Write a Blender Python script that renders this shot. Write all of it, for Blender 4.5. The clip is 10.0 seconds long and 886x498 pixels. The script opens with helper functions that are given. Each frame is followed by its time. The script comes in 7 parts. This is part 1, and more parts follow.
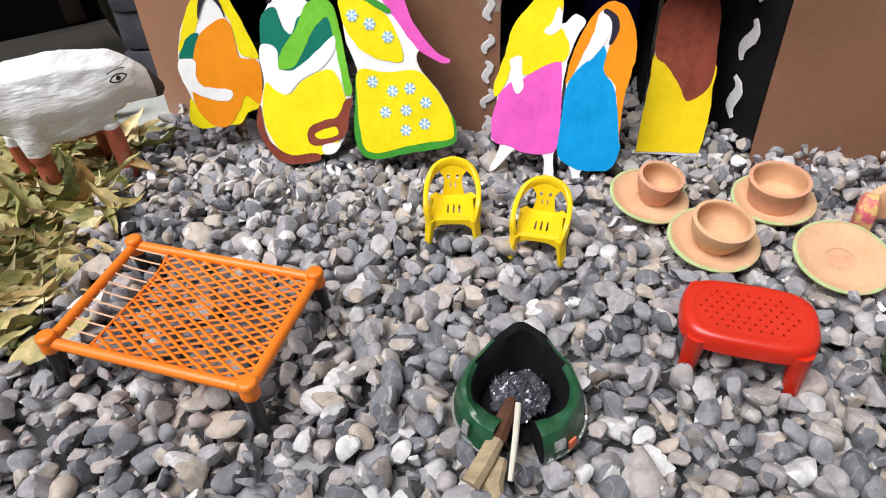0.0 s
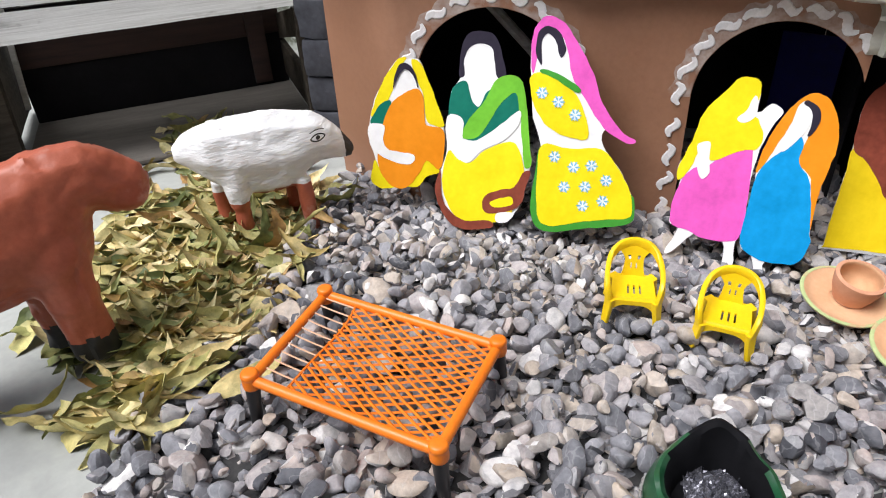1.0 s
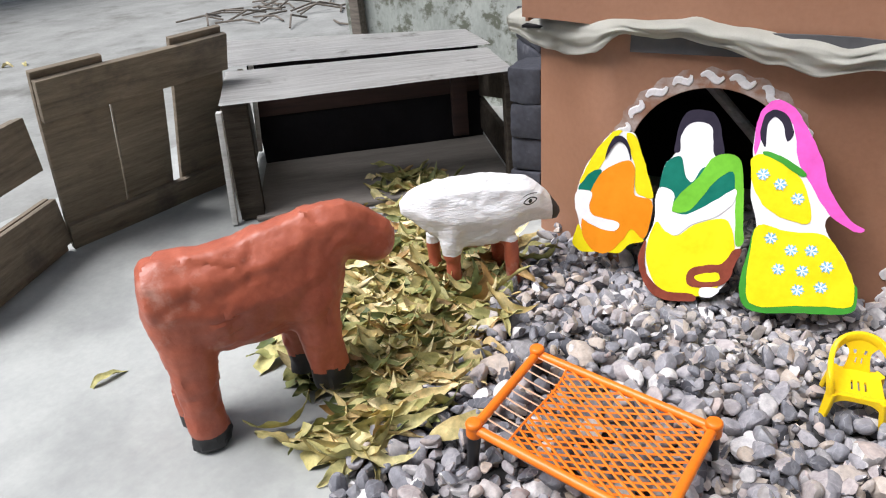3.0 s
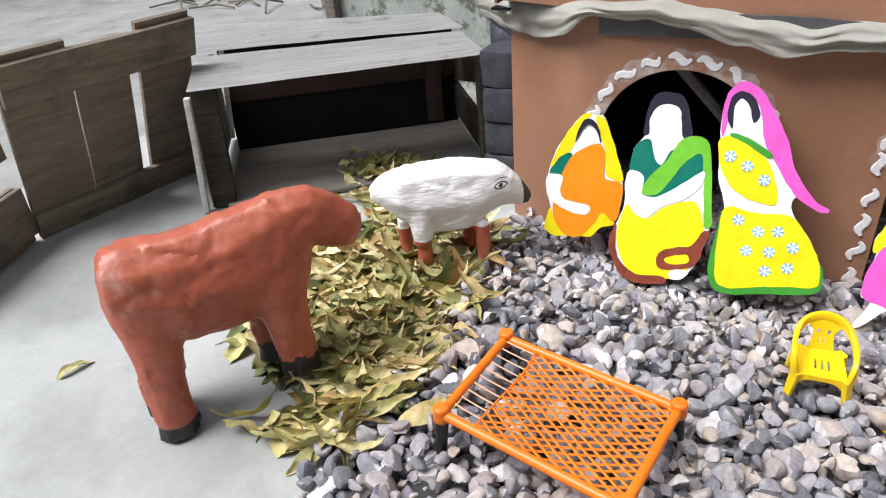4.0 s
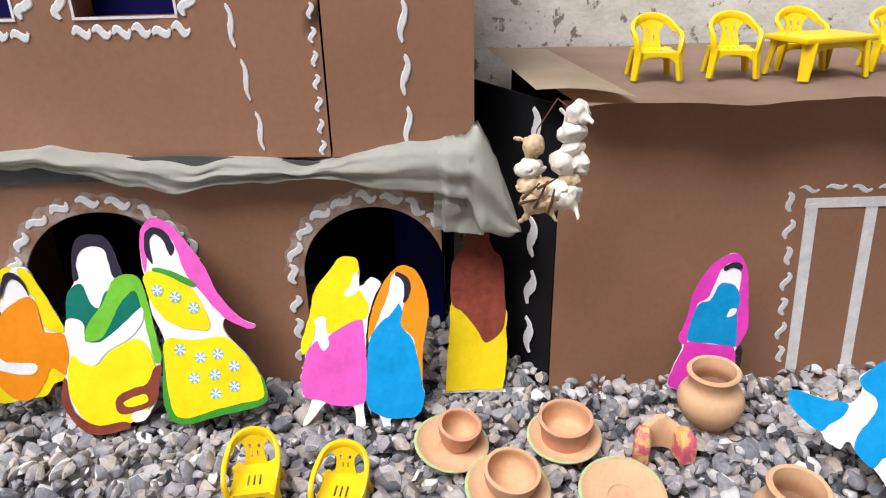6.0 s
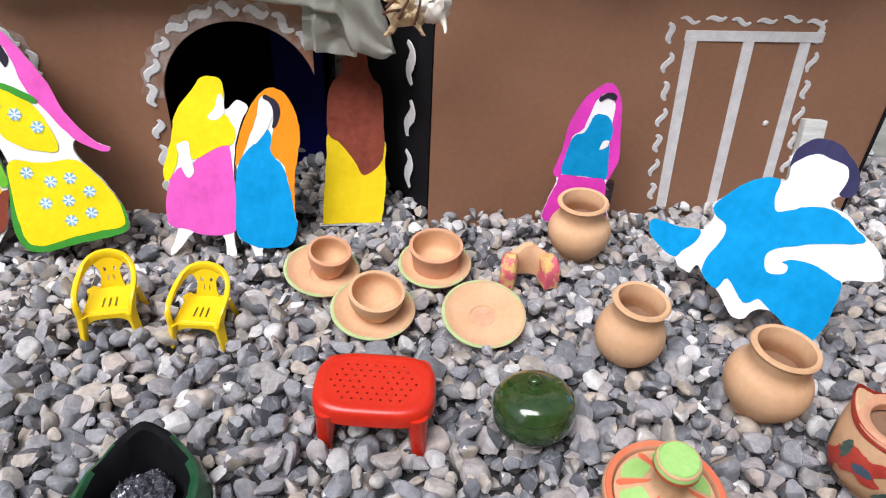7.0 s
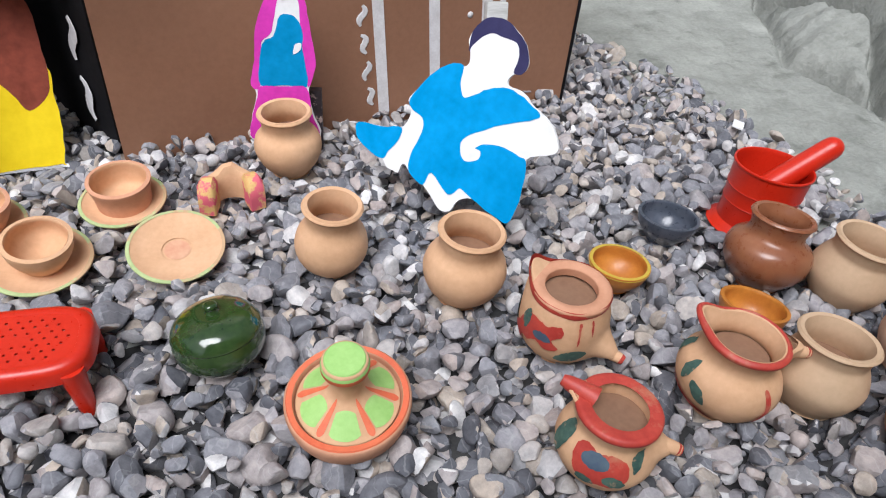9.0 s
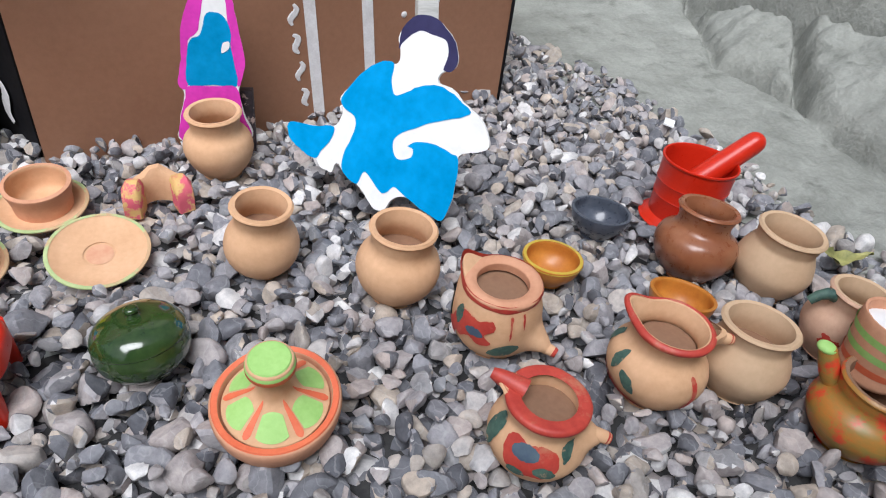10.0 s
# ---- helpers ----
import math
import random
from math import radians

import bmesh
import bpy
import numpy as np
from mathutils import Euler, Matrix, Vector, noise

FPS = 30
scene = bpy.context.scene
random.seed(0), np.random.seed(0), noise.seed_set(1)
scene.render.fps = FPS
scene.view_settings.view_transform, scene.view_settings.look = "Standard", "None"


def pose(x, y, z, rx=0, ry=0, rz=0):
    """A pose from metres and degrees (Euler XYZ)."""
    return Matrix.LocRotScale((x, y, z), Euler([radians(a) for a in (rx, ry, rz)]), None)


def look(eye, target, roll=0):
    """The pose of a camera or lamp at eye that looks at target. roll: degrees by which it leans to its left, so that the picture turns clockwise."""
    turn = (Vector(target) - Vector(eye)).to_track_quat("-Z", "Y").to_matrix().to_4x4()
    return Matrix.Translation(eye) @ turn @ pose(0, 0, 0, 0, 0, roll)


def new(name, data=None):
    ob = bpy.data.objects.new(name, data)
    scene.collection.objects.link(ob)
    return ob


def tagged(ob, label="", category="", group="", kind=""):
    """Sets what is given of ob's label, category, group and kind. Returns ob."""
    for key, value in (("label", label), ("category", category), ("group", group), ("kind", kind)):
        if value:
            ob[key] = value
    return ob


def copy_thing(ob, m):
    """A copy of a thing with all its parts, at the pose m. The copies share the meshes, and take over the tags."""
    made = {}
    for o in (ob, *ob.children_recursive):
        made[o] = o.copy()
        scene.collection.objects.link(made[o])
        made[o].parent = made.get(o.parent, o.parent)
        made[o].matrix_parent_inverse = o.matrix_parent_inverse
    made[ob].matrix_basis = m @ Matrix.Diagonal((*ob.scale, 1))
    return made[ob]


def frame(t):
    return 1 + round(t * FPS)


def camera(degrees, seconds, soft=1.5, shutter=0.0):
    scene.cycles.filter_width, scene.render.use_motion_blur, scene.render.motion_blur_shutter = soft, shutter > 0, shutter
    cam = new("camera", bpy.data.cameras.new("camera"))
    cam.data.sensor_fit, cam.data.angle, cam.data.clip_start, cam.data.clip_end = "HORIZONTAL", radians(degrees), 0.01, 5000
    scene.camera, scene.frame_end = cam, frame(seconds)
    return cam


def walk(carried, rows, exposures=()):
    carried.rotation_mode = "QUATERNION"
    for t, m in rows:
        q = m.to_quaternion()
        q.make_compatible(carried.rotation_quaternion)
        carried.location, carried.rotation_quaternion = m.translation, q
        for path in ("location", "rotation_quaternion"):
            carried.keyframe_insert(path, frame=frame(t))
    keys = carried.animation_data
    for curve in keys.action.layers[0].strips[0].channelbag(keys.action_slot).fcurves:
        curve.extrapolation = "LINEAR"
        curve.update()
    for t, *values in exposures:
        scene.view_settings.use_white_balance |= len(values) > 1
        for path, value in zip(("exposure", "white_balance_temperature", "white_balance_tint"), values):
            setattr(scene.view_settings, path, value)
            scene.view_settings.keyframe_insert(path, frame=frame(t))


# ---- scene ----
cam = camera(67.0, 10.0, 1.1)
PATH = [
    (0, (0.248, 0.132, 0.641), (0.018, 1.665, -0.623), -2.6),
    (0.5, (0.199, 0.14, 0.642), (-0.111, 1.672, -0.606), -2.8),
    (1, (0.139, 0.109, 0.66), (-0.41, 1.688, -0.439), -3.3),
    (1.5, (0.102, 0.075, 0.688), (-0.635, 1.587, -0.395), -3.6),
    (2, (0.08, 0.064, 0.703), (-0.728, 1.568, -0.339), -4.1),
    (2.5, (0.071, 0.061, 0.727), (-0.775, 1.572, -0.274), -4.8),
    (2.7, (0.058, 0.042, 0.73), (-0.865, 1.53, -0.236), -5.9),
    (3.8, (0.038, 0.024, 0.752), (-0.916, 1.468, -0.25), -4.8),
    (4, (0.067, 0.048, 0.729), (-0.83, 1.52, -0.285), -5.1),
    (4.5, (0.115, 0.101, 0.72), (-0.504, 1.701, -0.309), -2.9),
    (5, (0.231, 0.158, 0.751), (-0.133, 1.885, -0.19), -3.9),
    (5.5, (0.319, 0.166, 0.774), (0.183, 1.986, -0.044), -3.1),
    (6, (0.406, 0.157, 0.773), (0.477, 1.981, -0.044), -1.2),
    (6.2, (0.433, 0.154, 0.769), (0.563, 1.94, -0.122), -0.4),
    (7.3, (0.521, 0.129, 0.671), (0.834, 1.703, -0.522), 4.0),
    (7.5, (0.541, 0.127, 0.663), (0.886, 1.675, -0.555), 4.1),
    (8, (0.608, 0.128, 0.658), (1.081, 1.631, -0.574), 3.8),
    (8.5, (0.662, 0.124, 0.649), (1.28, 1.571, -0.585), 4.9),
    (9, (0.705, 0.108, 0.639), (1.419, 1.487, -0.621), 5.6),
    (9.5, (0.75, 0.094, 0.64), (1.598, 1.416, -0.598), 6.6),
    (10, (0.73, 0.092, 0.629), (1.571, 1.423, -0.604), 7.4),
]
walk(cam, [(t, look(eye, target, roll)) for t, eye, target, roll in PATH], [(0, 0.56, 6300, 11), (1.5, 0.67, 6250, 13), (4, 0.80, 6200, 14), (5.0, 0.55, 6250, 13), (5.5, 0.63, 6300, 13), (7.5, 0.60, 6100, 12), (8.5, 0.54, 6020, 12), (10, 0.47, 5980, 11)])

# ---- light: soft daylight of an overcast sky ----
world = bpy.data.worlds.new("sky")
scene.world = world
world.use_nodes = True
wn = world.node_tree.nodes
sky = wn.new("ShaderNodeTexSky")
sky.sky_type = "NISHITA"
sky.sun_disc = False
sky.sun_elevation = radians(60)
sky.sun_rotation = radians(219)
sky.air_density, sky.dust_density, sky.ozone_density = 1.0, 3.0, 1.0
hs = wn.new("ShaderNodeHueSaturation")
hs.inputs["Saturation"].default_value = 0.45
world.node_tree.links.new(sky.outputs[0], hs.inputs["Color"])
world.node_tree.links.new(hs.outputs[0], wn["Background"].inputs[0])
wn["Background"].inputs[1].default_value = 0.074
sun_data = bpy.data.lights.new("sun", "SUN")
sun_data.energy, sun_data.angle, sun_data.color = 2.9, radians(40), (1.0, 0.98, 0.95)
sun = new("sun", sun_data)
sun.matrix_world = look((-1.25, -1.0, 4.4), (0.5, 0.9, 0.0))


# ---- materials ----
def nodes_of(name):
    m = bpy.data.materials.new(name)
    m.use_nodes = True
    t = m.node_tree
    return m, t, t.nodes, t.links, t.nodes["Principled BSDF"]


def ramp(nodes, links, source, stops):
    r = nodes.new("ShaderNodeValToRGB")
    e = r.color_ramp.elements
    while len(e) < len(stops):
        e.new(0.5)
    for k, (pos, col) in zip(e, stops):
        k.position, k.color = pos, (*col, 1)
    links.new(source, r.inputs[0])
    return r.outputs[0]


def noise_tex(nodes, links, coord, scale, detail=4.0, rough=0.55, stretch=None):
    n = nodes.new("ShaderNodeTexNoise")
    n.inputs["Scale"].default_value, n.inputs["Detail"].default_value, n.inputs["Roughness"].default_value = scale, detail, rough
    if stretch:
        mp = nodes.new("ShaderNodeMapping")
        mp.inputs["Scale"].default_value = stretch
        links.new(coord, mp.inputs[0])
        coord = mp.outputs[0]
    links.new(coord, n.inputs["Vector"])
    return n.outputs["Fac"]


def mixed(nodes, links, fac, a, b, mode="MIX"):
    m = nodes.new("ShaderNodeMix")
    m.data_type, m.blend_type = "RGBA", mode
    for s, v in ((0, fac), (6, a), (7, b)):
        if isinstance(v, (int, float)):
            m.inputs[s].default_value = v
        elif isinstance(v, tuple):
            m.inputs[s].default_value = (*v, 1)
        else:
            links.new(v, m.inputs[s])
    return m.outputs[2]


def surface(name, low, high, scale=12.0, fine=120.0, rough=0.7, bump=0.15, depth=0.002, stretch=None, spots=None, metal=0.0, coat=0.0, rough_var=0.12, spec=0.5):
    """Two colours over a coarse and a fine noise, with relief; spots: (colour, scale, from, to) for stains and wear."""
    m, t, nodes, links, bsdf = nodes_of(name)
    co = nodes.new("ShaderNodeTexCoord").outputs["Object"]
    a = noise_tex(nodes, links, co, scale, 5, 0.6, stretch)
    b = noise_tex(nodes, links, co, fine, 3, 0.6, stretch)
    both = nodes.new("ShaderNodeMath")
    both.operation = "MULTIPLY_ADD"
    links.new(b, both.inputs[0])
    both.inputs[1].default_value = 0.35
    sub = nodes.new("ShaderNodeMath")
    sub.operation = "MULTIPLY"
    sub.inputs[1].default_value = 0.7
    links.new(a, sub.inputs[0])
    links.new(sub.outputs[0], both.inputs[2])
    col = ramp(nodes, links, both.outputs[0], [(0.36, low), (0.68, high)])
    if spots:
        sc, ss, lo, hi = spots
        f = noise_tex(nodes, links, co, ss, 6, 0.65)
        rr = ramp(nodes, links, f, [(lo, (0, 0, 0)), (hi, (1, 1, 1))])
        col = mixed(nodes, links, rr, col, sc)
    links.new(col, bsdf.inputs["Base Color"])
    mr = nodes.new("ShaderNodeMapRange")
    links.new(b, mr.inputs[0])
    mr.inputs[3].default_value, mr.inputs[4].default_value = max(0.02, rough - rough_var), min(1.0, rough + rough_var)
    links.new(mr.outputs[0], bsdf.inputs["Roughness"])
    bsdf.inputs["Metallic"].default_value = metal
    bsdf.inputs["Coat Weight"].default_value = coat
    bsdf.inputs["Coat Roughness"].default_value = 0.08
    bsdf.inputs["Specular IOR Level"].default_value = spec
    if bump:
        bp = nodes.new("ShaderNodeBump")
        bp.inputs["Strength"].default_value, bp.inputs["Distance"].default_value = bump, depth
        links.new(both.outputs[0], bp.inputs["Height"])
        links.new(bp.outputs[0], bsdf.inputs["Normal"])
    return m


def stone_material():
    """Grey, blue-grey, tan and pale pebbles, one tint per stone, with grain and pale veins."""
    m, t, nodes, links, bsdf = nodes_of("gravel_stone")
    geo = nodes.new("ShaderNodeNewGeometry")
    rnd = geo.outputs["Random Per Island"]
    co = nodes.new("ShaderNodeTexCoord").outputs["Object"]
    tint = ramp(nodes, links, rnd, [(0.0, (0.08, 0.083, 0.098)), (0.12, (0.16, 0.165, 0.185)), (0.28, (0.245, 0.248, 0.272)), (0.44, (0.34, 0.326, 0.34)),
                                    (0.57, (0.42, 0.36, 0.335)), (0.66, (0.235, 0.244, 0.266)), (0.74, (0.40, 0.35, 0.30)), (0.82, (0.47, 0.40, 0.335)), (0.88, (0.46, 0.45, 0.452)), (1.0, (0.72, 0.71, 0.70))])
    g1 = noise_tex(nodes, links, co, 70, 5, 0.65)
    shade = ramp(nodes, links, g1, [(0.3, (0.70, 0.70, 0.72)), (0.7, (1.32, 1.30, 1.27))])
    col = mixed(nodes, links, 1.0, tint, shade, "MULTIPLY")
    w = nodes.new("ShaderNodeTexWave")
    w.inputs["Scale"].default_value, w.inputs["Distortion"].default_value, w.inputs["Detail"].default_value = 16, 22, 4
    links.new(co, w.inputs["Vector"])
    vein = ramp(nodes, links, w.outputs["Fac"], [(0.93, (0, 0, 0)), (0.985, (1, 1, 1))])
    veined = nodes.new("ShaderNodeMath")
    veined.operation = "MULTIPLY"
    veined.inputs[1].default_value = 0.16
    links.new(vein, veined.inputs[0])
    col = mixed(nodes, links, veined.outputs[0], col, (0.6, 0.6, 0.6))
    links.new(col, bsdf.inputs["Base Color"])
    bsdf.inputs["Roughness"].default_value = 0.72
    g2 = noise_tex(nodes, links, co, 260, 4, 0.6)
    bp = nodes.new("ShaderNodeBump")
    bp.inputs["Strength"].default_value, bp.inputs["Distance"].default_value = 0.35, 0.002
    links.new(g2, bp.inputs["Height"])
    links.new(bp.outputs[0], bsdf.inputs["Normal"])
    return m


def plain(name, col, rough=0.5, coat=0.0, spec=0.5, low=0.84):
    return surface(name, tuple(c * low for c in col), tuple(min(0.9, c * 1.10 + 0.008) for c in col), 14, 70, rough, 0.10, 0.0008, coat=coat, spec=spec)


STONE = stone_material()
CONCRETE = surface("concrete", (0.33, 0.345, 0.33), (0.43, 0.445, 0.42), 5, 70, 0.85, 0.35, 0.003, spots=((0.25, 0.26, 0.25), 3.5, 0.46, 0.72))
ROCK = surface("rough_plaster_rock", (0.195, 0.201, 0.178), (0.335, 0.342, 0.31), 9, 110, 0.9, 1.0, 0.009, spots=((0.15, 0.156, 0.136), 11.0, 0.56, 0.70))
FAR_CONCRETE = surface("darker_far_concrete", (0.20, 0.205, 0.19), (0.30, 0.305, 0.285), 4, 50, 0.9, 0.5, 0.004, spots=((0.14, 0.14, 0.125), 2.5, 0.52, 0.70))
CARDBOARD = surface("brown_painted_cardboard", (0.265, 0.129, 0.074), (0.345, 0.178, 0.107), 3.0, 90, 0.48, 0.05, 0.0008)
CARD_RAW = surface("raw_cardboard", (0.47, 0.36, 0.25), (0.58, 0.46, 0.34), 6, 90, 0.8, 0.1, 0.001)
# near black: black-painted flaps, and dark interiors put into colour
DARK = surface("black_paint_and_dark_interior", (0.004, 0.004, 0.005), (0.012, 0.011, 0.013), 8, 90, 0.8, 0.1, 0.001, spec=0.15)
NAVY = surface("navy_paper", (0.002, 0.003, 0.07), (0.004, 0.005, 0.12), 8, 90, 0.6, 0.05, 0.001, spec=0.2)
WHITE_PAINT = surface("white_paint_stroke", (0.66, 0.64, 0.64), (0.86, 0.85, 0.86), 45, 300, 0.5, 0.4, 0.002)
WASH = surface("thin_white_wash", (0.27, 0.165, 0.12), (0.50, 0.42, 0.38), 26, 160, 0.6, 0.1, 0.001, spots=((0.30, 0.155, 0.095), 20, 0.52, 0.62))
SLATE_CARD = surface("dark_grey_card", (0.055, 0.055, 0.06), (0.095, 0.095, 0.10), 8, 90, 0.6, 0.1, 0.001)
WHITEWASH = surface("whitewashed_wall", (0.58, 0.54, 0.46), (0.84, 0.81, 0.74), 9, 70, 0.85, 0.5, 0.006, stretch=(1, 1, 1.6), spots=((0.24, 0.21, 0.16), 30.0, 0.57, 0.62))
WOOD = surface("weathered_wood", (0.36, 0.355, 0.335), (0.60, 0.60, 0.58), 7, 60, 0.85, 0.35, 0.003, stretch=(1, 12, 12), spots=((0.16, 0.145, 0.125), 8.0, 0.6, 0.75))
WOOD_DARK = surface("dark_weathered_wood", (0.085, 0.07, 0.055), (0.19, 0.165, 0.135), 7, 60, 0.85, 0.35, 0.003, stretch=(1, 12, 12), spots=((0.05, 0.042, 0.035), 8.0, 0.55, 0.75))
CLOTH = surface("grey_cloth", (0.52, 0.52, 0.46), (0.66, 0.655, 0.59), 14, 500, 0.9, 0.25, 0.002)
CLAY = surface("unglazed_clay", (0.60, 0.345, 0.185), (0.73, 0.455, 0.27), 10, 130, 0.8, 0.15, 0.001)
CLAY_PINK = surface("pink_clay", (0.56, 0.265, 0.15), (0.68, 0.36, 0.225), 14, 130, 0.75, 0.15, 0.001)
CLAY_PALE = surface("pale_clay", (0.53, 0.36, 0.22), (0.64, 0.45, 0.29), 10, 130, 0.8, 0.15, 0.001)
CLAY_BROWN = surface("brown_glazed_clay", (0.22, 0.072, 0.032), (0.34, 0.14, 0.066), 9, 100, 0.30, 0.12, 0.001, coat=0.2)
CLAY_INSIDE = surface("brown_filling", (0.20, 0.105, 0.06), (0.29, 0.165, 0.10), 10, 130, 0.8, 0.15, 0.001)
ORANGE_GLAZE = surface("orange_glaze", (0.42, 0.14, 0.02), (0.60, 0.24, 0.035), 14, 130, 0.45, 0.1, 0.001, coat=0.12)
SLATE_GLAZE = surface("slate_grey_glaze", (0.045, 0.054, 0.075), (0.10, 0.113, 0.145), 12, 130, 0.3, 0.12, 0.001, coat=0.35)
GREEN_GLAZE = surface("dark_green_glaze", (0.012, 0.035, 0.008), (0.045, 0.085, 0.02), 8, 120, 0.12, 0.05, 0.001, coat=0.7)
RED_PLASTIC = surface("red_plastic", (0.54, 0.016, 0.004), (0.64, 0.028, 0.008), 8, 200, 0.32, 0.04, 0.0006)
YELLOW_PLASTIC = surface("yellow_plastic", (0.80, 0.52, 0.0), (0.88, 0.62, 0.006), 10, 200, 0.35, 0.04, 0.0006)
ORANGE_PLASTIC = surface("orange_plastic", (0.78, 0.165, 0.006), (0.88, 0.225, 0.012), 10, 200, 0.38, 0.04, 0.0006)
PEACH_CORD = surface("peach_cord", (0.62, 0.36, 0.22), (0.78, 0.52, 0.36), 10, 200, 0.5, 0.04, 0.0006)
BLACK_PLASTIC = surface("black_plastic", (0.008, 0.008, 0.009), (0.02, 0.02, 0.022), 10, 200, 0.4, 0.05, 0.0006)
RED_PAINT = surface("red_paint", (0.38, 0.03, 0.022), (0.55, 0.07, 0.045), 30, 160, 0.5, 0.2, 0.001, spots=((0.50, 0.17, 0.10), 26, 0.55, 0.66))
ORANGE_PAINT = surface("orange_paint", (0.70, 0.13, 0.055), (0.80, 0.20, 0.09), 25, 160, 0.6, 0.15, 0.001)
GREEN_PAINT = surface("light_green_paint", (0.30, 0.56, 0.14), (0.42, 0.68, 0.22), 25, 160, 0.6, 0.15, 0.001)
TEAL_PAINT = surface("dark_teal_paint", (0.03, 0.075, 0.065), (0.09, 0.16, 0.12), 40, 160, 0.6, 0.15, 0.001, spots=((0.40, 0.26, 0.16), 90, 0.60, 0.70))
COW_BROWN = surface("brown_painted_papier_mache", (0.31, 0.068, 0.034), (0.48, 0.13, 0.07), 7, 90, 0.42, 0.55, 0.004, spots=((0.58, 0.33, 0.26), 11, 0.60, 0.76))
SHEEP_WHITE = surface("white_papier_mache", (0.74, 0.75, 0.76), (0.88, 0.88, 0.88), 10, 60, 0.7, 0.95, 0.006, stretch=(1, 1, 3.5))
HOOF_BLACK = surface("black_paint", (0.008, 0.008, 0.009), (0.025, 0.025, 0.026), 18, 120, 0.5, 0.3, 0.002)


# ---- building helpers ----
def finish(bm, name, materials, parent=None, smooth=True, label="", angle=40):
    me = bpy.data.meshes.new(name)
    bm.normal_update()
    if smooth:
        lim = math.cos(radians(angle))
        for f in bm.faces:
            f.smooth = True
        for e in bm.edges:
            if len(e.link_faces) == 2 and e.link_faces[0].normal.dot(e.link_faces[1].normal) < lim:
                e.smooth = False
    bm.to_mesh(me)
    bm.free()
    for m in materials if isinstance(materials, (list, tuple)) else [materials]:
        me.materials.append(m)
    ob = new(name, me)
    if parent:
        ob.parent = parent
    if label:
        ob["label"] = label
    return ob


def part(name, bm, material, parent, label="", smooth=True):
    return finish(bm, name, material, parent, smooth, label)


def thing(name, m, label, category, group=""):
    e = new(name)
    e.matrix_world = m
    e.empty_display_size = 0.02
    return tagged(e, label, category, group)


def add_box(bm, size, m=Matrix(), bevel=0.0, mat=0):
    r = bmesh.ops.create_cube(bm, size=1.0)
    vs = r["verts"]
    bmesh.ops.transform(bm, matrix=m @ Matrix.Diagonal((*size, 1)), verts=vs)
    fs = list({f for v in vs for f in v.link_faces})
    if bevel:
        es = list({e for v in vs for e in v.link_edges})
        out = bmesh.ops.bevel(bm, geom=es, offset=bevel, segments=2, affect="EDGES", profile=0.6)
        fs = list({f for f in out["faces"]} | {f for f in fs if f.is_valid})
    for f in fs:
        f.material_index = mat
    return bm


def box_mesh(size, m=Matrix(), bevel=0.0):
    return add_box(bmesh.new(), size, m, bevel)


def lathe(profile, seg=40, bands=()):
    """A turned body: profile of (radius, height); bands: (first profile index, material index)."""
    bm = bmesh.new()
    rings = []
    for r, z in profile:
        if r < 1e-6:
            rings.append([bm.verts.new((0, 0, z))])
        else:
            rings.append([bm.verts.new((r * math.cos(2 * math.pi * k / seg), r * math.sin(2 * math.pi * k / seg), z)) for k in range(seg)])
    for i in range(len(rings) - 1):
        a, b = rings[i], rings[i + 1]
        mi = 0
        for first, idx in bands:
            if i >= first:
                mi = idx
        for k in range(seg):
            k2 = (k + 1) % seg
            if len(a) == 1 and len(b) == 1:
                continue
            if len(a) == 1:
                f = bm.faces.new((a[0], b[k], b[k2]))
            elif len(b) == 1:
                f = bm.faces.new((a[k2], a[k], b[0]))
            else:
                f = bm.faces.new((a[k], a[k2], b[k2], b[k]))
            f.material_index = mi
    bmesh.ops.recalc_face_normals(bm, faces=bm.faces)
    return bm


def curve_profile(points, steps=5):
    """A smooth run through (radius, height) points."""
    out = []
    n = len(points)
    for i in range(n - 1):
        p0, p1, p2, p3 = points[max(i - 1, 0)], points[i], points[i + 1], points[min(i + 2, n - 1)]
        for s in range(steps):
            t = s / steps
            out.append(tuple(0.5 * (2 * b + (c - a) * t + (2 * a - 5 * b + 4 * c - d) * t * t + (3 * b - a - 3 * c + d) * t ** 3) for a, b, c, d in zip(p0, p1, p2, p3)))
    out.append(tuple(points[-1]))
    return [(max(r, 0.0), z) for r, z in out]


def closed_curve(points, steps=5):
    out = []
    n = len(points)
    for i in range(n):
        p0, p1, p2, p3 = points[i - 1], points[i], points[(i + 1) % n], points[(i + 2) % n]
        for s in range(steps):
            t = s / steps
            out.append(tuple(0.5 * (2 * b + (c - a) * t + (2 * a - 5 * b + 4 * c - d) * t * t + (3 * b - a - 3 * c + d) * t ** 3) for a, b, c, d in zip(p0, p1, p2, p3)))
    return out


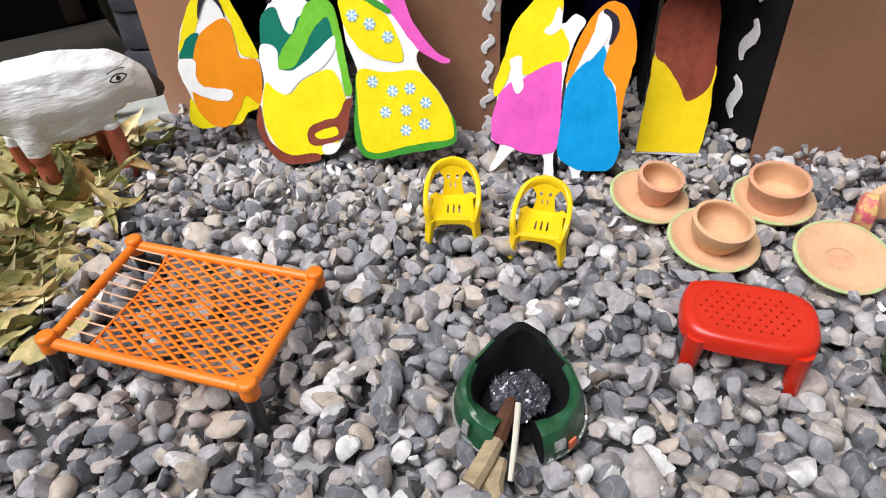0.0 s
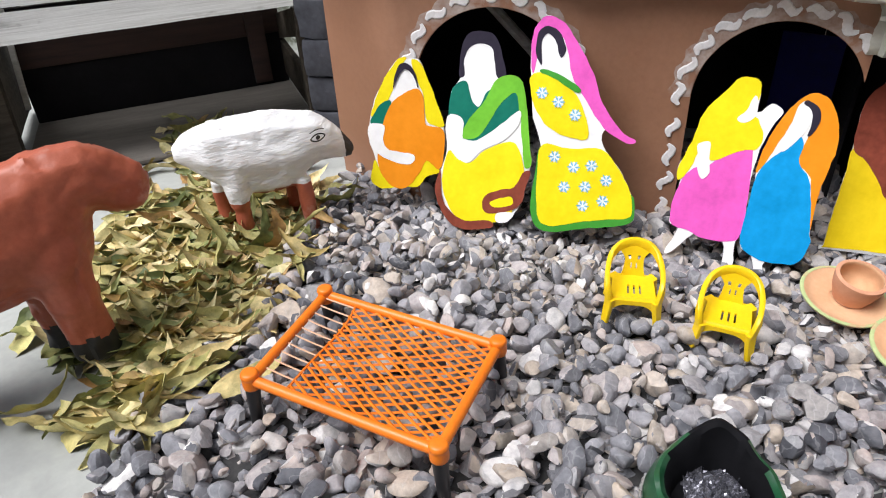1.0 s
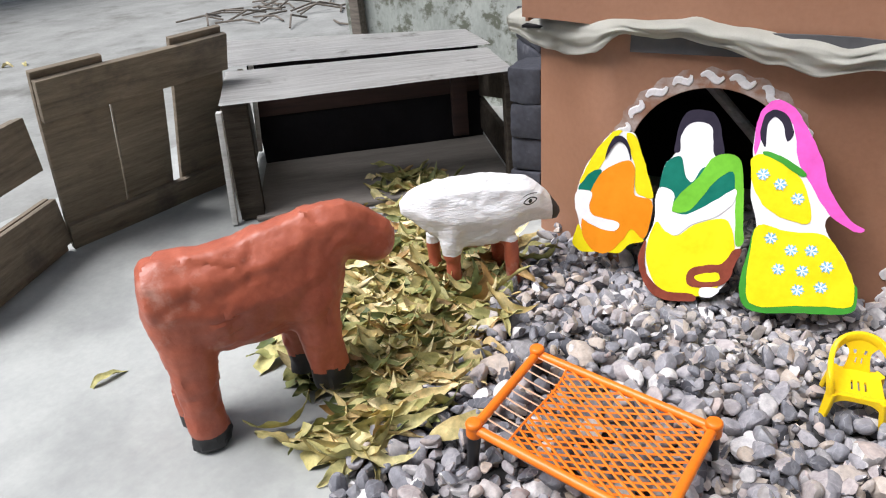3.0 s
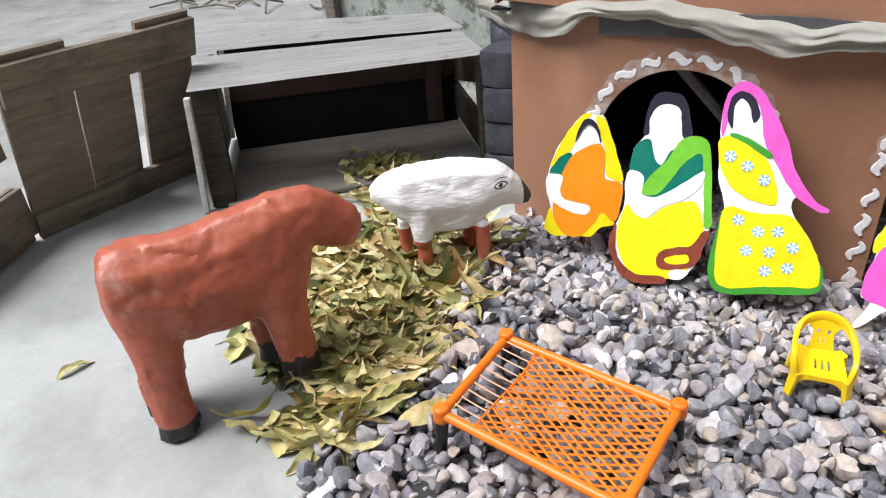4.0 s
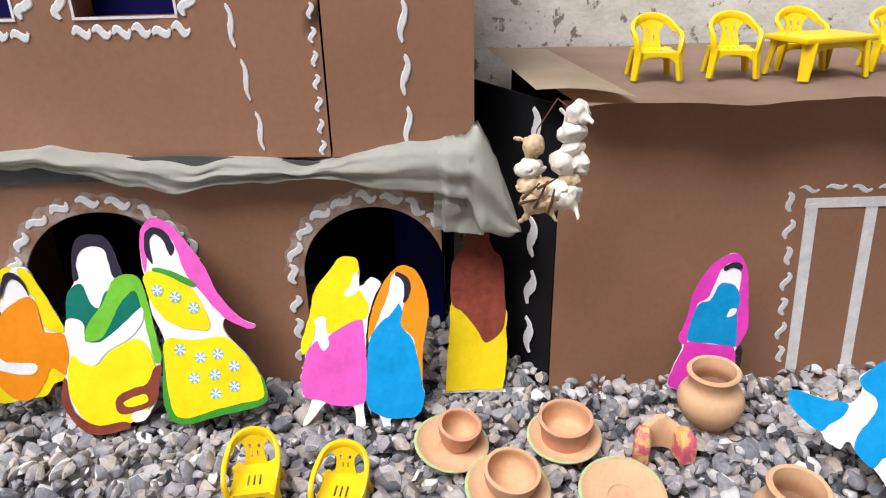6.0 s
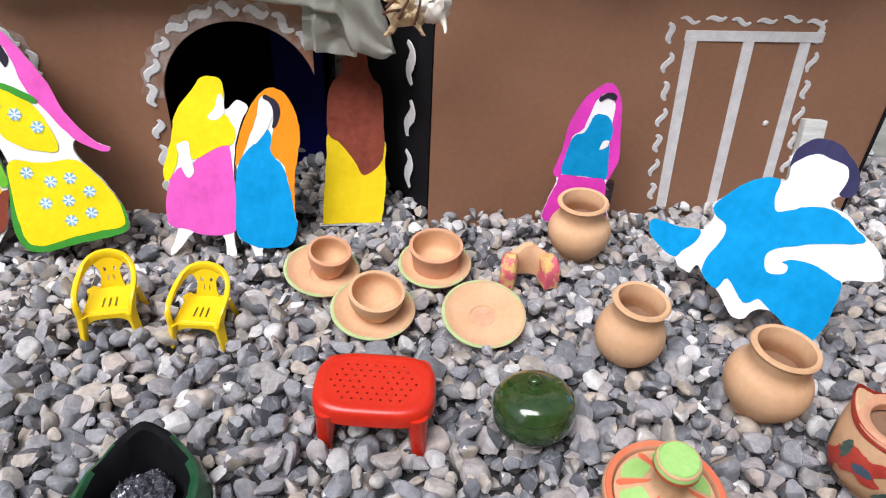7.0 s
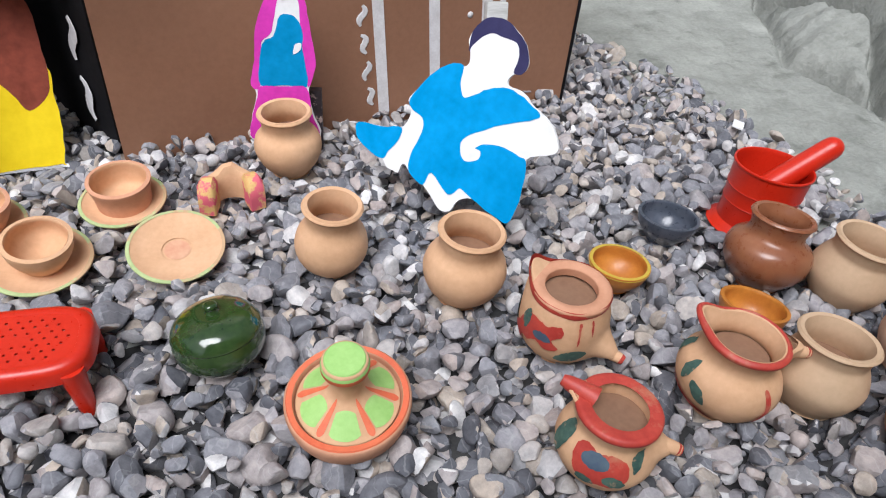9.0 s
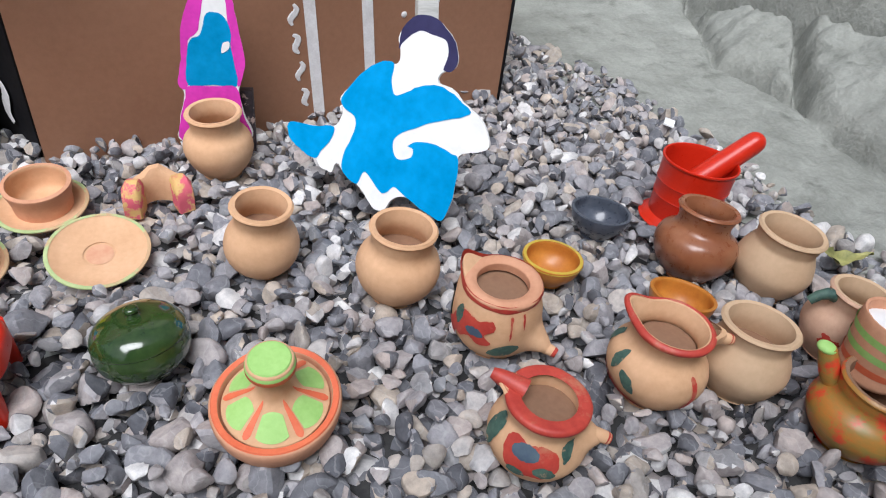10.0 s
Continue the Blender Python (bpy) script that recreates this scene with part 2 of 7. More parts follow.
def tube(bm, path, radius, seg=8, mat=0, cap=True):
    """A round rod along a path of points; radius: one number or one for each point."""
    rings = []
    n = len(path)
    for i, p in enumerate(path):
        p = Vector(p)
        d = (Vector(path[min(i + 1, n - 1)]) - Vector(path[max(i - 1, 0)])).normalized()
        side = d.cross(Vector((0, 0, 1)))
        if side.length < 1e-3:
            side = d.cross(Vector((0, 1, 0)))
        side.normalize()
        up = side.cross(d)
        r = radius[i] if isinstance(radius, (list, tuple)) else radius
        rings.append([bm.verts.new(p + r * (math.cos(2 * math.pi * k / seg) * side + math.sin(2 * math.pi * k / seg) * up)) for k in range(seg)])
    for a, b in zip(rings, rings[1:]):
        for k in range(seg):
            bm.faces.new((a[k], a[(k + 1) % seg], b[(k + 1) % seg], b[k])).material_index = mat
    if cap:
        for ring in (rings[0][::-1], rings[-1]):
            bm.faces.new(ring).material_index = mat
    return bm


def roughen(bm, amount, scale, seed=0):
    off = Vector((seed * 7.3, seed * 3.1, seed * 1.7))
    bm.normal_update()
    for v in bm.verts:
        v.co += v.normal * amount * noise.fractal(v.co * scale + off, 1.0, 2.0, 4)
    return bm


def fused(bm, voxel):
    """The closed bodies in bm grown together into one skin."""
    me = bpy.data.meshes.new("fusing")
    bm.to_mesh(me)
    bm.free()
    ob = bpy.data.objects.new("fusing", me)
    scene.collection.objects.link(ob)
    mod = ob.modifiers.new("skin", "REMESH")
    mod.mode, mod.voxel_size = "VOXEL", voxel
    deps = bpy.context.evaluated_depsgraph_get()
    deps.update()
    out = bmesh.new()
    out.from_object(ob, deps)
    bpy.data.objects.remove(ob)
    bpy.data.meshes.remove(me)
    return out


def papered(bm, amount, scale, seed):
    """Crinkled facets, as of glued paper strips."""
    off = Vector((seed * 3.3, seed * 1.9, seed * 5.1))
    bm.normal_update()
    moves = []
    for v in bm.verts:
        q = v.co * scale + off
        q += 0.25 * noise.noise_vector(q * 1.3)
        d, pts = noise.voronoi(q)
        tilt = noise.cell_vector(pts[0] * 9.0) - Vector((0.5, 0.5, 0.5))
        moves.append(v.normal * amount * (tilt.dot(q - pts[0]) * 2.2 + 0.25 * min(1.0, (d[1] - d[0]) * 5.0)))
    for v, m in zip(bm.verts, moves):
        v.co += m
    return bm

# ---- ground, gravel bed, walls ----
GROUND_Z = -0.022
bm = bmesh.new()
bmesh.ops.create_grid(bm, x_segments=60, y_segments=60, size=1.0)
for v in bm.verts:
    far = max(abs(v.co.x), abs(v.co.y))
    k = 2.6 * far + 420.0 * max(0.0, far - 0.6) ** 3
    v.co = Vector((0.3 + v.co.x / max(far, 1e-6) * k, 0.9 + v.co.y / max(far, 1e-6) * k, 0)) if far > 0 else Vector((0.3, 0.9, 0))
    v.co.z = GROUND_Z - 0.003 + 0.003 * noise.noise(v.co * 3.0)
# darker concrete on the far west and north parts
for f in bm.faces:
    c = f.calc_center_median()
    f.material_index = 1 if c.x < -1.80 + 0.2 * noise.noise(c * 1.5) or c.y > 2.0 else 0
ground = tagged(finish(bm, "ground", [CONCRETE, FAR_CONCRETE]), "smooth grey concrete yard floor with stains", "ground", kind="structure")


def in_gravel(x, y):
    """The outline of the gravel bed on the concrete."""
    wob = 0.03 * noise.noise(Vector((x * 6, y * 6, 0.3)))
    left = -0.47 + max(0.0, 0.62 - y) * 0.12 + wob
    right = 1.86 + wob - 0.30 * max(0.0, y - 1.15) + 0.04 * noise.noise(Vector((y * 14, 2.0, 0)))
    return left < x < right and -0.02 < y < 1.62


def stone_shapes(count, detail, crisp, seed):
    """Worn stone chips: a ball cut by random planes whose edges run into one another."""
    shapes = []
    for k in range(count):
        rng = random.Random(1000 * seed + k)
        b = bmesh.new()
        bmesh.ops.create_icosphere(b, subdivisions=detail, radius=1.0)
        cuts = [(Vector((rng.gauss(0, 1), rng.gauss(0, 1), rng.gauss(0, 1))).normalized(), rng.uniform(0.24, 0.50)) for _ in range(rng.randint(6, 11))]
        p = rng.uniform(*crisp)
        off = Vector((k * 3.7, k * 1.9, seed))
        for v in b.verts:
            d = v.co.normalized()
            reach = sum(max(0.0, d.dot(n) / h) ** p for n, h in cuts) + (1 / 0.62) ** p
            v.co = d * reach ** (-1 / p) * (1 + 0.05 * noise.noise(d * 2.2 + off) + 0.025 * noise.noise(d * 6 + off))
        b.verts.index_update()
        shapes.append((np.array([v.co[:] for v in b.verts]), np.array([[v.index for v in f.verts] for f in b.faces])))
        b.free()
    return shapes


def gravel():
    rng = random.Random(5)
    fine = stone_shapes(30, 3, (12, 40), 1) + stone_shapes(12, 3, (6, 10), 4)
    middling = stone_shapes(30, 2, (10, 26), 2) + stone_shapes(10, 2, (6, 10), 5)
    coarse = stone_shapes(8, 1, (6, 9), 3)
    V, F = [], []
    base = 0
    step = 0.0245
    for layer in range(3):
        for j in range(-1, int(1.68 / step)):
            for i in range(int(2.5 / step)):
                x = -0.55 + (i + (0.5 if j % 2 else 0) + rng.uniform(-0.34, 0.34)) * step
                y = -0.02 + (j + rng.uniform(-0.34, 0.34)) * step
                if not in_gravel(x, y):
                    continue
                if layer == 2 and rng.random() < 0.10:
                    continue
                vs, fs = rng.choice(coarse if layer == 0 else fine if layer == 2 and 0.2 < y < 0.95 else middling)
                length = min(0.052, max(0.015, rng.lognormvariate(math.log((0.034, 0.0295, 0.0285)[layer]), 0.32)))
                shape = (length, length * rng.uniform(0.62, 0.95), length * rng.uniform(0.45, 0.75))
                turn = Euler((rng.gauss(0, 0.55), rng.gauss(0, 0.55), rng.uniform(0, 6.283))).to_matrix()
                z = (-0.026, -0.017, 0.001)[layer] + (rng.uniform(-0.003, 0.003), rng.uniform(-0.008, 0.004), rng.uniform(-0.007, 0.011))[layer] - (0.5 * max(0.0, length - 0.035))
                for fx, fy, fr in FEET:
                    if (x - fx) ** 2 + (y - fy) ** 2 < (fr + 0.006) ** 2:
                        z = min(z, -0.5 * shape[2] - (0.004 if fr < 0.065 else 0.015))
                V.append((vs * shape) @ np.array(turn).T + (x, y, z))
                F.append(fs + base)
                base += len(vs)
    V, F = np.concatenate(V), np.concatenate(F)
    me = bpy.data.meshes.new("gravel")
    me.vertices.add(len(V))
    me.vertices.foreach_set("co", V.ravel())
    me.loops.add(F.size)
    me.loops.foreach_set("vertex_index", F.ravel())
    me.polygons.add(len(F))
    me.polygons.foreach_set("loop_start", np.arange(0, F.size, 3))
    me.polygons.foreach_set("use_smooth", np.ones(len(F), dtype=bool))
    me.update()
    me.validate()
    me.set_sharp_from_angle(angle=radians(29))
    me.materials.append(STONE)
    return tagged(new("gravel", me), "loose grey and tan gravel stones on the concrete", "gravel", kind="stuff")


# added near-black sheet: the shade in the gaps between stones, put into colour
GAP_SHADE = surface("gravel_gap_shade", (0.02, 0.02, 0.022), (0.055, 0.054, 0.053), 40, 220, 0.95, 0.6, 0.003)
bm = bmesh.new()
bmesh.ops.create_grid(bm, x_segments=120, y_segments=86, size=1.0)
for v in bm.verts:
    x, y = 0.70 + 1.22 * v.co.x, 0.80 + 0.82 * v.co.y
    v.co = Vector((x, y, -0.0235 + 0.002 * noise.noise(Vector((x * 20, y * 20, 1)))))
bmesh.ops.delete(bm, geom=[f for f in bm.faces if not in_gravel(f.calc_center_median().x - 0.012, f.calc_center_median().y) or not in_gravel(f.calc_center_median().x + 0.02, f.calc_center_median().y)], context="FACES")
tagged(finish(bm, "gravel_bed", GAP_SHADE), "added dark sheet for the shade between the gravel stones", "ground", kind="structure")

# rough plastered floor running out from the gravel and rising into a rock bank
BANK_FOOT = ((-0.6, 2.02), (0.30, 2.05), (0.644, 2.098), (0.881, 2.158), (0.974, 2.205), (1.067, 2.207), (1.192, 2.19), (1.518, 2.407), (2.4, 3.0))


def bank_foot(y):
    for (ya, xa), (yb, xb) in zip(BANK_FOOT, BANK_FOOT[1:]):
        if y <= yb:
            return xa + (xb - xa) * (y - ya) / (yb - ya)
    return BANK_FOOT[-1][1]


def bank_height(x, y):
    """Gently rising plastered floor, then worn slabs parted by dark cracks."""
    q = Vector((x, y, 0.0))
    s = x - bank_foot(y) - 0.018 * noise.noise(Vector((y * 8, 0.4, 0))) - 0.008 * noise.noise(Vector((y * 25, 1.4, 0)))
    rough = 0.0045 * noise.fractal(q * 24, 0.8, 2.0, 5)
    gap_on = min(1.0, max(0.15, 0.55 + 1.3 * noise.noise(Vector((y * 5, 9.0, 0)))))
    z = 0.055 * max(0.0, x - 1.70) + 0.010 * noise.noise(q * 3.0) + rough * (0.5 if s < -0.3 else 1.0)
    z -= 0.055 * gap_on * math.exp(-(s / 0.015) ** 2)
    pit = noise.noise(q * 9.0 + Vector((4, 2, 0)))
    z -= 0.006 * max(0.0, pit - 0.42) / 0.2 if s < 0 else 0.0
    if s < 0:
        return z
    across = ((x - 2.18) * 0.247 - (y - 0.93) * 0.24) / 0.344 + 0.012 * noise.noise(q * 7)
    south = 1.0 / (1.0 + math.exp(-across / 0.012))
    z += (0.030 + 0.025 * south) * (1 - math.exp(-s / 0.025)) + (0.28 + 0.16 * south) * s
    upper = x - 2.42 - 0.02 * noise.noise(Vector((y * 5, 3.3, 0)))
    if upper < 0:
        z -= 0.085 * math.exp(-(across / 0.014) ** 2)
    else:
        z += 0.06 * (1 - math.exp(-upper / 0.02)) + 0.30 * upper
    z -= 0.10 * math.exp(-(upper / 0.015) ** 2)
    d = noise.voronoi(Vector((x * 2.6, y * 2.2, 0)) + 0.3 * noise.noise_vector(q * 2.1))[0]
    if upper > 0.08 or y < 0.6:
        z -= 0.05 * math.exp(-((d[1] - d[0]) / 0.05) ** 2)
    return z + 1.6 * rough + 0.022 * noise.fractal(q * 4.0, 1.0, 2.0, 5) * min(1.0, s / 0.06)


bm = bmesh.new()
bmesh.ops.create_grid(bm, x_segments=330, y_segments=380, size=1.0)
for v in bm.verts:
    u, w = (v.co.x + 1) / 2, (v.co.y + 1) / 2
    x, y = 1.64 + 1.9 * u ** 1.35, -0.6 + 3.0 * w
    v.co = Vector((x, y, GROUND_Z - 0.012 + min(1.0, (x - 1.64) / 0.12) * 0.014 + bank_height(x, y)))
tagged(finish(bm, "rock_bank", ROCK, angle=180), "rough grey plastered floor rising into a cracked rock bank", "rock bank", kind="structure")

# whitewashed wall behind the houses; added light-blocking walls close the yard
def wall(name, size, m, mat, label):
    return tagged(finish(box_mesh(size, m), name, mat, smooth=False), label, "wall", kind="structure")


wall("wall_north", (2.40, 0.12, 2.2), pose(0.72, 1.86, 1.05), WHITEWASH, "whitewashed plaster wall with flaking patches")


# ---- painted cardboard houses ----
def stroke_mesh(length, width, bend, seed):
    """A brush stroke like a lying S with a hooked tail, a little proud of the wall, facing -y."""
    rng = random.Random(seed)
    b = bmesh.new()
    n = 22
    line = []
    for i in range(n + 1):
        t = i / n
        x = (t - 0.5) * length
        z = bend * (math.sin(t * 2 * math.pi) + 0.5 * max(0.0, (t - 0.78) / 0.22) ** 2 + rng.uniform(-0.04, 0.04))
        line.append((x, z))
    rows = []
    for i, (x, z) in enumerate(line):
        t = i / n
        (xa, za), (xb, zb) = line[max(0, i - 1)], line[min(n, i + 1)]
        run = math.hypot(xb - xa, zb - za)
        ux, uz = -(zb - za) / run, (xb - xa) / run
        w = width * (0.22 + 0.78 * math.sin(math.pi * (0.06 + 0.88 * t)) ** 0.8) * rng.uniform(0.90, 1.08)
        rows.append([b.verts.new((x + ux * s * w / 2, dy, z + uz * s * w / 2)) for s, dy in ((-1, 0.0), (-0.7, -0.0012), (0.7, -0.0012), (1, 0.0))])
    for p, q in zip(rows, rows[1:]):
        for k in range(3):
            b.faces.new((p[k], q[k], q[k + 1], p[k + 1]))
    for row in (rows[0], rows[-1][::-1]):
        b.faces.new(row)
    bmesh.ops.recalc_face_normals(b, faces=b.faces)
    me = bpy.data.meshes.new("paint_stroke")
    b.to_mesh(me)
    b.free()
    me.materials.append(WHITE_PAINT)
    return me


STROKES = [stroke_mesh(0.043, 0.0135, (0.0050, 0.0042, 0.0054, 0.0046, 0.0038)[k], k) for k in range(5)]


def stroke(parent, x, y, z, turn, size=1.0, wide=1.0, k=0, yaw=0.0):
    """turn: degrees in the wall's plane; flat on a wall that faces -y, or turned by yaw."""
    ob = new("paint_stroke", STROKES[k % len(STROKES)])
    ob.parent = parent
    ob.matrix_basis = pose(x, y, z, 0, 0, yaw) @ pose(0, 0, 0, 0, -turn, 0) @ Matrix.Diagonal((size, 1, wide, 1))
    return ob


def panel_columns(xs, bottom, top, front, thick=0.005, nz=8):
    """A card standing on edge: for each x a column from bottom(x) to top(x), its face at y = front(x, z)."""
    b = bmesh.new()
    cols = []
    for x in xs:
        zb, zt = bottom(x), top(x)
        col = []
        for j in range(nz + 1):
            z = zb + (zt - zb) * j / nz
            y = front(x, z)
            col.append((b.verts.new((x, y, z)), b.verts.new((x, y + thick, z))))
        cols.append(col)
    for c, d in zip(cols, cols[1:]):
        for j in range(nz):
            b.faces.new((c[j][0], d[j][0], d[j + 1][0], c[j + 1][0]))
            b.faces.new((c[j][1], c[j + 1][1], d[j + 1][1], d[j][1]))
        b.faces.new((c[0][0], c[0][1], d[0][1], d[0][0]))
        b.faces.new((c[nz][0], d[nz][0], d[nz][1], c[nz][1]))
    for c, s in ((cols[0], 1), (cols[-1], -1)):
        for j in range(nz):
            f = (c[j][0], c[j + 1][0], c[j + 1][1], c[j][1])
            b.faces.new(f[::s])
    bmesh.ops.recalc_face_normals(b, faces=b.faces)
    return b


ARCHES = [(-0.147, 0.148, 0.372), (0.324, 0.129, 0.361)]


def arch_height(x):
    for cx, r, top in ARCHES:
        if abs(x - cx) < r:
            return top - r * 1.0 + r * 1.0 * math.sqrt(max(0.0, 1 - ((x - cx) / r) ** 2))
    return GROUND_Z - 0.004


def front_of_house(x, z):
    y = 1.262 + 0.006 * math.sin(x * 5)
    if x < -0.33:
        y += 0.82 * (-0.33 - x) ** 1.25
    if 0.02 < x < 0.17:
        y += 0.012 * math.sin((x - 0.02) / 0.15 * math.pi) * (1 - z / 0.45)
    return y + 0.01 * (z - 0.2)


house = thing("model_house", pose(0, 0, 0), "two-storey brown painted cardboard model house with white strokes", "model house")
xs = [-0.522 + 0.0125 * i for i in range(80)]
for cx, r, _ in ARCHES:
    xs += [cx - r - 1e-4, cx - r + 1e-4, cx + r - 1e-4, cx + r + 1e-4] + [cx + s * r * (1 - 0.012 * k * k) for s in (-1, 1) for k in range(1, 4)]
xs = sorted(x for x in xs if -0.523 < x < 0.450)
lower = part("front_wall", panel_columns(xs, arch_height, lambda x: 0.463 - 0.03 * max(0, -0.3 - x) / 0.25, front_of_house), CARDBOARD, house, "brown painted cardboard with two arched openings")
bm = bmesh.new()
add_box(bm, (0.006, 0.36, 0.45), pose(-0.514, 1.565, 0.203, 0, 0, -2))
part("side_wall", bm, CARDBOARD, house)
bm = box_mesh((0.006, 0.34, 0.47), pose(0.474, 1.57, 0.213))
part("side_wall", bm, DARK, house, "near-black cardboard")
# the dark of the interior is put into the colour of these walls
part("back_wall", box_mesh((1.02, 0.006, 0.47), pose(-0.04, 1.745, 0.213)), DARK, house, "near-black cardboard")
part("inner_ceiling", box_mesh((1.0, 0.42, 0.005), pose(-0.04, 1.52, 0.455)), DARK, house, "near-black cardboard")
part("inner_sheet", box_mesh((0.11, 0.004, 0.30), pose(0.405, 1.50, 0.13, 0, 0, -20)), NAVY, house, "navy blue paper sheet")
bm = bmesh.new()
tube(bm, [(-0.25, 1.42, 0.40), (-0.10, 1.45, 0.23), (-0.02, 1.47, 0.13)], 0.011, 8)
part("prop_stick", roughen(bm, 0.002, 40), WOOD, house, "grey weathered stick")

k = 0
for cx, r, top in ARCHES:
    spring = top - r
    run = [(cx - r - 0.021, z, 84) for z in (0.02, 0.072, 0.124, 0.176)][(0 if cx > 0 else 3):]
    for a in range(178, 20 if cx < 0 else 34, -17):
        rr = r + 0.020
        run.append((cx + rr * math.cos(radians(a)), spring + rr * math.sin(radians(a)), a - 90))
    for x, z, turn in run:
        if x > 0.452:
            continue
        stroke(lower, x, front_of_house(x, z) - 0.0020, z, turn + (10 if k % 2 else -8), 0.90 + 0.08 * math.sin(k * 2.1), 1.15, k)
        k += 1
    # thin white wash brushed round the opening
    b = bmesh.new()
    rows = []
    for i in range(41):
        a = radians(180 - (150 if cx < 0 else 140) * i / 40)
        ring = []
        for g in (0.001, 0.012, 0.024, 0.035 + 0.004 * math.sin(i * 1.7)):
            x, z = cx + (r + g) * math.cos(a), spring + (r + g) * math.sin(a)
            ring.append(b.verts.new((x, front_of_house(x, z) - 0.0009, z)))
        rows.append(ring)
    for p, q in zip(rows, rows[1:]):
        if q[3].co.x < 0.447:
            for j in range(3):
                b.faces.new((p[j], p[j + 1], q[j + 1], q[j]))
    part("wash_band", b, WASH, lower, "thin white wash round the arch")

# upper storey: walls with two window openings, a fold towards its right end
UP0, UP1 = 0.462, 0.98


def upper_front(x, z):
    y = 1.255 + 0.05 * (z - 0.45) * 0.2 + 0.004 * math.sin(x * 6 + z * 4)
    return y + (0.10 * (x - 0.27) if x > 0.27 else 0.0)


def upper_panel(x0, x1, z0, z1):
    n = max(2, int((x1 - x0) / 0.03))
    return panel_columns([x0 + (x1 - x0) * i / n for i in range(n + 1)], lambda x: z0(x) if callable(z0) else z0, lambda x: z1, upper_front, nz=6)


low_edge = lambda x: 0.456 + 0.028 * max(0.0, -0.05 - x) / 0.5 + 0.004 * math.sin(x * 9)
WINS = [(-0.39, -0.20), (-0.106, 0.046)]
bm = upper_panel(-0.512, 0.264, low_edge, 0.689)
for x0, x1 in ((-0.512, WINS[0][0]), (WINS[0][1], WINS[1][0]), (WINS[1][1], 0.264)):
    other = upper_panel(x0, x1, 0.689, 0.83)
    me = bpy.data.meshes.new("tmp")
    other.to_mesh(me)
    other.free()
    bm.from_mesh(me)
    bpy.data.meshes.remove(me)
other = upper_panel(-0.512, 0.264, 0.83, UP1)
me = bpy.data.meshes.new("tmp")
other.to_mesh(me)
other.free()
bm.from_mesh(me)
bpy.data.meshes.remove(me)
bmesh.ops.remove_doubles(bm, verts=bm.verts, dist=0.0008)
upper = part("upper_front_wall", bm, CARDBOARD, house, "brown painted cardboard with two window openings")
upper_r = part("upper_end_wall", upper_panel(0.2675, 0.507, low_edge, UP1), CARDBOARD, house, "brown painted cardboard flap beside a slit")
part("upper_side_wall", box_mesh((0.006, 0.44, 0.52), pose(-0.508, 1.485, 0.735)), CARDBOARD, house)
part("upper_side_wall", box_mesh((0.006, 0.42, 0.52), pose(0.503, 1.495, 0.72)), DARK, house, "near-black cardboard")
part("upper_back_wall", box_mesh((1.03, 0.006, 0.52), pose(-0.015, 1.70, 0.72)), NAVY, house, "navy blue paper lining")
part("upper_floor", box_mesh((1.00, 0.42, 0.006), pose(-0.003, 1.492, 0.480)), NAVY, house)
part("upper_roof", box_mesh((1.06, 0.47, 0.006), pose(-0.015, 1.48, 0.985)), CARDBOARD, house)
for x0, x1 in WINS:
    w = part("window", box_mesh((x1 - x0 + 0.02, 0.004, 0.16), pose((x0 + x1) / 2 + 0.012, 1.33, 0.76)), NAVY, house, "navy blue paper behind the opening")
    part("window_reveal", box_mesh((0.004, 0.06, 0.145), pose(x0 - 0.001, 1.297, 0.76)), CARDBOARD, w)
    part("window_reveal", box_mesh((x1 - x0, 0.06, 0.004), pose((x0 + x1) / 2, 1.297, 0.684)), CARDBOARD, w)
    for size, at in (((x1 - x0 + 0.008, 0.0015, 0.004), ((x0 + x1) / 2, 0.687)), ((0.004, 0.0015, 0.145), (x0 - 0.002, 0.762)), ((0.004, 0.0015, 0.145), (x1 + 0.002, 0.762))):
        part("painted_line", box_mesh(size, pose(at[0], upper_front(at[0], at[1]) - 0.0012, at[1])), WHITE_PAINT, w, "thin white painted line")
    n = 7 if x0 < -0.3 else 6
    for i in range(n):
        x = x0 + 0.005 + (x1 - x0) * i / (n - 1)
        stroke(upper, x, upper_front(x, 0.665) - 0.0008, 0.666 + 0.003 * math.sin(i * 3), 8 - 16 * (i % 2), 0.66, 1.15, i)
    for i in range(3):
        for x, s in ((x0 - 0.022, 1), (x1 + 0.02, -1)):
            z = 0.705 + i * 0.05
            stroke(upper, x, upper_front(x, z) - 0.0008, z, 80 + 10 * s, 0.85, 1.2, i + 2)
for col, (x0, lean, wide) in enumerate(((0.152, 6, 0.62), (0.395, -2, 0.80))):
    for i in range(6):
        z = 0.505 + i * 0.083
        x = x0 + (-0.012 * i if col == 0 else -0.001 * i)
        stroke(upper if col == 0 else upper_r, x, upper_front(x, z) - 0.0008, z, 96 if col == 0 else 88, 1.45, wide, i + col)
for i in range(14):
    z = 0.475 + 0.036 * i
    stroke(upper, 0.252, upper_front(0.252, z) - 0.0008, z, 88, 0.55, 0.66, i)

# dark strip and draped cloth between the storeys
part("dark_flap", panel_columns([-0.3 + 0.05 * i for i in range(12)], lambda x: 0.43, lambda x: 0.470 - 0.085 * max(0.0, x - 0.03) - 0.05 * max(0.0, -0.14 - x), lambda x, z: 1.249), SLATE_CARD, house, "dark grey cardboard flap")


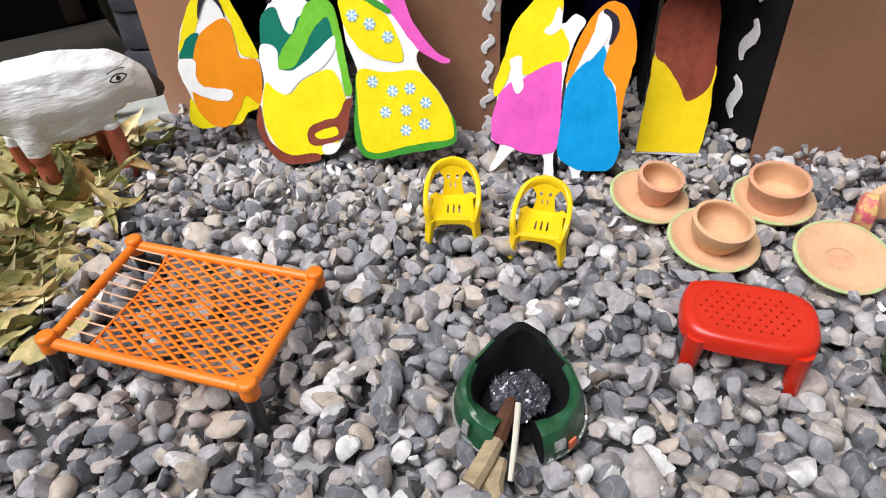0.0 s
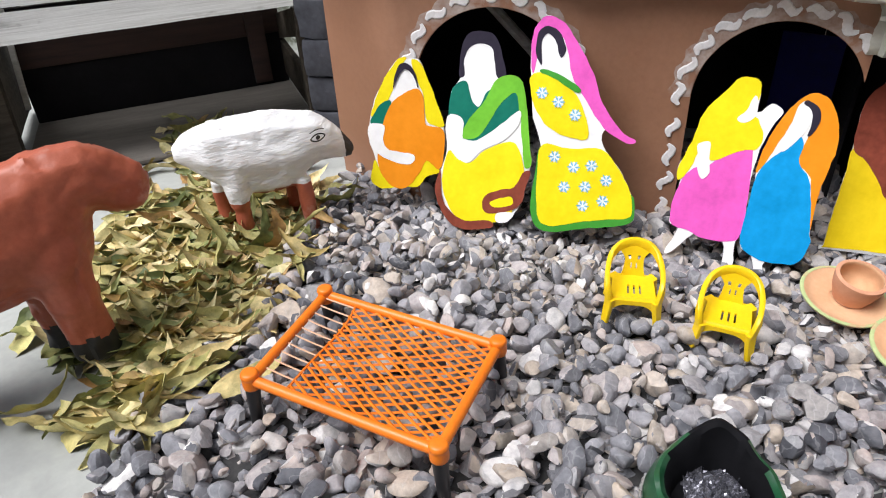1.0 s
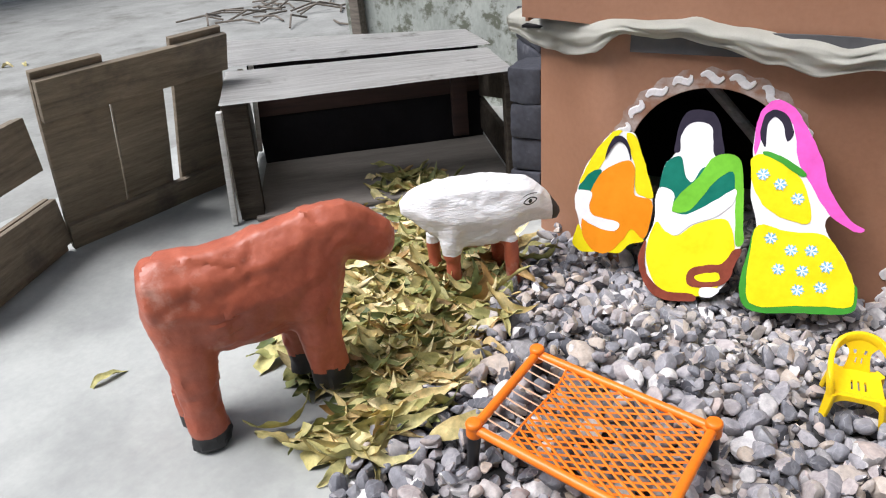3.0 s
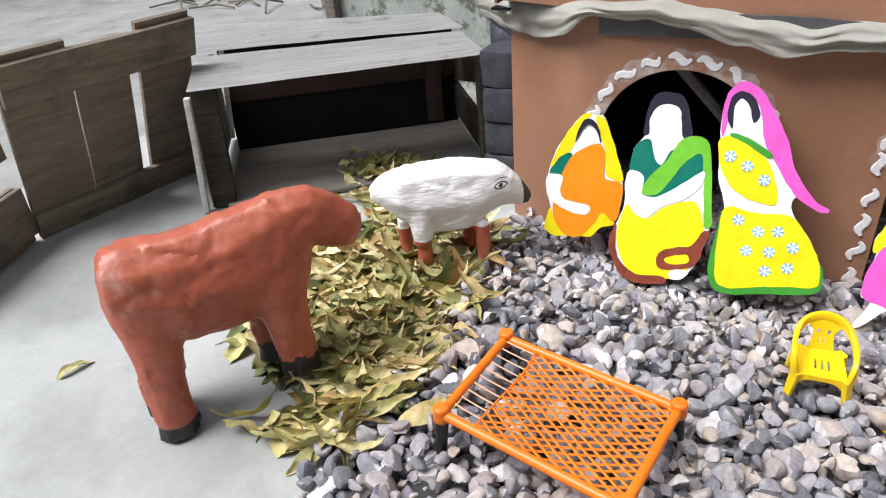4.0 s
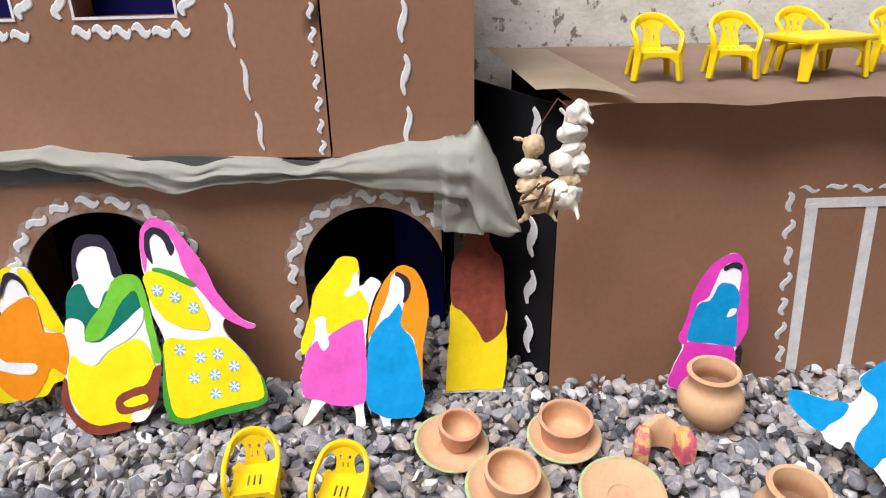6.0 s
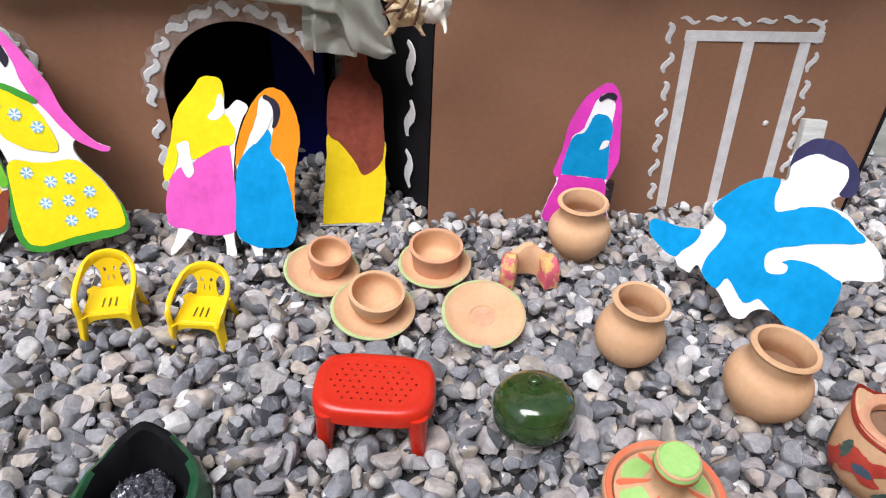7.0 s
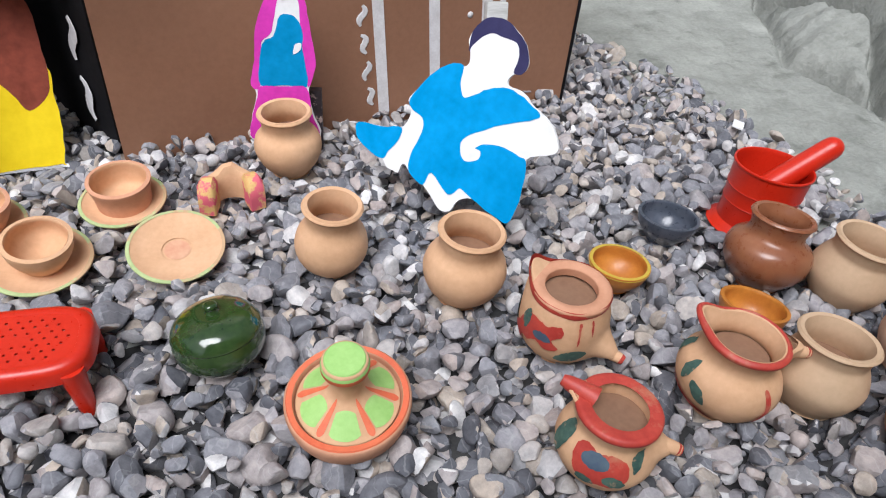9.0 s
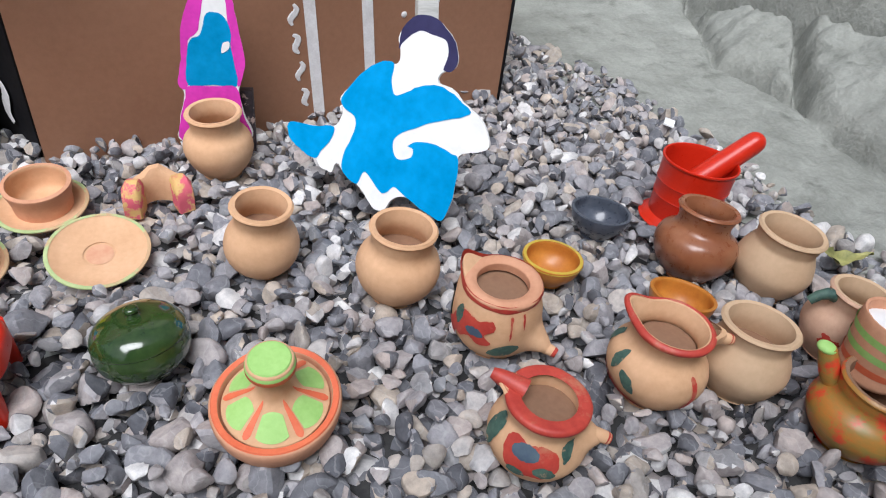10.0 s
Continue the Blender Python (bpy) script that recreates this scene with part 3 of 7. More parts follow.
def along(pts, x):
    """The height at x on a line drawn smoothly through (x, height) points."""
    for (a, za), (b, zb) in zip(pts, pts[1:]):
        if x <= b:
            t = max(0.0, (x - a) / (b - a))
            return za + (zb - za) * t * t * (3 - 2 * t)
    return pts[-1][1]


CLOTH_LOW = [(-0.60, 0.430), (-0.50, 0.412), (-0.41, 0.414), (-0.365, 0.428), (-0.308, 0.464), (-0.22, 0.460), (-0.144, 0.450), (-0.06, 0.425), (0.013, 0.411), (0.09, 0.424), (0.17, 0.425), (0.223, 0.433), (0.27, 0.427), (0.336, 0.410), (0.427, 0.398), (0.490, 0.390), (0.512, 0.328), (0.560, 0.318), (0.580, 0.326)]
CLOTH_HIGH = [(-0.60, 0.470), (-0.45, 0.482), (-0.30, 0.488), (-0.20, 0.492), (-0.12, 0.481), (-0.04, 0.468), (0.04, 0.456), (0.10, 0.468), (0.17, 0.462), (0.223, 0.449), (0.265, 0.460), (0.405, 0.484), (0.488, 0.486), (0.510, 0.513), (0.526, 0.487), (0.540, 0.455), (0.560, 0.404), (0.572, 0.365), (0.580, 0.335)]


def cloth_strip(x0, x1, low, high, nx, nv, back, seed):
    bm = bmesh.new()
    rows = []
    for i in range(nx + 1):
        x = x0 + (x1 - x0) * i / nx
        lo, hi = along(low, x), along(high, x)
        row = []
        for j in range(nv + 1):
            v = j / nv
            z = hi + (lo - hi) * v
            y = 1.238 + back - 0.018 * math.sin(min(1.0, v * 1.4) * math.pi * 0.8) + (0.05 * (1 - v / 0.12) if v < 0.12 else 0)
            if x < -0.33:
                y += 0.55 * (-0.33 - x)
            if x > 0.45:
                y -= 0.014
            # long folds that run with the strip, then fan down its hanging end
            run = x * 7 + (4.0 * max(0.0, x - 0.47) / 0.1) + seed
            f = 0.009 * noise.noise(Vector((run, v * 3.2, seed))) + 0.004 * noise.noise(Vector((run * 3.1, v * 7, 3 + seed)))
            f += 0.0045 * abs(math.sin(v * 7 + 5 * noise.noise(Vector((x * 6, 0, 8 + seed)))))
            pinch = math.exp(-((x - 0.223) / 0.018) ** 2)
            row.append(bm.verts.new((x + 0.004 * noise.noise(Vector((v * 9, x * 11, 5))), y - 0.004 + f * (1 - 0.5 * pinch), z + 0.005 * noise.noise(Vector((x * 26, 1.5, v + seed))))))
        rows.append(row)
    for a, b in zip(rows, rows[1:]):
        for j in range(nv):
            bm.faces.new((a[j], a[j + 1], b[j + 1], b[j]))
    bmesh.ops.solidify(bm, geom=bm.faces[:], thickness=0.0022)
    bmesh.ops.recalc_face_normals(bm, faces=bm.faces)
    return bm


cloth = tagged(finish(cloth_strip(-0.60, 0.580, CLOTH_LOW, CLOTH_HIGH, 170, 18, 0.0, 0), "draped_cloth", CLOTH, angle=180), "crumpled grey cloth strip draped between the two storeys", "cloth")
part("under_fold", cloth_strip(0.434, 0.520, [(0.43, 0.318), (0.52, 0.316)], [(0.43, 0.412), (0.52, 0.412)], 18, 14, 0.026, 4), CLOTH, cloth, "hanging lower fold of the cloth")

# single-storey house with a flat roof
house_b = thing("flat_roof_house", pose(0, 0, 0), "single-storey brown painted cardboard model house with a flat roof", "model house")
fb = lambda x, z: 1.226 + 0.02 * z + 0.003 * math.sin(x * 6)
wall_b = part("front_wall", panel_columns([0.648 + 0.0445 * i for i in range(21)], lambda x: GROUND_Z, lambda x: 0.545, fb), CARDBOARD, house_b)
fl = part("side_flap", box_mesh((0.006, 0.327, 0.56), pose(0.5797, 1.3795, 0.258, 0, 0, 24.5)), DARK, house_b, "near-black cardboard flap with white strokes")
for i, z in enumerate((0.075, 0.18, 0.285, 0.39, 0.485)):
    stroke(fl, 0.6145, 1.285, z, 80 if i % 2 else 100, 1.75, 1.8, i, -65.5)
fr = part("side_flap", box_mesh((0.006, 0.20, 0.56), pose(1.576, 1.318, 0.258, 0, 0, -22)), DARK, house_b, "near-black cardboard flap with white strokes")
for i in range(6):
    stroke(fr, 1.572, 1.30, 0.05 + 0.085 * i, 90, 1.4, 1.2, i, -65)
part("back_wall", box_mesh((0.92, 0.006, 0.56), pose(1.095, 1.73, 0.258)), DARK, house_b)
ROOF_CARD = surface("pinkish_cardboard", (0.36, 0.235, 0.17), (0.46, 0.315, 0.235), 5, 90, 0.8, 0.1, 0.001)


def sheet(corners, nx, ny, lift, thick=0.005):
    """A thin sheet through four corners (front left, front right, back right, back left); lift(u, v) bends it."""
    b = bmesh.new()
    a, c, d, e = (Vector(p) for p in corners)
    rows = []
    for i in range(nx + 1):
        u = i / nx
        rows.append([b.verts.new((a + (c - a) * u) * (1 - j / ny) + (e + (d - e) * u) * (j / ny) + Vector(lift(u, j / ny))) for j in range(ny + 1)])
    for p, q in zip(rows, rows[1:]):
        for j in range(ny):
            b.faces.new((p[j], q[j], q[j + 1], p[j + 1]))
    bmesh.ops.solidify(b, geom=b.faces[:], thickness=thick)
    bmesh.ops.recalc_face_normals(b, faces=b.faces)
    return b


part("roof", sheet(((0.66, 1.150, 0.553), (1.575, 1.140, 0.556), (1.575, 1.76, 0.560), (0.60, 1.76, 0.560)), 30, 14,
                   lambda u, v: (0, (0.010 * math.sin(u * 17) + 0.006 * math.sin(u * 41)) * (1 - v) ** 3, 0.004 * noise.noise(Vector((u * 5, v * 4, 0))))), ROOF_CARD, house_b, "pinkish brown cardboard sheet with a wavy front edge")
part("roof_flap", sheet(((0.596, 1.195, 0.572), (0.740, 1.138, 0.567), (0.700, 1.66, 0.569), (0.572, 1.70, 0.572)), 12, 14,
                        lambda u, v: (0, 0, 0.007 * math.sin(math.pi * u) * (1 - v))), CARD_RAW, house_b, "pale raw cardboard strip lying over the roof's end")
for x0, lean in ((1.112, -4), (1.222, -4), (1.332, -4)):
    part("door_bar", box_mesh((0.021, 0.002, 0.345), pose(x0, fb(x0, 0.18) - 0.0016, 0.18, -1.15, lean, 0)), WHITE_PAINT, wall_b, "painted whitish vertical bar")
part("door_bar", box_mesh((0.265, 0.002, 0.018), pose(1.220, fb(1.222, 0.352) - 0.0022, 0.352, -1.15, 0.5, 0)), WHITE_PAINT, wall_b, "painted whitish lintel bar")
bm = bmesh.new()
bmesh.ops.create_uvsphere(bm, u_segments=12, v_segments=8, radius=0.006)
bmesh.ops.scale(bm, vec=(1, 0.35, 1), verts=bm.verts)
bmesh.ops.translate(bm, vec=(1.296, fb(1.296, 0.186) - 0.001, 0.186), verts=bm.verts)
part("door_knob", bm, WHITE_PAINT, wall_b, "painted pale dot")
for i in range(7):
    z = 0.045 + 0.052 * i
    stroke(wall_b, 1.097 - 0.006 * i + 0.002 * math.sin(i * 5), fb(1.08, z) - 0.0008, z, 82 if i % 2 else 104, 0.85, 0.95, i)
    stroke(wall_b, 1.378 - 0.006 * i, fb(1.37, z) - 0.0008, z, 82 if i % 2 else 104, 0.85, 0.95, i + 1)
for i in range(6):
    stroke(wall_b, 1.09 + 0.048 * i, fb(1.2, 0.38) - 0.0008, 0.379 + 0.003 * math.sin(2 * i), 6 if i % 2 else -8, 0.85, 0.65, i)


# ---- painted card figures: flat silhouettes in plain fields of colour ----
PAINTS = {n: plain("poster_" + n, c, 0.65, spec=0.18, low=0.94 if n == "white" else 0.90 if n in ("yellow", "gold", "orange") else 0.55 if n in ("brown", "rust") else 0.80) for n, c in dict(
    white=(0.83, 0.83, 0.83), yellow=(0.88, 0.70, 0.0), gold=(0.84, 0.60, 0.002), orange=(0.86, 0.27, 0.004), pink=(0.80, 0.11, 0.52), magenta=(0.70, 0.045, 0.46), teal=(0.0, 0.16, 0.11),
    leaf=(0.16, 0.50, 0.03), brown=(0.26, 0.055, 0.03), rust=(0.22, 0.045, 0.025), blue=(0.0, 0.27, 0.58), sky=(0.0, 0.31, 0.70), dark=(0.022, 0.017, 0.035), navy=(0.035, 0.032, 0.10), green=(0.05, 0.30, 0.03), pale_blue=(0.20, 0.48, 0.68)).items()}


def cutout(name, label, base, yaw, lean, outline, fields, flowers=(), sharp=()):
    """One board of thin card, its outline run smooth, with raised fields of paint."""
    names = ["white"] + [f[0] for f in fields] + (["pale_blue"] if flowers else [])
    mats = list(dict.fromkeys(names))
    bm = bmesh.new()
    thick = 0.005

    def sheet(points, y, mi, rim=0.0):
        vs = [bm.verts.new((u, y, v)) for u, v in points]
        f = bm.faces.new(vs)
        f.normal_update()
        if f.normal.y > 0:
            f.normal_flip()
        f.material_index = mi
        return vs, f

    def uneven(points, inset):
        """The outline drawn in by a little, with the wobble of scissors and brush."""
        n = len(points)
        area = sum(points[k][0] * points[(k + 1) % n][1] - points[(k + 1) % n][0] * points[k][1] for k in range(n))
        s = 1 if area > 0 else -1
        out = []
        for k, (u, v) in enumerate(points):
            du, dv = points[(k + 1) % n][0] - points[k - 1][0], points[(k + 1) % n][1] - points[k - 1][1]
            d = math.hypot(du, dv) or 1.0
            w = inset + 0.0016 * noise.noise(Vector((u * 90, v * 90, base[0] * 9)))
            out.append((u - s * dv / d * w, v + s * du / d * w))
        return out

    pts = uneven(closed_curve(outline, 4), 0.0022)
    vs, f = sheet(pts, 0.0, 0)
    ext = bmesh.ops.extrude_face_region(bm, geom=[f])
    bmesh.ops.translate(bm, vec=(0, thick, 0), verts=[g for g in ext["geom"] if isinstance(g, bmesh.types.BMVert)])
    for layer, (paint, field) in enumerate(fields):
        sheet(uneven(closed_curve(field, 4), 0.0), -0.0005 - 0.00035 * layer, mats.index(paint))
    y = -0.0007 - 0.00035 * len(fields)
    for u, v in flowers:
        sheet([(u + 0.0088 * math.cos(radians(a)) * (1.15 if a % 60 else 0.8), v + 0.0088 * math.sin(radians(a)) * (1.15 if a % 60 else 0.8)) for a in range(0, 360, 30)], y + 0.0003, mats.index("white"))
        for a in range(0, 360, 60):
            c, s = math.cos(radians(a)), math.sin(radians(a))
            petal = [(0.0015, 0), (0.0055, 0.0017), (0.0108, 0.0008), (0.0108, -0.0008), (0.0055, -0.0017)]
            sheet([(u + p * c - q * s, v + p * s + q * c) for p, q in petal], y - 0.0002 * (a // 60), mats.index("pale_blue"))
    bmesh.ops.triangulate(bm, faces=[f for f in bm.faces if len(f.verts) > 4])
    ob = finish(bm, name, [PAINTS[n] for n in mats], smooth=False)
    ob.matrix_world = pose(*base) @ pose(0, 0, 0, -lean, 0, 0) if not yaw else pose(*base, 0, 0, yaw) @ pose(0, 0, 0, -lean, 0, 0)
    return tagged(ob, label, "cutout", "painted card figures")


cutout("card_figure", "small painted card cutout in orange and yellow drapery", (-0.345, 1.19, 0), 0, 10,
    [(0.043, 0.288), (0.068, 0.285), (0.081, 0.254), (0.1, 0.21), (0.117, 0.156), (0.115, 0.098), (0.102, 0.073), (0.079, 0.064), (0.06, 0.042), (0.026, 0.037), (-0.014, 0.03), (-0.039, 0.042), (-0.036, 0.071), (-0.028, 0.089), (-0.042, 0.135), (-0.031, 0.197), (-0.006, 0.246), (0.019, 0.283)],
    [("yellow", [(0.025, 0.285), (0.043, 0.288), (0.034, 0.277), (0.021, 0.25), (0.011, 0.223), (-0.005, 0.196), (-0.033, 0.175), (-0.023, 0.207), (-0.002, 0.25)]),
     ("yellow", [(0.05, 0.284), (0.069, 0.28), (0.085, 0.248), (0.1, 0.21), (0.115, 0.169), (0.094, 0.167), (0.079, 0.178), (0.074, 0.222), (0.062, 0.249)]),
     ("yellow", [(-0.027, 0.089), (-0.015, 0.069), (0.017, 0.051), (0.061, 0.078), (0.079, 0.1), (0.107, 0.079), (0.08, 0.066), (0.06, 0.043), (0.026, 0.04), (-0.014, 0.032), (-0.037, 0.044), (-0.034, 0.071)]),
     ("teal", [(-0.01, 0.202), (0.01, 0.207), (-0.001, 0.163), (-0.034, 0.162), (-0.026, 0.18)]),
     ("orange", [(0.055, 0.233), (0.072, 0.224), (0.076, 0.195), (0.08, 0.167), (0.113, 0.161), (0.114, 0.109), (0.105, 0.083), (0.08, 0.098), (0.064, 0.07), (0.036, 0.039), (0.006, 0.04), (-0.015, 0.065), (-0.022, 0.099), (-0.008, 0.163), (0.013, 0.206)]),
     ("dark", [(0.03, 0.277), (0.049, 0.276), (0.061, 0.255), (0.064, 0.235), (0.056, 0.255), (0.04, 0.268), (0.026, 0.255), (0.015, 0.231), (0.019, 0.256)]),
     ("white", [(-0.036, 0.16), (-0.005, 0.16), (-0.009, 0.132), (0.004, 0.113), (0.054, 0.108), (0.047, 0.088), (0.012, 0.09), (-0.025, 0.106), (-0.039, 0.134)])])
cutout("card_figure", "seated painted card cutout in teal, green and yellow", (-0.14, 1.145, 0), 0, 20,
    [(-0.028, 0.351), (-0.003, 0.344), (0.014, 0.31), (0.023, 0.279), (0.046, 0.273), (0.062, 0.231), (0.075, 0.168), (0.083, 0.126), (0.074, 0.095), (0.07, 0.053), (0.05, 0.021), (0.025, 0.011), (-0.002, -0.002), (-0.035, -0.008), (-0.067, 0.003), (-0.092, 0.039), (-0.099, 0.071), (-0.088, 0.108), (-0.081, 0.139), (-0.082, 0.197), (-0.079, 0.244), (-0.06, 0.275), (-0.062, 0.306), (-0.056, 0.337)],
    [("dark", [(-0.028, 0.351), (-0.003, 0.344), (0.014, 0.31), (0.024, 0.27), (0.007, 0.273), (-0.001, 0.305), (-0.005, 0.321), (-0.022, 0.33), (-0.044, 0.324), (-0.056, 0.301), (-0.053, 0.274), (-0.064, 0.274), (-0.062, 0.316), (-0.054, 0.343)]),
     ("teal", [(-0.074, 0.25), (-0.05, 0.264), (-0.038, 0.233), (-0.023, 0.22), (-0.01, 0.248), (0.016, 0.253), (0.053, 0.247), (0.06, 0.221), (0.023, 0.19), (-0.02, 0.161), (-0.053, 0.165), (-0.062, 0.192), (-0.079, 0.2)]),
     ("leaf", [(0.048, 0.274), (0.063, 0.231), (0.074, 0.168), (0.081, 0.126), (0.069, 0.121), (0.06, 0.168), (0.053, 0.211), (0.042, 0.248), (0.015, 0.226), (-0.006, 0.188), (-0.025, 0.164), (-0.053, 0.165), (-0.04, 0.196), (-0.012, 0.233), (0.009, 0.273)]),
     ("white", [(-0.081, 0.2), (-0.051, 0.197), (-0.049, 0.159), (-0.026, 0.158), (0.018, 0.19), (0.051, 0.219), (0.053, 0.195), (0.027, 0.164), (-0.011, 0.144), (-0.033, 0.119), (-0.055, 0.123), (-0.078, 0.15)]),
     ("yellow", [(-0.075, 0.137), (-0.055, 0.123), (-0.033, 0.119), (-0.005, 0.144), (0.038, 0.163), (0.058, 0.148), (0.069, 0.106), (0.059, 0.061), (0.046, 0.022), (0.016, 0.011), (-0.001, 0.007), (-0.039, 0.007), (-0.069, 0.034), (-0.085, 0.081)]),
     ("brown", [(-0.088, 0.1), (-0.083, 0.054), (-0.065, 0.024), (-0.034, 0.009), (0.011, 0.015), (0.016, 0.002), (-0.035, -0.007), (-0.067, 0.004), (-0.091, 0.039), (-0.097, 0.071)]),
     ("brown", [(0.082, 0.114), (0.075, 0.084), (0.068, 0.051), (0.042, 0.035), (0.01, 0.028), (-0.003, 0.038), (0, 0.059), (0.023, 0.073), (0.053, 0.082), (0.067, 0.108)]),
     ("yellow", [(0.01, 0.048), (0.029, 0.059), (0.049, 0.063), (0.053, 0.05), (0.026, 0.041)]),
     ("white", [(0.023, 0.028), (0.04, 0.034), (0.057, 0.032), (0.047, 0.017), (0.027, 0.013)])])
cutout("card_figure", "painted card cutout with a pink scarf and yellow flowered skirt", (0.07, 1.122, 0), 0, 18,
    [(-0.119, 0.385), (-0.089, 0.374), (-0.065, 0.347), (-0.033, 0.296), (-0.015, 0.251), (0.018, 0.21), (0.047, 0.193), (0.032, 0.186), (-0.003, 0.206), (-0.004, 0.18), (0.026, 0.144), (0.049, 0.107), (0.061, 0.076), (0.057, 0.051), (0.026, 0.04), (-0.026, 0.03), (-0.083, 0.018), (-0.114, 0.03), (-0.121, 0.067), (-0.12, 0.109), (-0.112, 0.161), (-0.13, 0.217), (-0.138, 0.273), (-0.143, 0.324), (-0.139, 0.363)],
    [("pink", [(-0.119, 0.384), (-0.089, 0.374), (-0.066, 0.346), (-0.033, 0.295), (-0.015, 0.251), (0.018, 0.209), (0.046, 0.192), (0.032, 0.187), (-0.006, 0.208), (-0.041, 0.251), (-0.069, 0.292), (-0.079, 0.33), (-0.095, 0.358), (-0.118, 0.364), (-0.127, 0.343), (-0.134, 0.29), (-0.14, 0.324), (-0.138, 0.363)]),
     ("dark", [(-0.12, 0.368), (-0.098, 0.362), (-0.083, 0.335), (-0.09, 0.318), (-0.1, 0.345), (-0.115, 0.357), (-0.124, 0.343), (-0.121, 0.306), (-0.132, 0.324), (-0.132, 0.353)]),
     ("yellow", [(-0.137, 0.288), (-0.114, 0.293), (-0.065, 0.267), (-0.042, 0.231), (-0.032, 0.191), (-0.06, 0.189), (-0.099, 0.202), (-0.128, 0.238), (-0.137, 0.268)]),
     ("green", [(-0.121, 0.299), (-0.094, 0.294), (-0.053, 0.271), (-0.061, 0.265), (-0.1, 0.286), (-0.12, 0.292)]),
     ("green", [(-0.109, 0.171), (-0.117, 0.12), (-0.12, 0.067), (-0.112, 0.032), (-0.083, 0.02), (-0.027, 0.032), (0.026, 0.042), (0.055, 0.053), (0.059, 0.076), (0.049, 0.102), (-0, 0.122), (-0.06, 0.122)]),
     ("yellow", [(-0.109, 0.173), (-0.06, 0.17), (-0.007, 0.174), (0.025, 0.141), (0.047, 0.107), (0.054, 0.076), (0.049, 0.06), (0.016, 0.054), (-0.026, 0.045), (-0.077, 0.031), (-0.102, 0.038), (-0.11, 0.067), (-0.113, 0.12)])],
    [(-0.116, 0.26), (-0.087, 0.247), (-0.057, 0.227), (-0.085, 0.154), (-0.051, 0.139), (-0.021, 0.144), (0.006, 0.121), (0.004, 0.085), (-0.028, 0.107), (-0.064, 0.103), (-0.029, 0.073)])
cutout("card_figure", "painted card cutout in a yellow veil and pink skirt", (0.25, 1.135, 0), 0, 21,
    [(0.016, 0.299), (0.042, 0.297), (0.051, 0.274), (0.049, 0.248), (0.068, 0.263), (0.088, 0.249), (0.074, 0.222), (0.06, 0.172), (0.055, 0.106), (0.056, 0.055), (0.048, 0.03), (0.05, -0.006), (0.031, -0.012), (0.025, 0.03), (-0.004, 0.031), (-0.021, 0.035), (-0.051, -0), (-0.066, 0.002), (-0.048, 0.045), (-0.065, 0.056), (-0.056, 0.129), (-0.063, 0.148), (-0.045, 0.189), (-0.033, 0.24), (-0.006, 0.275)],
    [("pink", [(0.043, 0.195), (0.051, 0.172), (0.054, 0.106), (0.054, 0.055), (0.043, 0.033), (-0.004, 0.032), (-0.029, 0.043), (-0.062, 0.056), (-0.055, 0.118), (-0.036, 0.149), (-0.016, 0.153), (0.001, 0.168)]),
     ("yellow", [(0.016, 0.298), (0.042, 0.296), (0.048, 0.274), (0.04, 0.243), (0.051, 0.233), (0.062, 0.208), (0.056, 0.188), (0.031, 0.183), (-0.01, 0.163), (-0.029, 0.179), (-0.041, 0.148), (-0.057, 0.127), (-0.061, 0.145), (-0.044, 0.194), (-0.032, 0.24), (-0.006, 0.274)]),
     ("white", [(0.041, 0.271), (0.048, 0.253), (0.044, 0.238), (0.032, 0.228), (0.019, 0.233), (0.031, 0.248)]),
     ("white", [(-0.035, 0.189), (-0.017, 0.193), (-0.014, 0.168), (-0.011, 0.143), (-0.021, 0.133), (-0.031, 0.149), (-0.032, 0.169)])])
cutout("card_figure", "painted card cutout in an orange shawl and blue dress", (0.345, 1.129, 0), 0, 21,
    [(0.028, 0.284), (0.052, 0.274), (0.068, 0.244), (0.075, 0.209), (0.07, 0.169), (0.062, 0.129), (0.06, 0.069), (0.064, 0.048), (0.052, 0.012), (0.027, 0.007), (0.002, 0.005), (-0, -0.013), (-0.013, -0.015), (-0.023, 0.013), (-0.044, 0.033), (-0.04, 0.1), (-0.037, 0.151), (-0.032, 0.19), (-0.018, 0.23), (0.003, 0.265)],
    [("orange", [(0.028, 0.283), (0.052, 0.273), (0.068, 0.244), (0.074, 0.209), (0.069, 0.17), (0.061, 0.129), (0.058, 0.069), (0.052, 0.099), (0.045, 0.15), (0.024, 0.174), (0.028, 0.205), (0.037, 0.239), (0.035, 0.259), (0.019, 0.271), (0.009, 0.26), (0.002, 0.23), (-0.009, 0.205), (-0.024, 0.171), (-0.036, 0.153), (-0.031, 0.19), (-0.017, 0.23), (0.003, 0.264)]),
     ("sky", [(0.016, 0.215), (0.026, 0.205), (0.024, 0.174), (0.043, 0.15), (0.054, 0.099), (0.058, 0.063), (0.062, 0.045), (0.05, 0.014), (0.027, 0.008), (-0.008, 0.01), (-0.042, 0.034), (-0.039, 0.1), (-0.035, 0.146), (-0.019, 0.175), (-0.004, 0.19)]),
     ("white", [(0.017, 0.268), (0.029, 0.259), (0.032, 0.239), (0.024, 0.22), (0.018, 0.212), (0, 0.19), (-0.009, 0.195), (0.002, 0.215), (0.012, 0.225), (0.01, 0.25)]),
     ("dark", [(0.022, 0.271), (0.039, 0.259), (0.043, 0.239), (0.034, 0.219), (0.028, 0.218), (0.032, 0.239), (0.027, 0.257), (0.017, 0.265)])])
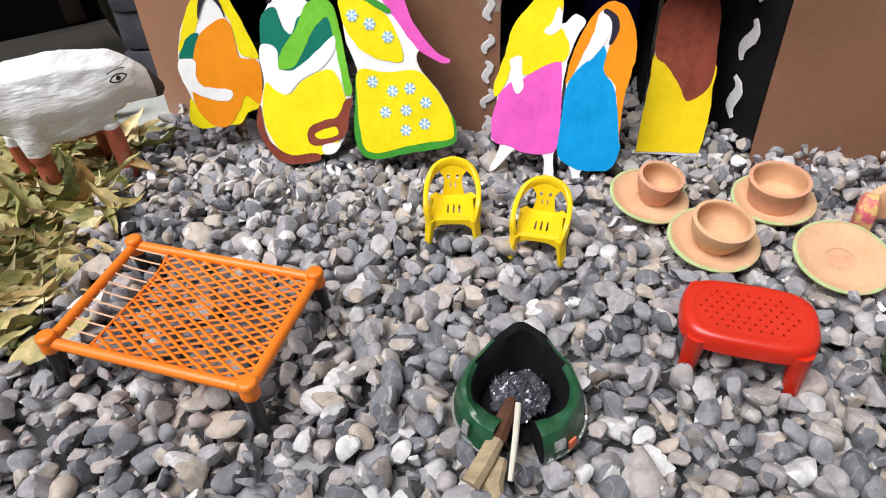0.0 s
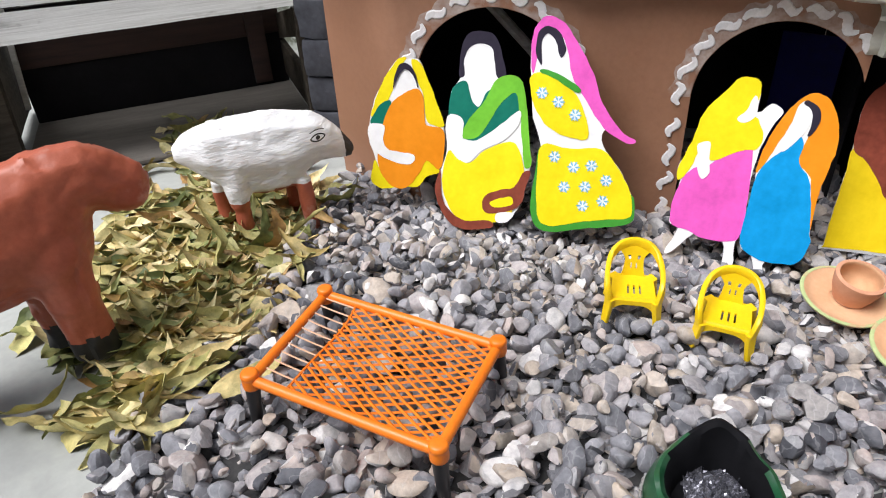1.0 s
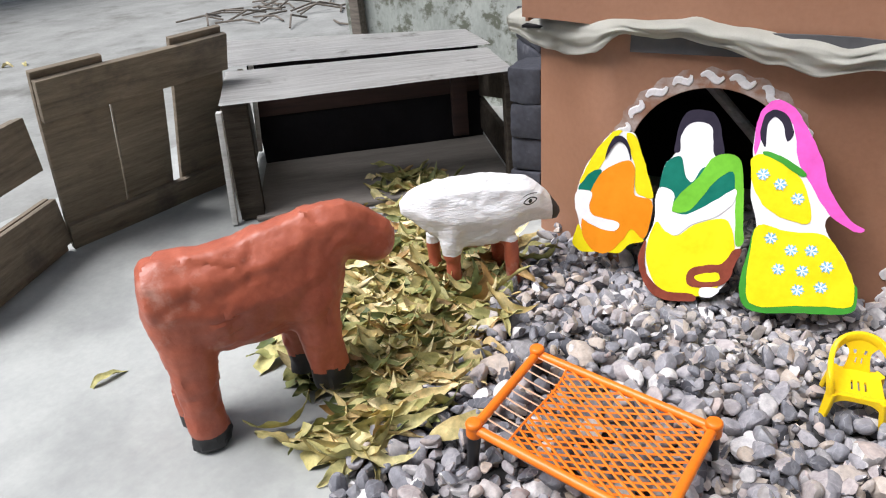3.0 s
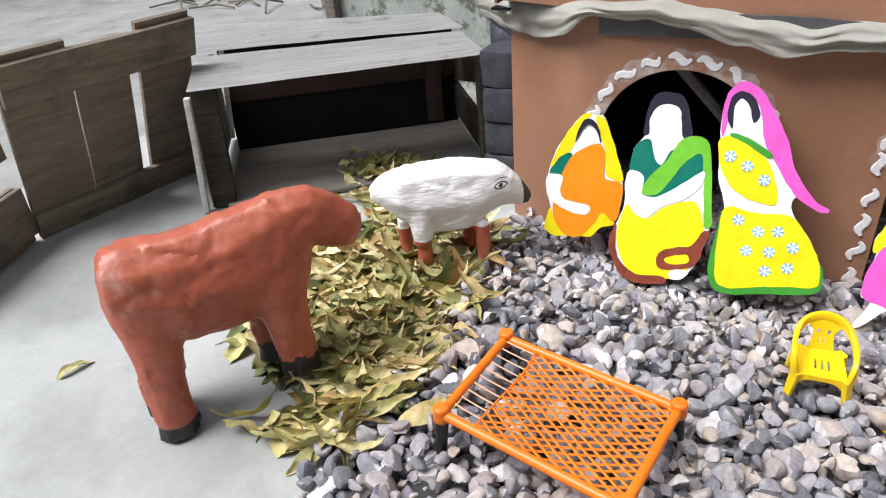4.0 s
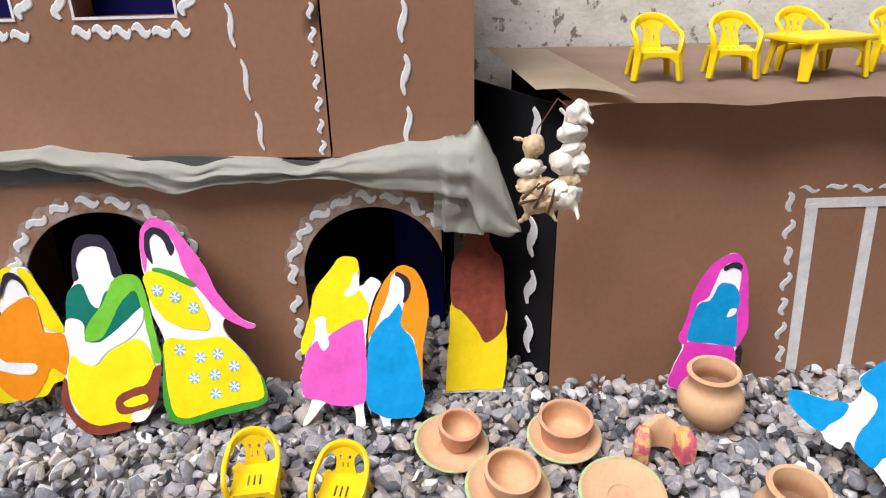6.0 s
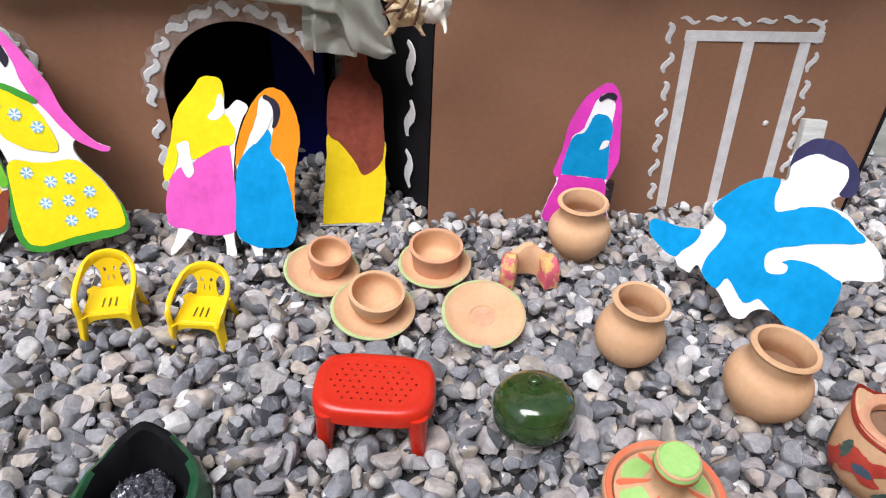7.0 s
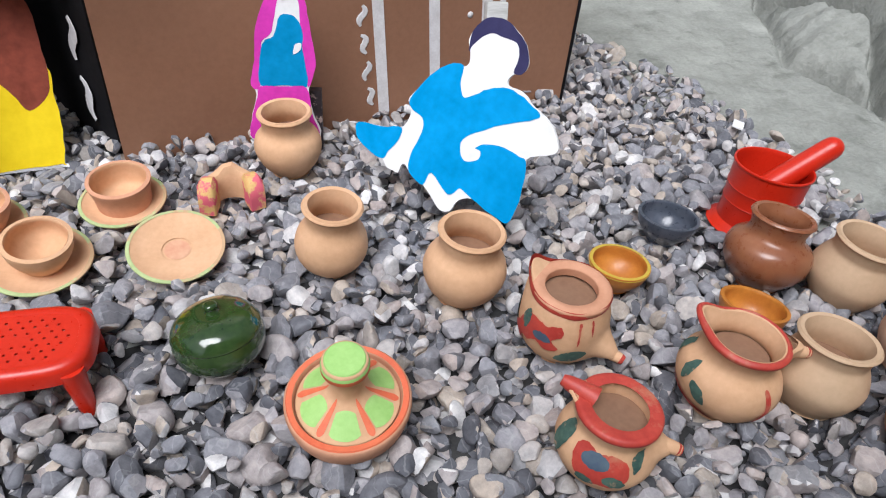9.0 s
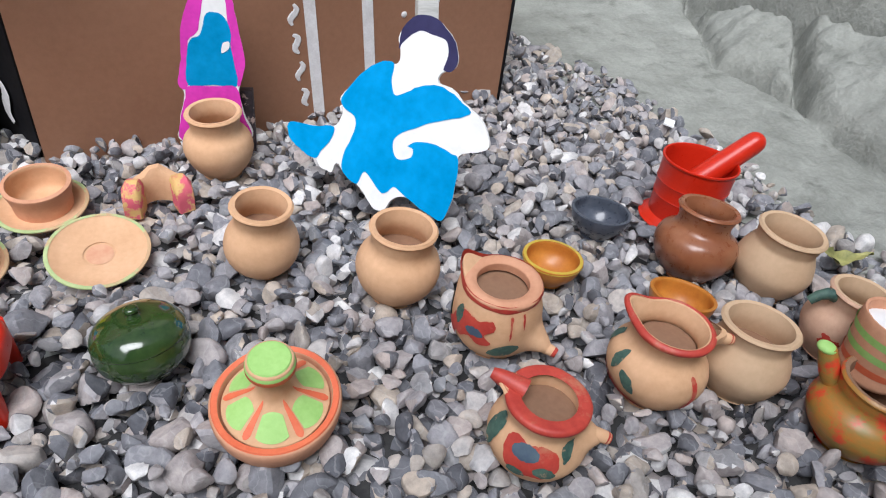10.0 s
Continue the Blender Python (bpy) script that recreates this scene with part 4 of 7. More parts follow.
cutout("card_figure", "painted card cutout seen from behind, rust scarf over yellow", (0.505, 1.22, -0.005), 0, 22,
    [(0.015, 0.324), (0.033, 0.315), (0.039, 0.283), (0.046, 0.268), (0.061, 0.247), (0.063, 0.183), (0.065, 0.118), (0.063, 0.055), (0.055, 0), (0.051, -0.001), (-0.006, -0), (-0.059, 0.001), (-0.06, 0.004), (-0.056, 0.056), (-0.048, 0.12), (-0.043, 0.185), (-0.042, 0.216), (-0.033, 0.259), (-0.014, 0.279), (-0.01, 0.306)],
    [("gold", [(-0.04, 0.175), (0.005, 0.18), (0.06, 0.159), (0.063, 0.118), (0.061, 0.055), (0.053, 0.003), (0.049, 0.001), (-0.006, 0.002), (-0.056, 0.002), (-0.058, 0.006), (-0.054, 0.056), (-0.046, 0.12)]),
     ("brown", [(0.015, 0.323), (0.032, 0.314), (0.038, 0.283), (0.045, 0.268), (0.06, 0.247), (0.062, 0.183), (0.061, 0.14), (0.053, 0.113), (0.022, 0.092), (0.006, 0.119), (-0.019, 0.152), (-0.041, 0.17), (-0.041, 0.216), (-0.032, 0.259), (-0.013, 0.279), (-0.008, 0.306)])])
cutout("card_figure", "painted card cutout in a magenta veil and blue dress", (0.915, 1.135, 0), -24, 6,
    [(0.002, 0.297), (0.021, 0.295), (0.036, 0.267), (0.043, 0.226), (0.051, 0.173), (0.044, 0.142), (0.039, 0.116), (0.044, 0.083), (0.056, 0.04), (0.004, 0.022), (-0.064, 0.024), (-0.065, 0.061), (-0.053, 0.109), (-0.061, 0.126), (-0.051, 0.166), (-0.047, 0.211), (-0.037, 0.245), (-0.023, 0.273)],
    [("magenta", [(0.002, 0.296), (0.021, 0.294), (0.035, 0.267), (0.042, 0.226), (0.05, 0.173), (0.044, 0.144), (0.035, 0.129), (0.029, 0.192), (0.027, 0.223), (0.025, 0.265), (0.009, 0.281), (-0.007, 0.265), (-0.019, 0.216), (-0.036, 0.197), (-0.04, 0.157), (-0.045, 0.119), (-0.059, 0.125), (-0.05, 0.167), (-0.046, 0.212), (-0.036, 0.246), (-0.023, 0.272)]),
     ("blue", [(-0.004, 0.241), (0.019, 0.241), (0.03, 0.218), (0.029, 0.192), (0.035, 0.129), (-0.001, 0.128), (-0.043, 0.125), (-0.041, 0.169), (-0.033, 0.198), (-0.017, 0.208)]),
     ("magenta", [(-0.043, 0.123), (-0.001, 0.126), (0.034, 0.126), (0.041, 0.082), (0.052, 0.04), (0.004, 0.024), (-0.062, 0.028), (-0.062, 0.061), (-0.05, 0.104)]),
     ("dark", [(-0.002, 0.273), (0.012, 0.283), (0.025, 0.28), (0.024, 0.272), (0.011, 0.273), (-0, 0.265)]),
     ("white", [(0.014, 0.181), (0.026, 0.189), (0.027, 0.2), (0.017, 0.196)])])
cutout("card_figure", "reclining painted card cutout in bright blue with dark hair", (1.071, 0.856, 0), -59, 23,
    [(-0.017, 0.325), (0.009, 0.33), (0.036, 0.319), (0.057, 0.301), (0.065, 0.279), (0.059, 0.264), (0.048, 0.26), (0.046, 0.248), (0.067, 0.247), (0.091, 0.234), (0.112, 0.226), (0.13, 0.216), (0.146, 0.197), (0.149, 0.18), (0.128, 0.168), (0.111, 0.157), (0.117, 0.124), (0.121, 0.09), (0.117, 0.066), (0.107, 0.056), (0.08, 0.062), (0.046, 0.07), (0.026, 0.056), (0.019, 0.038), (-0, 0.032), (-0.024, 0.048), (-0.044, 0.059), (-0.07, 0.067), (-0.085, 0.076), (-0.09, 0.059), (-0.113, 0.059), (-0.128, 0.069), (-0.161, 0.074), (-0.188, 0.088), (-0.19, 0.112), (-0.144, 0.121), (-0.105, 0.135), (-0.101, 0.16), (-0.11, 0.178), (-0.083, 0.221), (-0.058, 0.247), (-0.03, 0.253), (-0.03, 0.269), (-0.04, 0.287), (-0.034, 0.309)],
    [("navy", [(-0.016, 0.324), (0.009, 0.329), (0.035, 0.318), (0.057, 0.3), (0.064, 0.278), (0.059, 0.265), (0.046, 0.265), (0.047, 0.285), (0.037, 0.303), (0.015, 0.306), (-0.004, 0.306), (-0.019, 0.296), (-0.028, 0.282), (-0.032, 0.273), (-0.036, 0.297), (-0.03, 0.311)]),
     ("sky", [(-0.106, 0.176), (-0.083, 0.22), (-0.057, 0.246), (-0.033, 0.251), (-0.029, 0.226), (-0.016, 0.208), (0.011, 0.227), (0.033, 0.239), (0.056, 0.242), (0.092, 0.23), (0.106, 0.219), (0.074, 0.201), (0.036, 0.178), (0.006, 0.155), (0.002, 0.135), (0.015, 0.121), (0.036, 0.131), (0.036, 0.143), (0.025, 0.144), (0.04, 0.156), (0.071, 0.162), (0.097, 0.158), (0.109, 0.156), (0.117, 0.124), (0.12, 0.09), (0.114, 0.061), (0.095, 0.06), (0.068, 0.066), (0.04, 0.075), (0.022, 0.079), (0.006, 0.062), (-0.032, 0.083), (-0.041, 0.06), (-0.071, 0.069), (-0.077, 0.097), (-0.069, 0.135), (-0.074, 0.156), (-0.095, 0.162)]),
     ("sky", [(-0.188, 0.111), (-0.143, 0.119), (-0.106, 0.13), (-0.108, 0.105), (-0.118, 0.087), (-0.127, 0.071), (-0.16, 0.076), (-0.186, 0.089)])])
bm = box_mesh((0.035, 0.02, 0.30), Matrix(), 0.003)
prop = finish(roughen(bm, 0.001, 50), "wooden_prop", WOOD)
prop.matrix_world = pose(1.232, 1.005, 0.135, -14, 0, -12)
tagged(prop, "pale wooden batten propping a card figure from behind", "wooden batten")


PRINT = surface("dark_printed_card", (0.02, 0.018, 0.022), (0.07, 0.05, 0.06), 60, 200, 0.6, 0.1, 0.001, spots=((0.50, 0.38, 0.34), 70, 0.56, 0.60))
prop = finish(box_mesh((0.045, 0.022, 0.115), Matrix(), 0.002), "card_prop", PRINT)
prop.matrix_world = pose(0.962, 1.168, 0.045, -8, 0, -18)
tagged(prop, "dark printed card scrap propping a card figure", "card prop")


# ---- clay ware ----
def pot_profile(R, H, rim, neck, base, wall=0.006, lip=0.0065, belly=0.42, depth=None):
    """Outside from the base up over the lip, then inside down to the floor."""
    zb = H * belly
    out = curve_profile([(0.0, 0.0), (base, 0.0), (base * 1.03, 0.002), (R * 0.86, zb * 0.5), (R, zb), (R * 0.93, zb + (H - zb) * 0.30), (neck * 1.08, H * 0.70), (neck, H * 0.775), (neck * 1.02, H * 0.85), (rim - 0.0025, H - lip * 1.1), (rim, H - lip * 0.55), (rim - lip * 0.5, H)], 4)
    inner = curve_profile([(rim - lip * 1.3, H - 0.001), (neck - wall, H * 0.80), (R * 0.86 - wall, zb + (H - zb) * 0.28), (R - wall * 1.3, zb), (base * 0.9, wall + 0.004), (0.0, wall + 0.002)], 4)
    return out, inner


def radius_at(profile, z):
    best = None
    for (r0, z0), (r1, z1) in zip(profile, profile[1:]):
        if min(z0, z1) <= z <= max(z0, z1) and abs(z1 - z0) > 1e-9:
            r = r0 + (r1 - r0) * (z - z0) / (z1 - z0)
            best = r if best is None else max(best, r)
    return best or profile[-1][0]


def patch(profile, ang, z, pts, lift=0.0007, rings=4):
    """A painted shape lying on a turned body: pts in metres round (ang, z)."""
    b = bmesh.new()
    outline = [(u + 0.0016 * noise.noise(Vector((u * 260, v * 260, ang))), v + 0.0016 * noise.noise(Vector((u * 260, v * 260, ang + 7)))) for u, v in closed_curve(pts, 5)]
    cu = sum(p[0] for p in outline) / len(outline)
    cv = sum(p[1] for p in outline) / len(outline)

    def on(u, v):
        zz = z + v
        r = radius_at(profile, zz) + lift
        a = radians(ang) + u / max(r, 0.01)
        return (r * math.cos(a), r * math.sin(a), zz)

    prev = [b.verts.new(on(cu + (u - cu) * 0.02, cv + (v - cv) * 0.02)) for u, v in outline]
    b.faces.new(prev)
    for k in range(1, rings + 1):
        t = k / rings
        cur = [b.verts.new(on(cu + (u - cu) * t, cv + (v - cv) * t)) for u, v in outline]
        for i in range(len(cur)):
            j = (i + 1) % len(cur)
            b.faces.new((prev[i], cur[i], cur[j], prev[j]))
        prev = cur
    bmesh.ops.recalc_face_normals(b, faces=b.faces)
    mid = Vector(on(cu, cv))
    b.faces.ensure_lookup_table()
    if b.faces[0].normal.dot(Vector((mid.x, mid.y, 0))) < 0:
        bmesh.ops.reverse_faces(b, faces=b.faces)
    return b


def wobble(bm, amount=0.0007, scale=18, seed=0):
    return roughen(bm, amount, scale, seed)


POT_AT = []
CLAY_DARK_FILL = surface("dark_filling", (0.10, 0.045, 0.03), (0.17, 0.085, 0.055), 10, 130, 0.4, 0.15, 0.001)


def plain_pot(name, label, x, y, R, H, rim, neck, base, mat, tilt=(0, 0, 0), seed=0, inside=None, z=0.0, group="clay pots", belly=0.42, size=0.945):
    R, rim, neck, base = (k * size for k in (R, rim, neck, base))
    out, inner = pot_profile(R, H, rim, neck, base, belly=belly)
    e = thing(name, pose(x, y, z - 0.004, *tilt), label, "pot", group)
    part("body", wobble(lathe(out, 44), seed=seed), mat, e)
    part("inside", wobble(lathe([(rim - 0.0028, H)] + inner, 44), seed=seed), mat, e)
    zf = H * 0.60
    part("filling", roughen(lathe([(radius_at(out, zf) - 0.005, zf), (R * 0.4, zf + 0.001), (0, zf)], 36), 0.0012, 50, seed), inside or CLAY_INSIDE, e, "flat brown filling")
    POT_AT.append((x, y, R))
    return e, out


plain_pot("clay_pot", "unglazed tan clay water pot standing on gravel", 0.908, 1.098, 0.057, 0.114, 0.0455, 0.0395, 0.031, CLAY, (2, -3, 0), 1, CLAY_INSIDE, size=0.985)
plain_pot("clay_pot", "unglazed tan clay water pot with a wide neck", 0.898, 0.828, 0.0545, 0.115, 0.0445, 0.0385, 0.027, CLAY, (4, 2, 0), 2, CLAY_INSIDE, belly=0.38)
plain_pot("clay_pot", "unglazed tan clay water pot with a round belly", 1.050, 0.712, 0.061, 0.118, 0.0485, 0.043, 0.032, CLAY, (2, 3, 0), 3, CLAY_INSIDE)
plain_pot("clay_pot", "glossy brown glazed clay pot with a wide mouth", 1.492, 0.592, 0.066, 0.114, 0.049, 0.042, 0.036, CLAY_BROWN, (-5, 7, 0), 4, CLAY_DARK_FILL)
plain_pot("clay_pot", "pale cream clay pot with a rolled rim", 1.580, 0.520, 0.061, 0.112, 0.053, 0.047, 0.038, CLAY_PALE, (2, 4, 0), 5, CLAY_INSIDE, belly=0.40)
plain_pot("clay_pot", "pale cream squat clay pot with a rolled rim", 1.383, 0.393, 0.059, 0.104, 0.051, 0.045, 0.036, CLAY_PALE, (-4, 5, 0), 6, CLAY_INSIDE, belly=0.40)

# cups with saucers
def saucer(x, y, R, tilt, label, name="clay_saucer", pink=False):
    out = curve_profile([(0, 0), (R * 0.5, 0.0), (R * 0.86, 0.006), (R, 0.013), (R - 0.001, 0.0165), (R - 0.005, 0.0155), (R * 0.7, 0.010), (R * 0.34, 0.0075), (R * 0.31, 0.0055), (0, 0.0055)], 5)
    e = thing(name, pose(x, y, 0.002, *tilt), label, "saucer", "clay cups and saucers")
    first = next(i for i, (r, z) in enumerate(out) if r > R * 0.93)
    part("dish", wobble(lathe(out, 48), seed=int(x * 50)), CLAY, e)
    rim = lathe(curve_profile([(R * 0.95, 0.0098), (R * 0.995, 0.0128), (R + 0.0012, 0.0145), (R + 0.0006, 0.0168), (R - 0.004, 0.0168)], 3), 48)
    part("painted_rim", wobble(rim, seed=int(x * 50)), GREEN_EDGE, e, "worn light green painted edge")
    if pink:
        b = lathe([(0.0, 0.0062), (R * 0.18, 0.0062), (R * 0.27, 0.0061)], 24)
        part("painted_centre", roughen(b, 0.0, 1), ORANGE_WASH, e, "faded orange-pink patch")
    return e


def cup(x, y, R, H, tilt, label, z=0.008, flare=0.62, mat=None):
    out = curve_profile([(0, 0), (R * flare, 0.0), (R * (flare + 0.08), 0.003), (R * 0.9, H * 0.5), (R, H * 0.93), (R - 0.001, H - 0.001), (R - 0.0055, H)], 4)
    inn = curve_profile([(R - 0.0065, H - 0.002), (R * 0.86, H * 0.5), (R * flare * 0.9, 0.007), (0, 0.006)], 4)
    e = thing("clay_cup", pose(x, y, z, *tilt), label, "cup", "clay cups and saucers")
    part("body", wobble(lathe(out, 44), seed=int(x * 91)), mat or CLAY_PINK, e)
    part("inside", wobble(lathe([out[-1]] + inn, 44), seed=int(x * 91)), CLAY, e)
    return e


GREEN_EDGE = surface("worn_green_edge", (0.36, 0.46, 0.20), (0.50, 0.58, 0.28), 30, 140, 0.75, 0.15, 0.001, spots=((0.55, 0.36, 0.2), 25, 0.5, 0.6))
ORANGE_WASH = surface("faded_orange_wash", (0.62, 0.30, 0.18), (0.68, 0.40, 0.25), 40, 140, 0.8, 0.1, 0.001)
saucer(0.447, 1.052, 0.062, (9, 6, 0), "tan clay saucer with a green edge under a cup")
cup(0.458, 1.058, 0.036, 0.046, (10, 6, 0), "small pinkish clay cup on a saucer", 0.010)
saucer(0.640, 1.056, 0.062, (6, -2, 0), "tan clay saucer with a green edge under a cup")
cup(0.642, 1.058, 0.0455, 0.047, (6, -2, 0), "wide straight-sided pinkish clay cup on a saucer", 0.009, 0.78)
saucer(0.528, 0.945, 0.065, (8, 2, 0), "tan clay saucer with a green edge under a cup")
cup(0.531, 0.944, 0.0435, 0.047, (9, 4, 0), "tapered tan clay cup on a saucer", 0.010, 0.55, CLAY)
saucer(0.700, 0.920, 0.0655, (13, 0, 0), "empty tan clay saucer with a faded orange centre", pink=True)

# lidded bowl with green and orange paint
e = thing("lidded_bowl", pose(0.842, 0.560, -0.004, 6, -4, 0), "clay bowl with a knobbed lid painted orange and green", "lidded bowl")
R = 0.069
out = curve_profile([(0, 0.006), (0.044, 0.006), (0.048, 0.008), (0.063, 0.022), (R, 0.040), (R + 0.0005, 0.052), (R - 0.003, 0.056), (R - 0.009, 0.055), (R - 0.011, 0.048), (R - 0.014, 0.044)], 4)
part("body", wobble(lathe(out, 52), seed=9), CLAY_PINK, e)
part("painted_rim", wobble(lathe([(R - 0.0005, 0.0535), (R - 0.003, 0.0572), (R - 0.009, 0.0562)], 52), seed=9), ORANGE_PAINT, e, "orange painted rim")
lid_prof = curve_profile([(R - 0.0135, 0.046), (R - 0.0125, 0.051), (R - 0.018, 0.0535), (0.036, 0.0625), (0.021, 0.072), (0.0170, 0.084), (0.0165, 0.102), (0.0210, 0.107), (0.0250, 0.112), (0.0246, 0.121), (0.021, 0.1255), (0.0, 0.126)], 4)
lid = part("lid", wobble(lathe(lid_prof, 52), 0.0005, 18, 4), CLAY, e, "clay lid with a round knob")


def lid_patch(a0, a1, r0, r1, mat, label, lift=0.0008):
    b = bmesh.new()
    rows = []
    flat = [(r, z) for r, z in lid_prof if z < 0.088]
    for i in range(9):
        a = radians(a0 + (a1 - a0) * i / 8)
        col = []
        for j in range(7):
            swell = math.sin(math.pi * (0.06 + 0.88 * i / 8)) ** 0.35
            r = r0 + (r1 - r0) * (0.5 + (j / 6 - 0.5) * (0.35 + 0.65 * swell))
            z = max((zz for (ra, za), (rb, zb) in zip(flat, flat[1:]) if min(ra, rb) <= r <= max(ra, rb) and ra != rb for zz in [za + (zb - za) * (r - ra) / (rb - ra)]), default=0.055)
            col.append(b.verts.new((r * math.cos(a), r * math.sin(a), z + lift)))
        rows.append(col)
    for p, q in zip(rows, rows[1:]):
        for j in range(6):
            b.faces.new((p[j], p[j + 1], q[j + 1], q[j]))
    return part("painted_patch", b, mat, lid, label)


for k in range(6):
    a = k * 60 + 8
    lid_patch(a - 20, a + 20, 0.026, 0.0535, GREEN_PAINT, "light green painted petal")
    lid_patch(a + 25 + 3 * math.sin(k * 2), a + 35 + 3 * math.sin(k * 2), 0.019, 0.0550, ORANGE_PAINT, "orange painted ray", 0.001)
part("knob_top", lathe([(0.0, 0.1272), (0.0205, 0.1266), (0.0246, 0.1222), (0.0255, 0.1185)], 32), GREEN_PAINT, lid, "light green painted knob top")
part("knob_ring", lathe([(0.0256, 0.1187), (0.0257, 0.1130), (0.0225, 0.1080)], 32), ORANGE_PAINT, lid, "orange painted ring")

# glossy dark green covered pot
e = thing("covered_pot", pose(0.728, 0.698, -0.004, -9, -4, 0) @ Matrix.Scale(1.02, 4), "glossy dark green glazed round pot with a lid", "covered pot")
part("body", wobble(lathe(curve_profile([(0, 0), (0.028, 0.0), (0.033, 0.003), (0.049, 0.020), (0.0535, 0.036), (0.052, 0.048), (0.0515, 0.049)], 5), 52), seed=3), GREEN_GLAZE, e)
lid = part("lid", wobble(lathe(curve_profile([(0.0495, 0.0485), (0.0525, 0.0505), (0.050, 0.058), (0.041, 0.068), (0.025, 0.0745), (0.013, 0.0755), (0.007, 0.0755), (0.0, 0.0755)], 5), 52), seed=4), GREEN_GLAZE, e)
part("knob", lathe(curve_profile([(0.009, 0.0745), (0.0065, 0.079), (0.0085, 0.083), (0.006, 0.0865), (0.0, 0.087)], 4), 24), GREEN_GLAZE, lid)


# small bowls
def bowl(name, label, x, y, R, H, base, mat, tilt, inside, rim_mat=None, z=0.0):
    e = thing(name, pose(x, y, z - 0.004, *tilt), label, "bowl", "small bowls")
    R, H, base = 0.93 * R, 0.93 * H, 0.93 * base
    out = curve_profile([(0, 0), (base, 0), (base * 1.1, 0.003), (R * 0.88, H * 0.55), (R, H * 0.95), (R - 0.0015, H), (R - 0.005, H)], 5)
    inn = curve_profile([(R - 0.006, H - 0.002), (R * 0.84, H * 0.55), (base, 0.008), (0, 0.007)], 5)
    part("body", wobble(lathe(out, 48), seed=int(x * 31)), mat, e)
    part("inside", wobble(lathe([out[-1]] + inn, 48), seed=int(x * 31)), inside, e)
    if rim_mat:
        part("rim", wobble(lathe([(R + 0.0004, H * 0.93), (R - 0.001, H + 0.0006), (R - 0.0055, H + 0.0006)], 48), seed=int(x * 31)), rim_mat, e)
    return e


YELLOW_RIM = surface("mustard_rim", (0.52, 0.36, 0.04), (0.62, 0.46, 0.07), 30, 140, 0.35, 0.1, 0.001)
bowl("clay_bowl", "small orange glazed bowl with a mustard rim", 1.274, 0.655, 0.048, 0.046, 0.022, ORANGE_GLAZE, (-3, 3, 0), ORANGE_GLAZE, YELLOW_RIM)
bowl("clay_bowl", "small slate grey glazed bowl with a glossy inside", 1.416, 0.722, 0.052, 0.050, 0.024, SLATE_GLAZE, (-4, 4, 0), SLATE_GLAZE)
bowl("clay_bowl", "orange clay bowl tilted behind a painted jug", 1.392, 0.512, 0.050, 0.052, 0.024, ORANGE_GLAZE, (-8, 10, 0), ORANGE_GLAZE)

# painted jugs
FLOWER = [(0.0, 0.013), (0.009, 0.010), (0.020, 0.012), (0.024, 0.003), (0.014, -0.004), (0.020, -0.013), (0.008, -0.016), (-0.002, -0.009), (-0.014, -0.015), (-0.021, -0.006), (-0.013, 0.003), (-0.018, 0.012), (-0.008, 0.015)]
LEAF = [(-0.016, -0.004), (-0.006, 0.006), (0.008, 0.007), (0.017, 0.001), (0.007, -0.007), (-0.007, -0.008)]
BLOOM = [(-0.024, 0.004), (-0.017, 0.013), (-0.004, 0.011), (0.008, 0.014), (0.022, 0.010), (0.027, -0.002), (0.018, -0.012), (0.006, -0.013), (-0.006, -0.017), (-0.019, -0.011)]
SPOT = [(-0.009, -0.001), (-0.003, 0.0045), (0.006, 0.004), (0.010, -0.001), (0.002, -0.005), (-0.006, -0.0045)]
BLUE_SPOT = surface("dull_blue_paint", (0.05, 0.075, 0.13), (0.09, 0.14, 0.17), 25, 160, 0.6, 0.15, 0.001)


def scaled(pts, s, turn=0.0):
    c, d = math.cos(radians(turn)), math.sin(radians(turn))
    return [(s * (u * c - v * d), s * (u * d + v * c)) for u, v in pts]


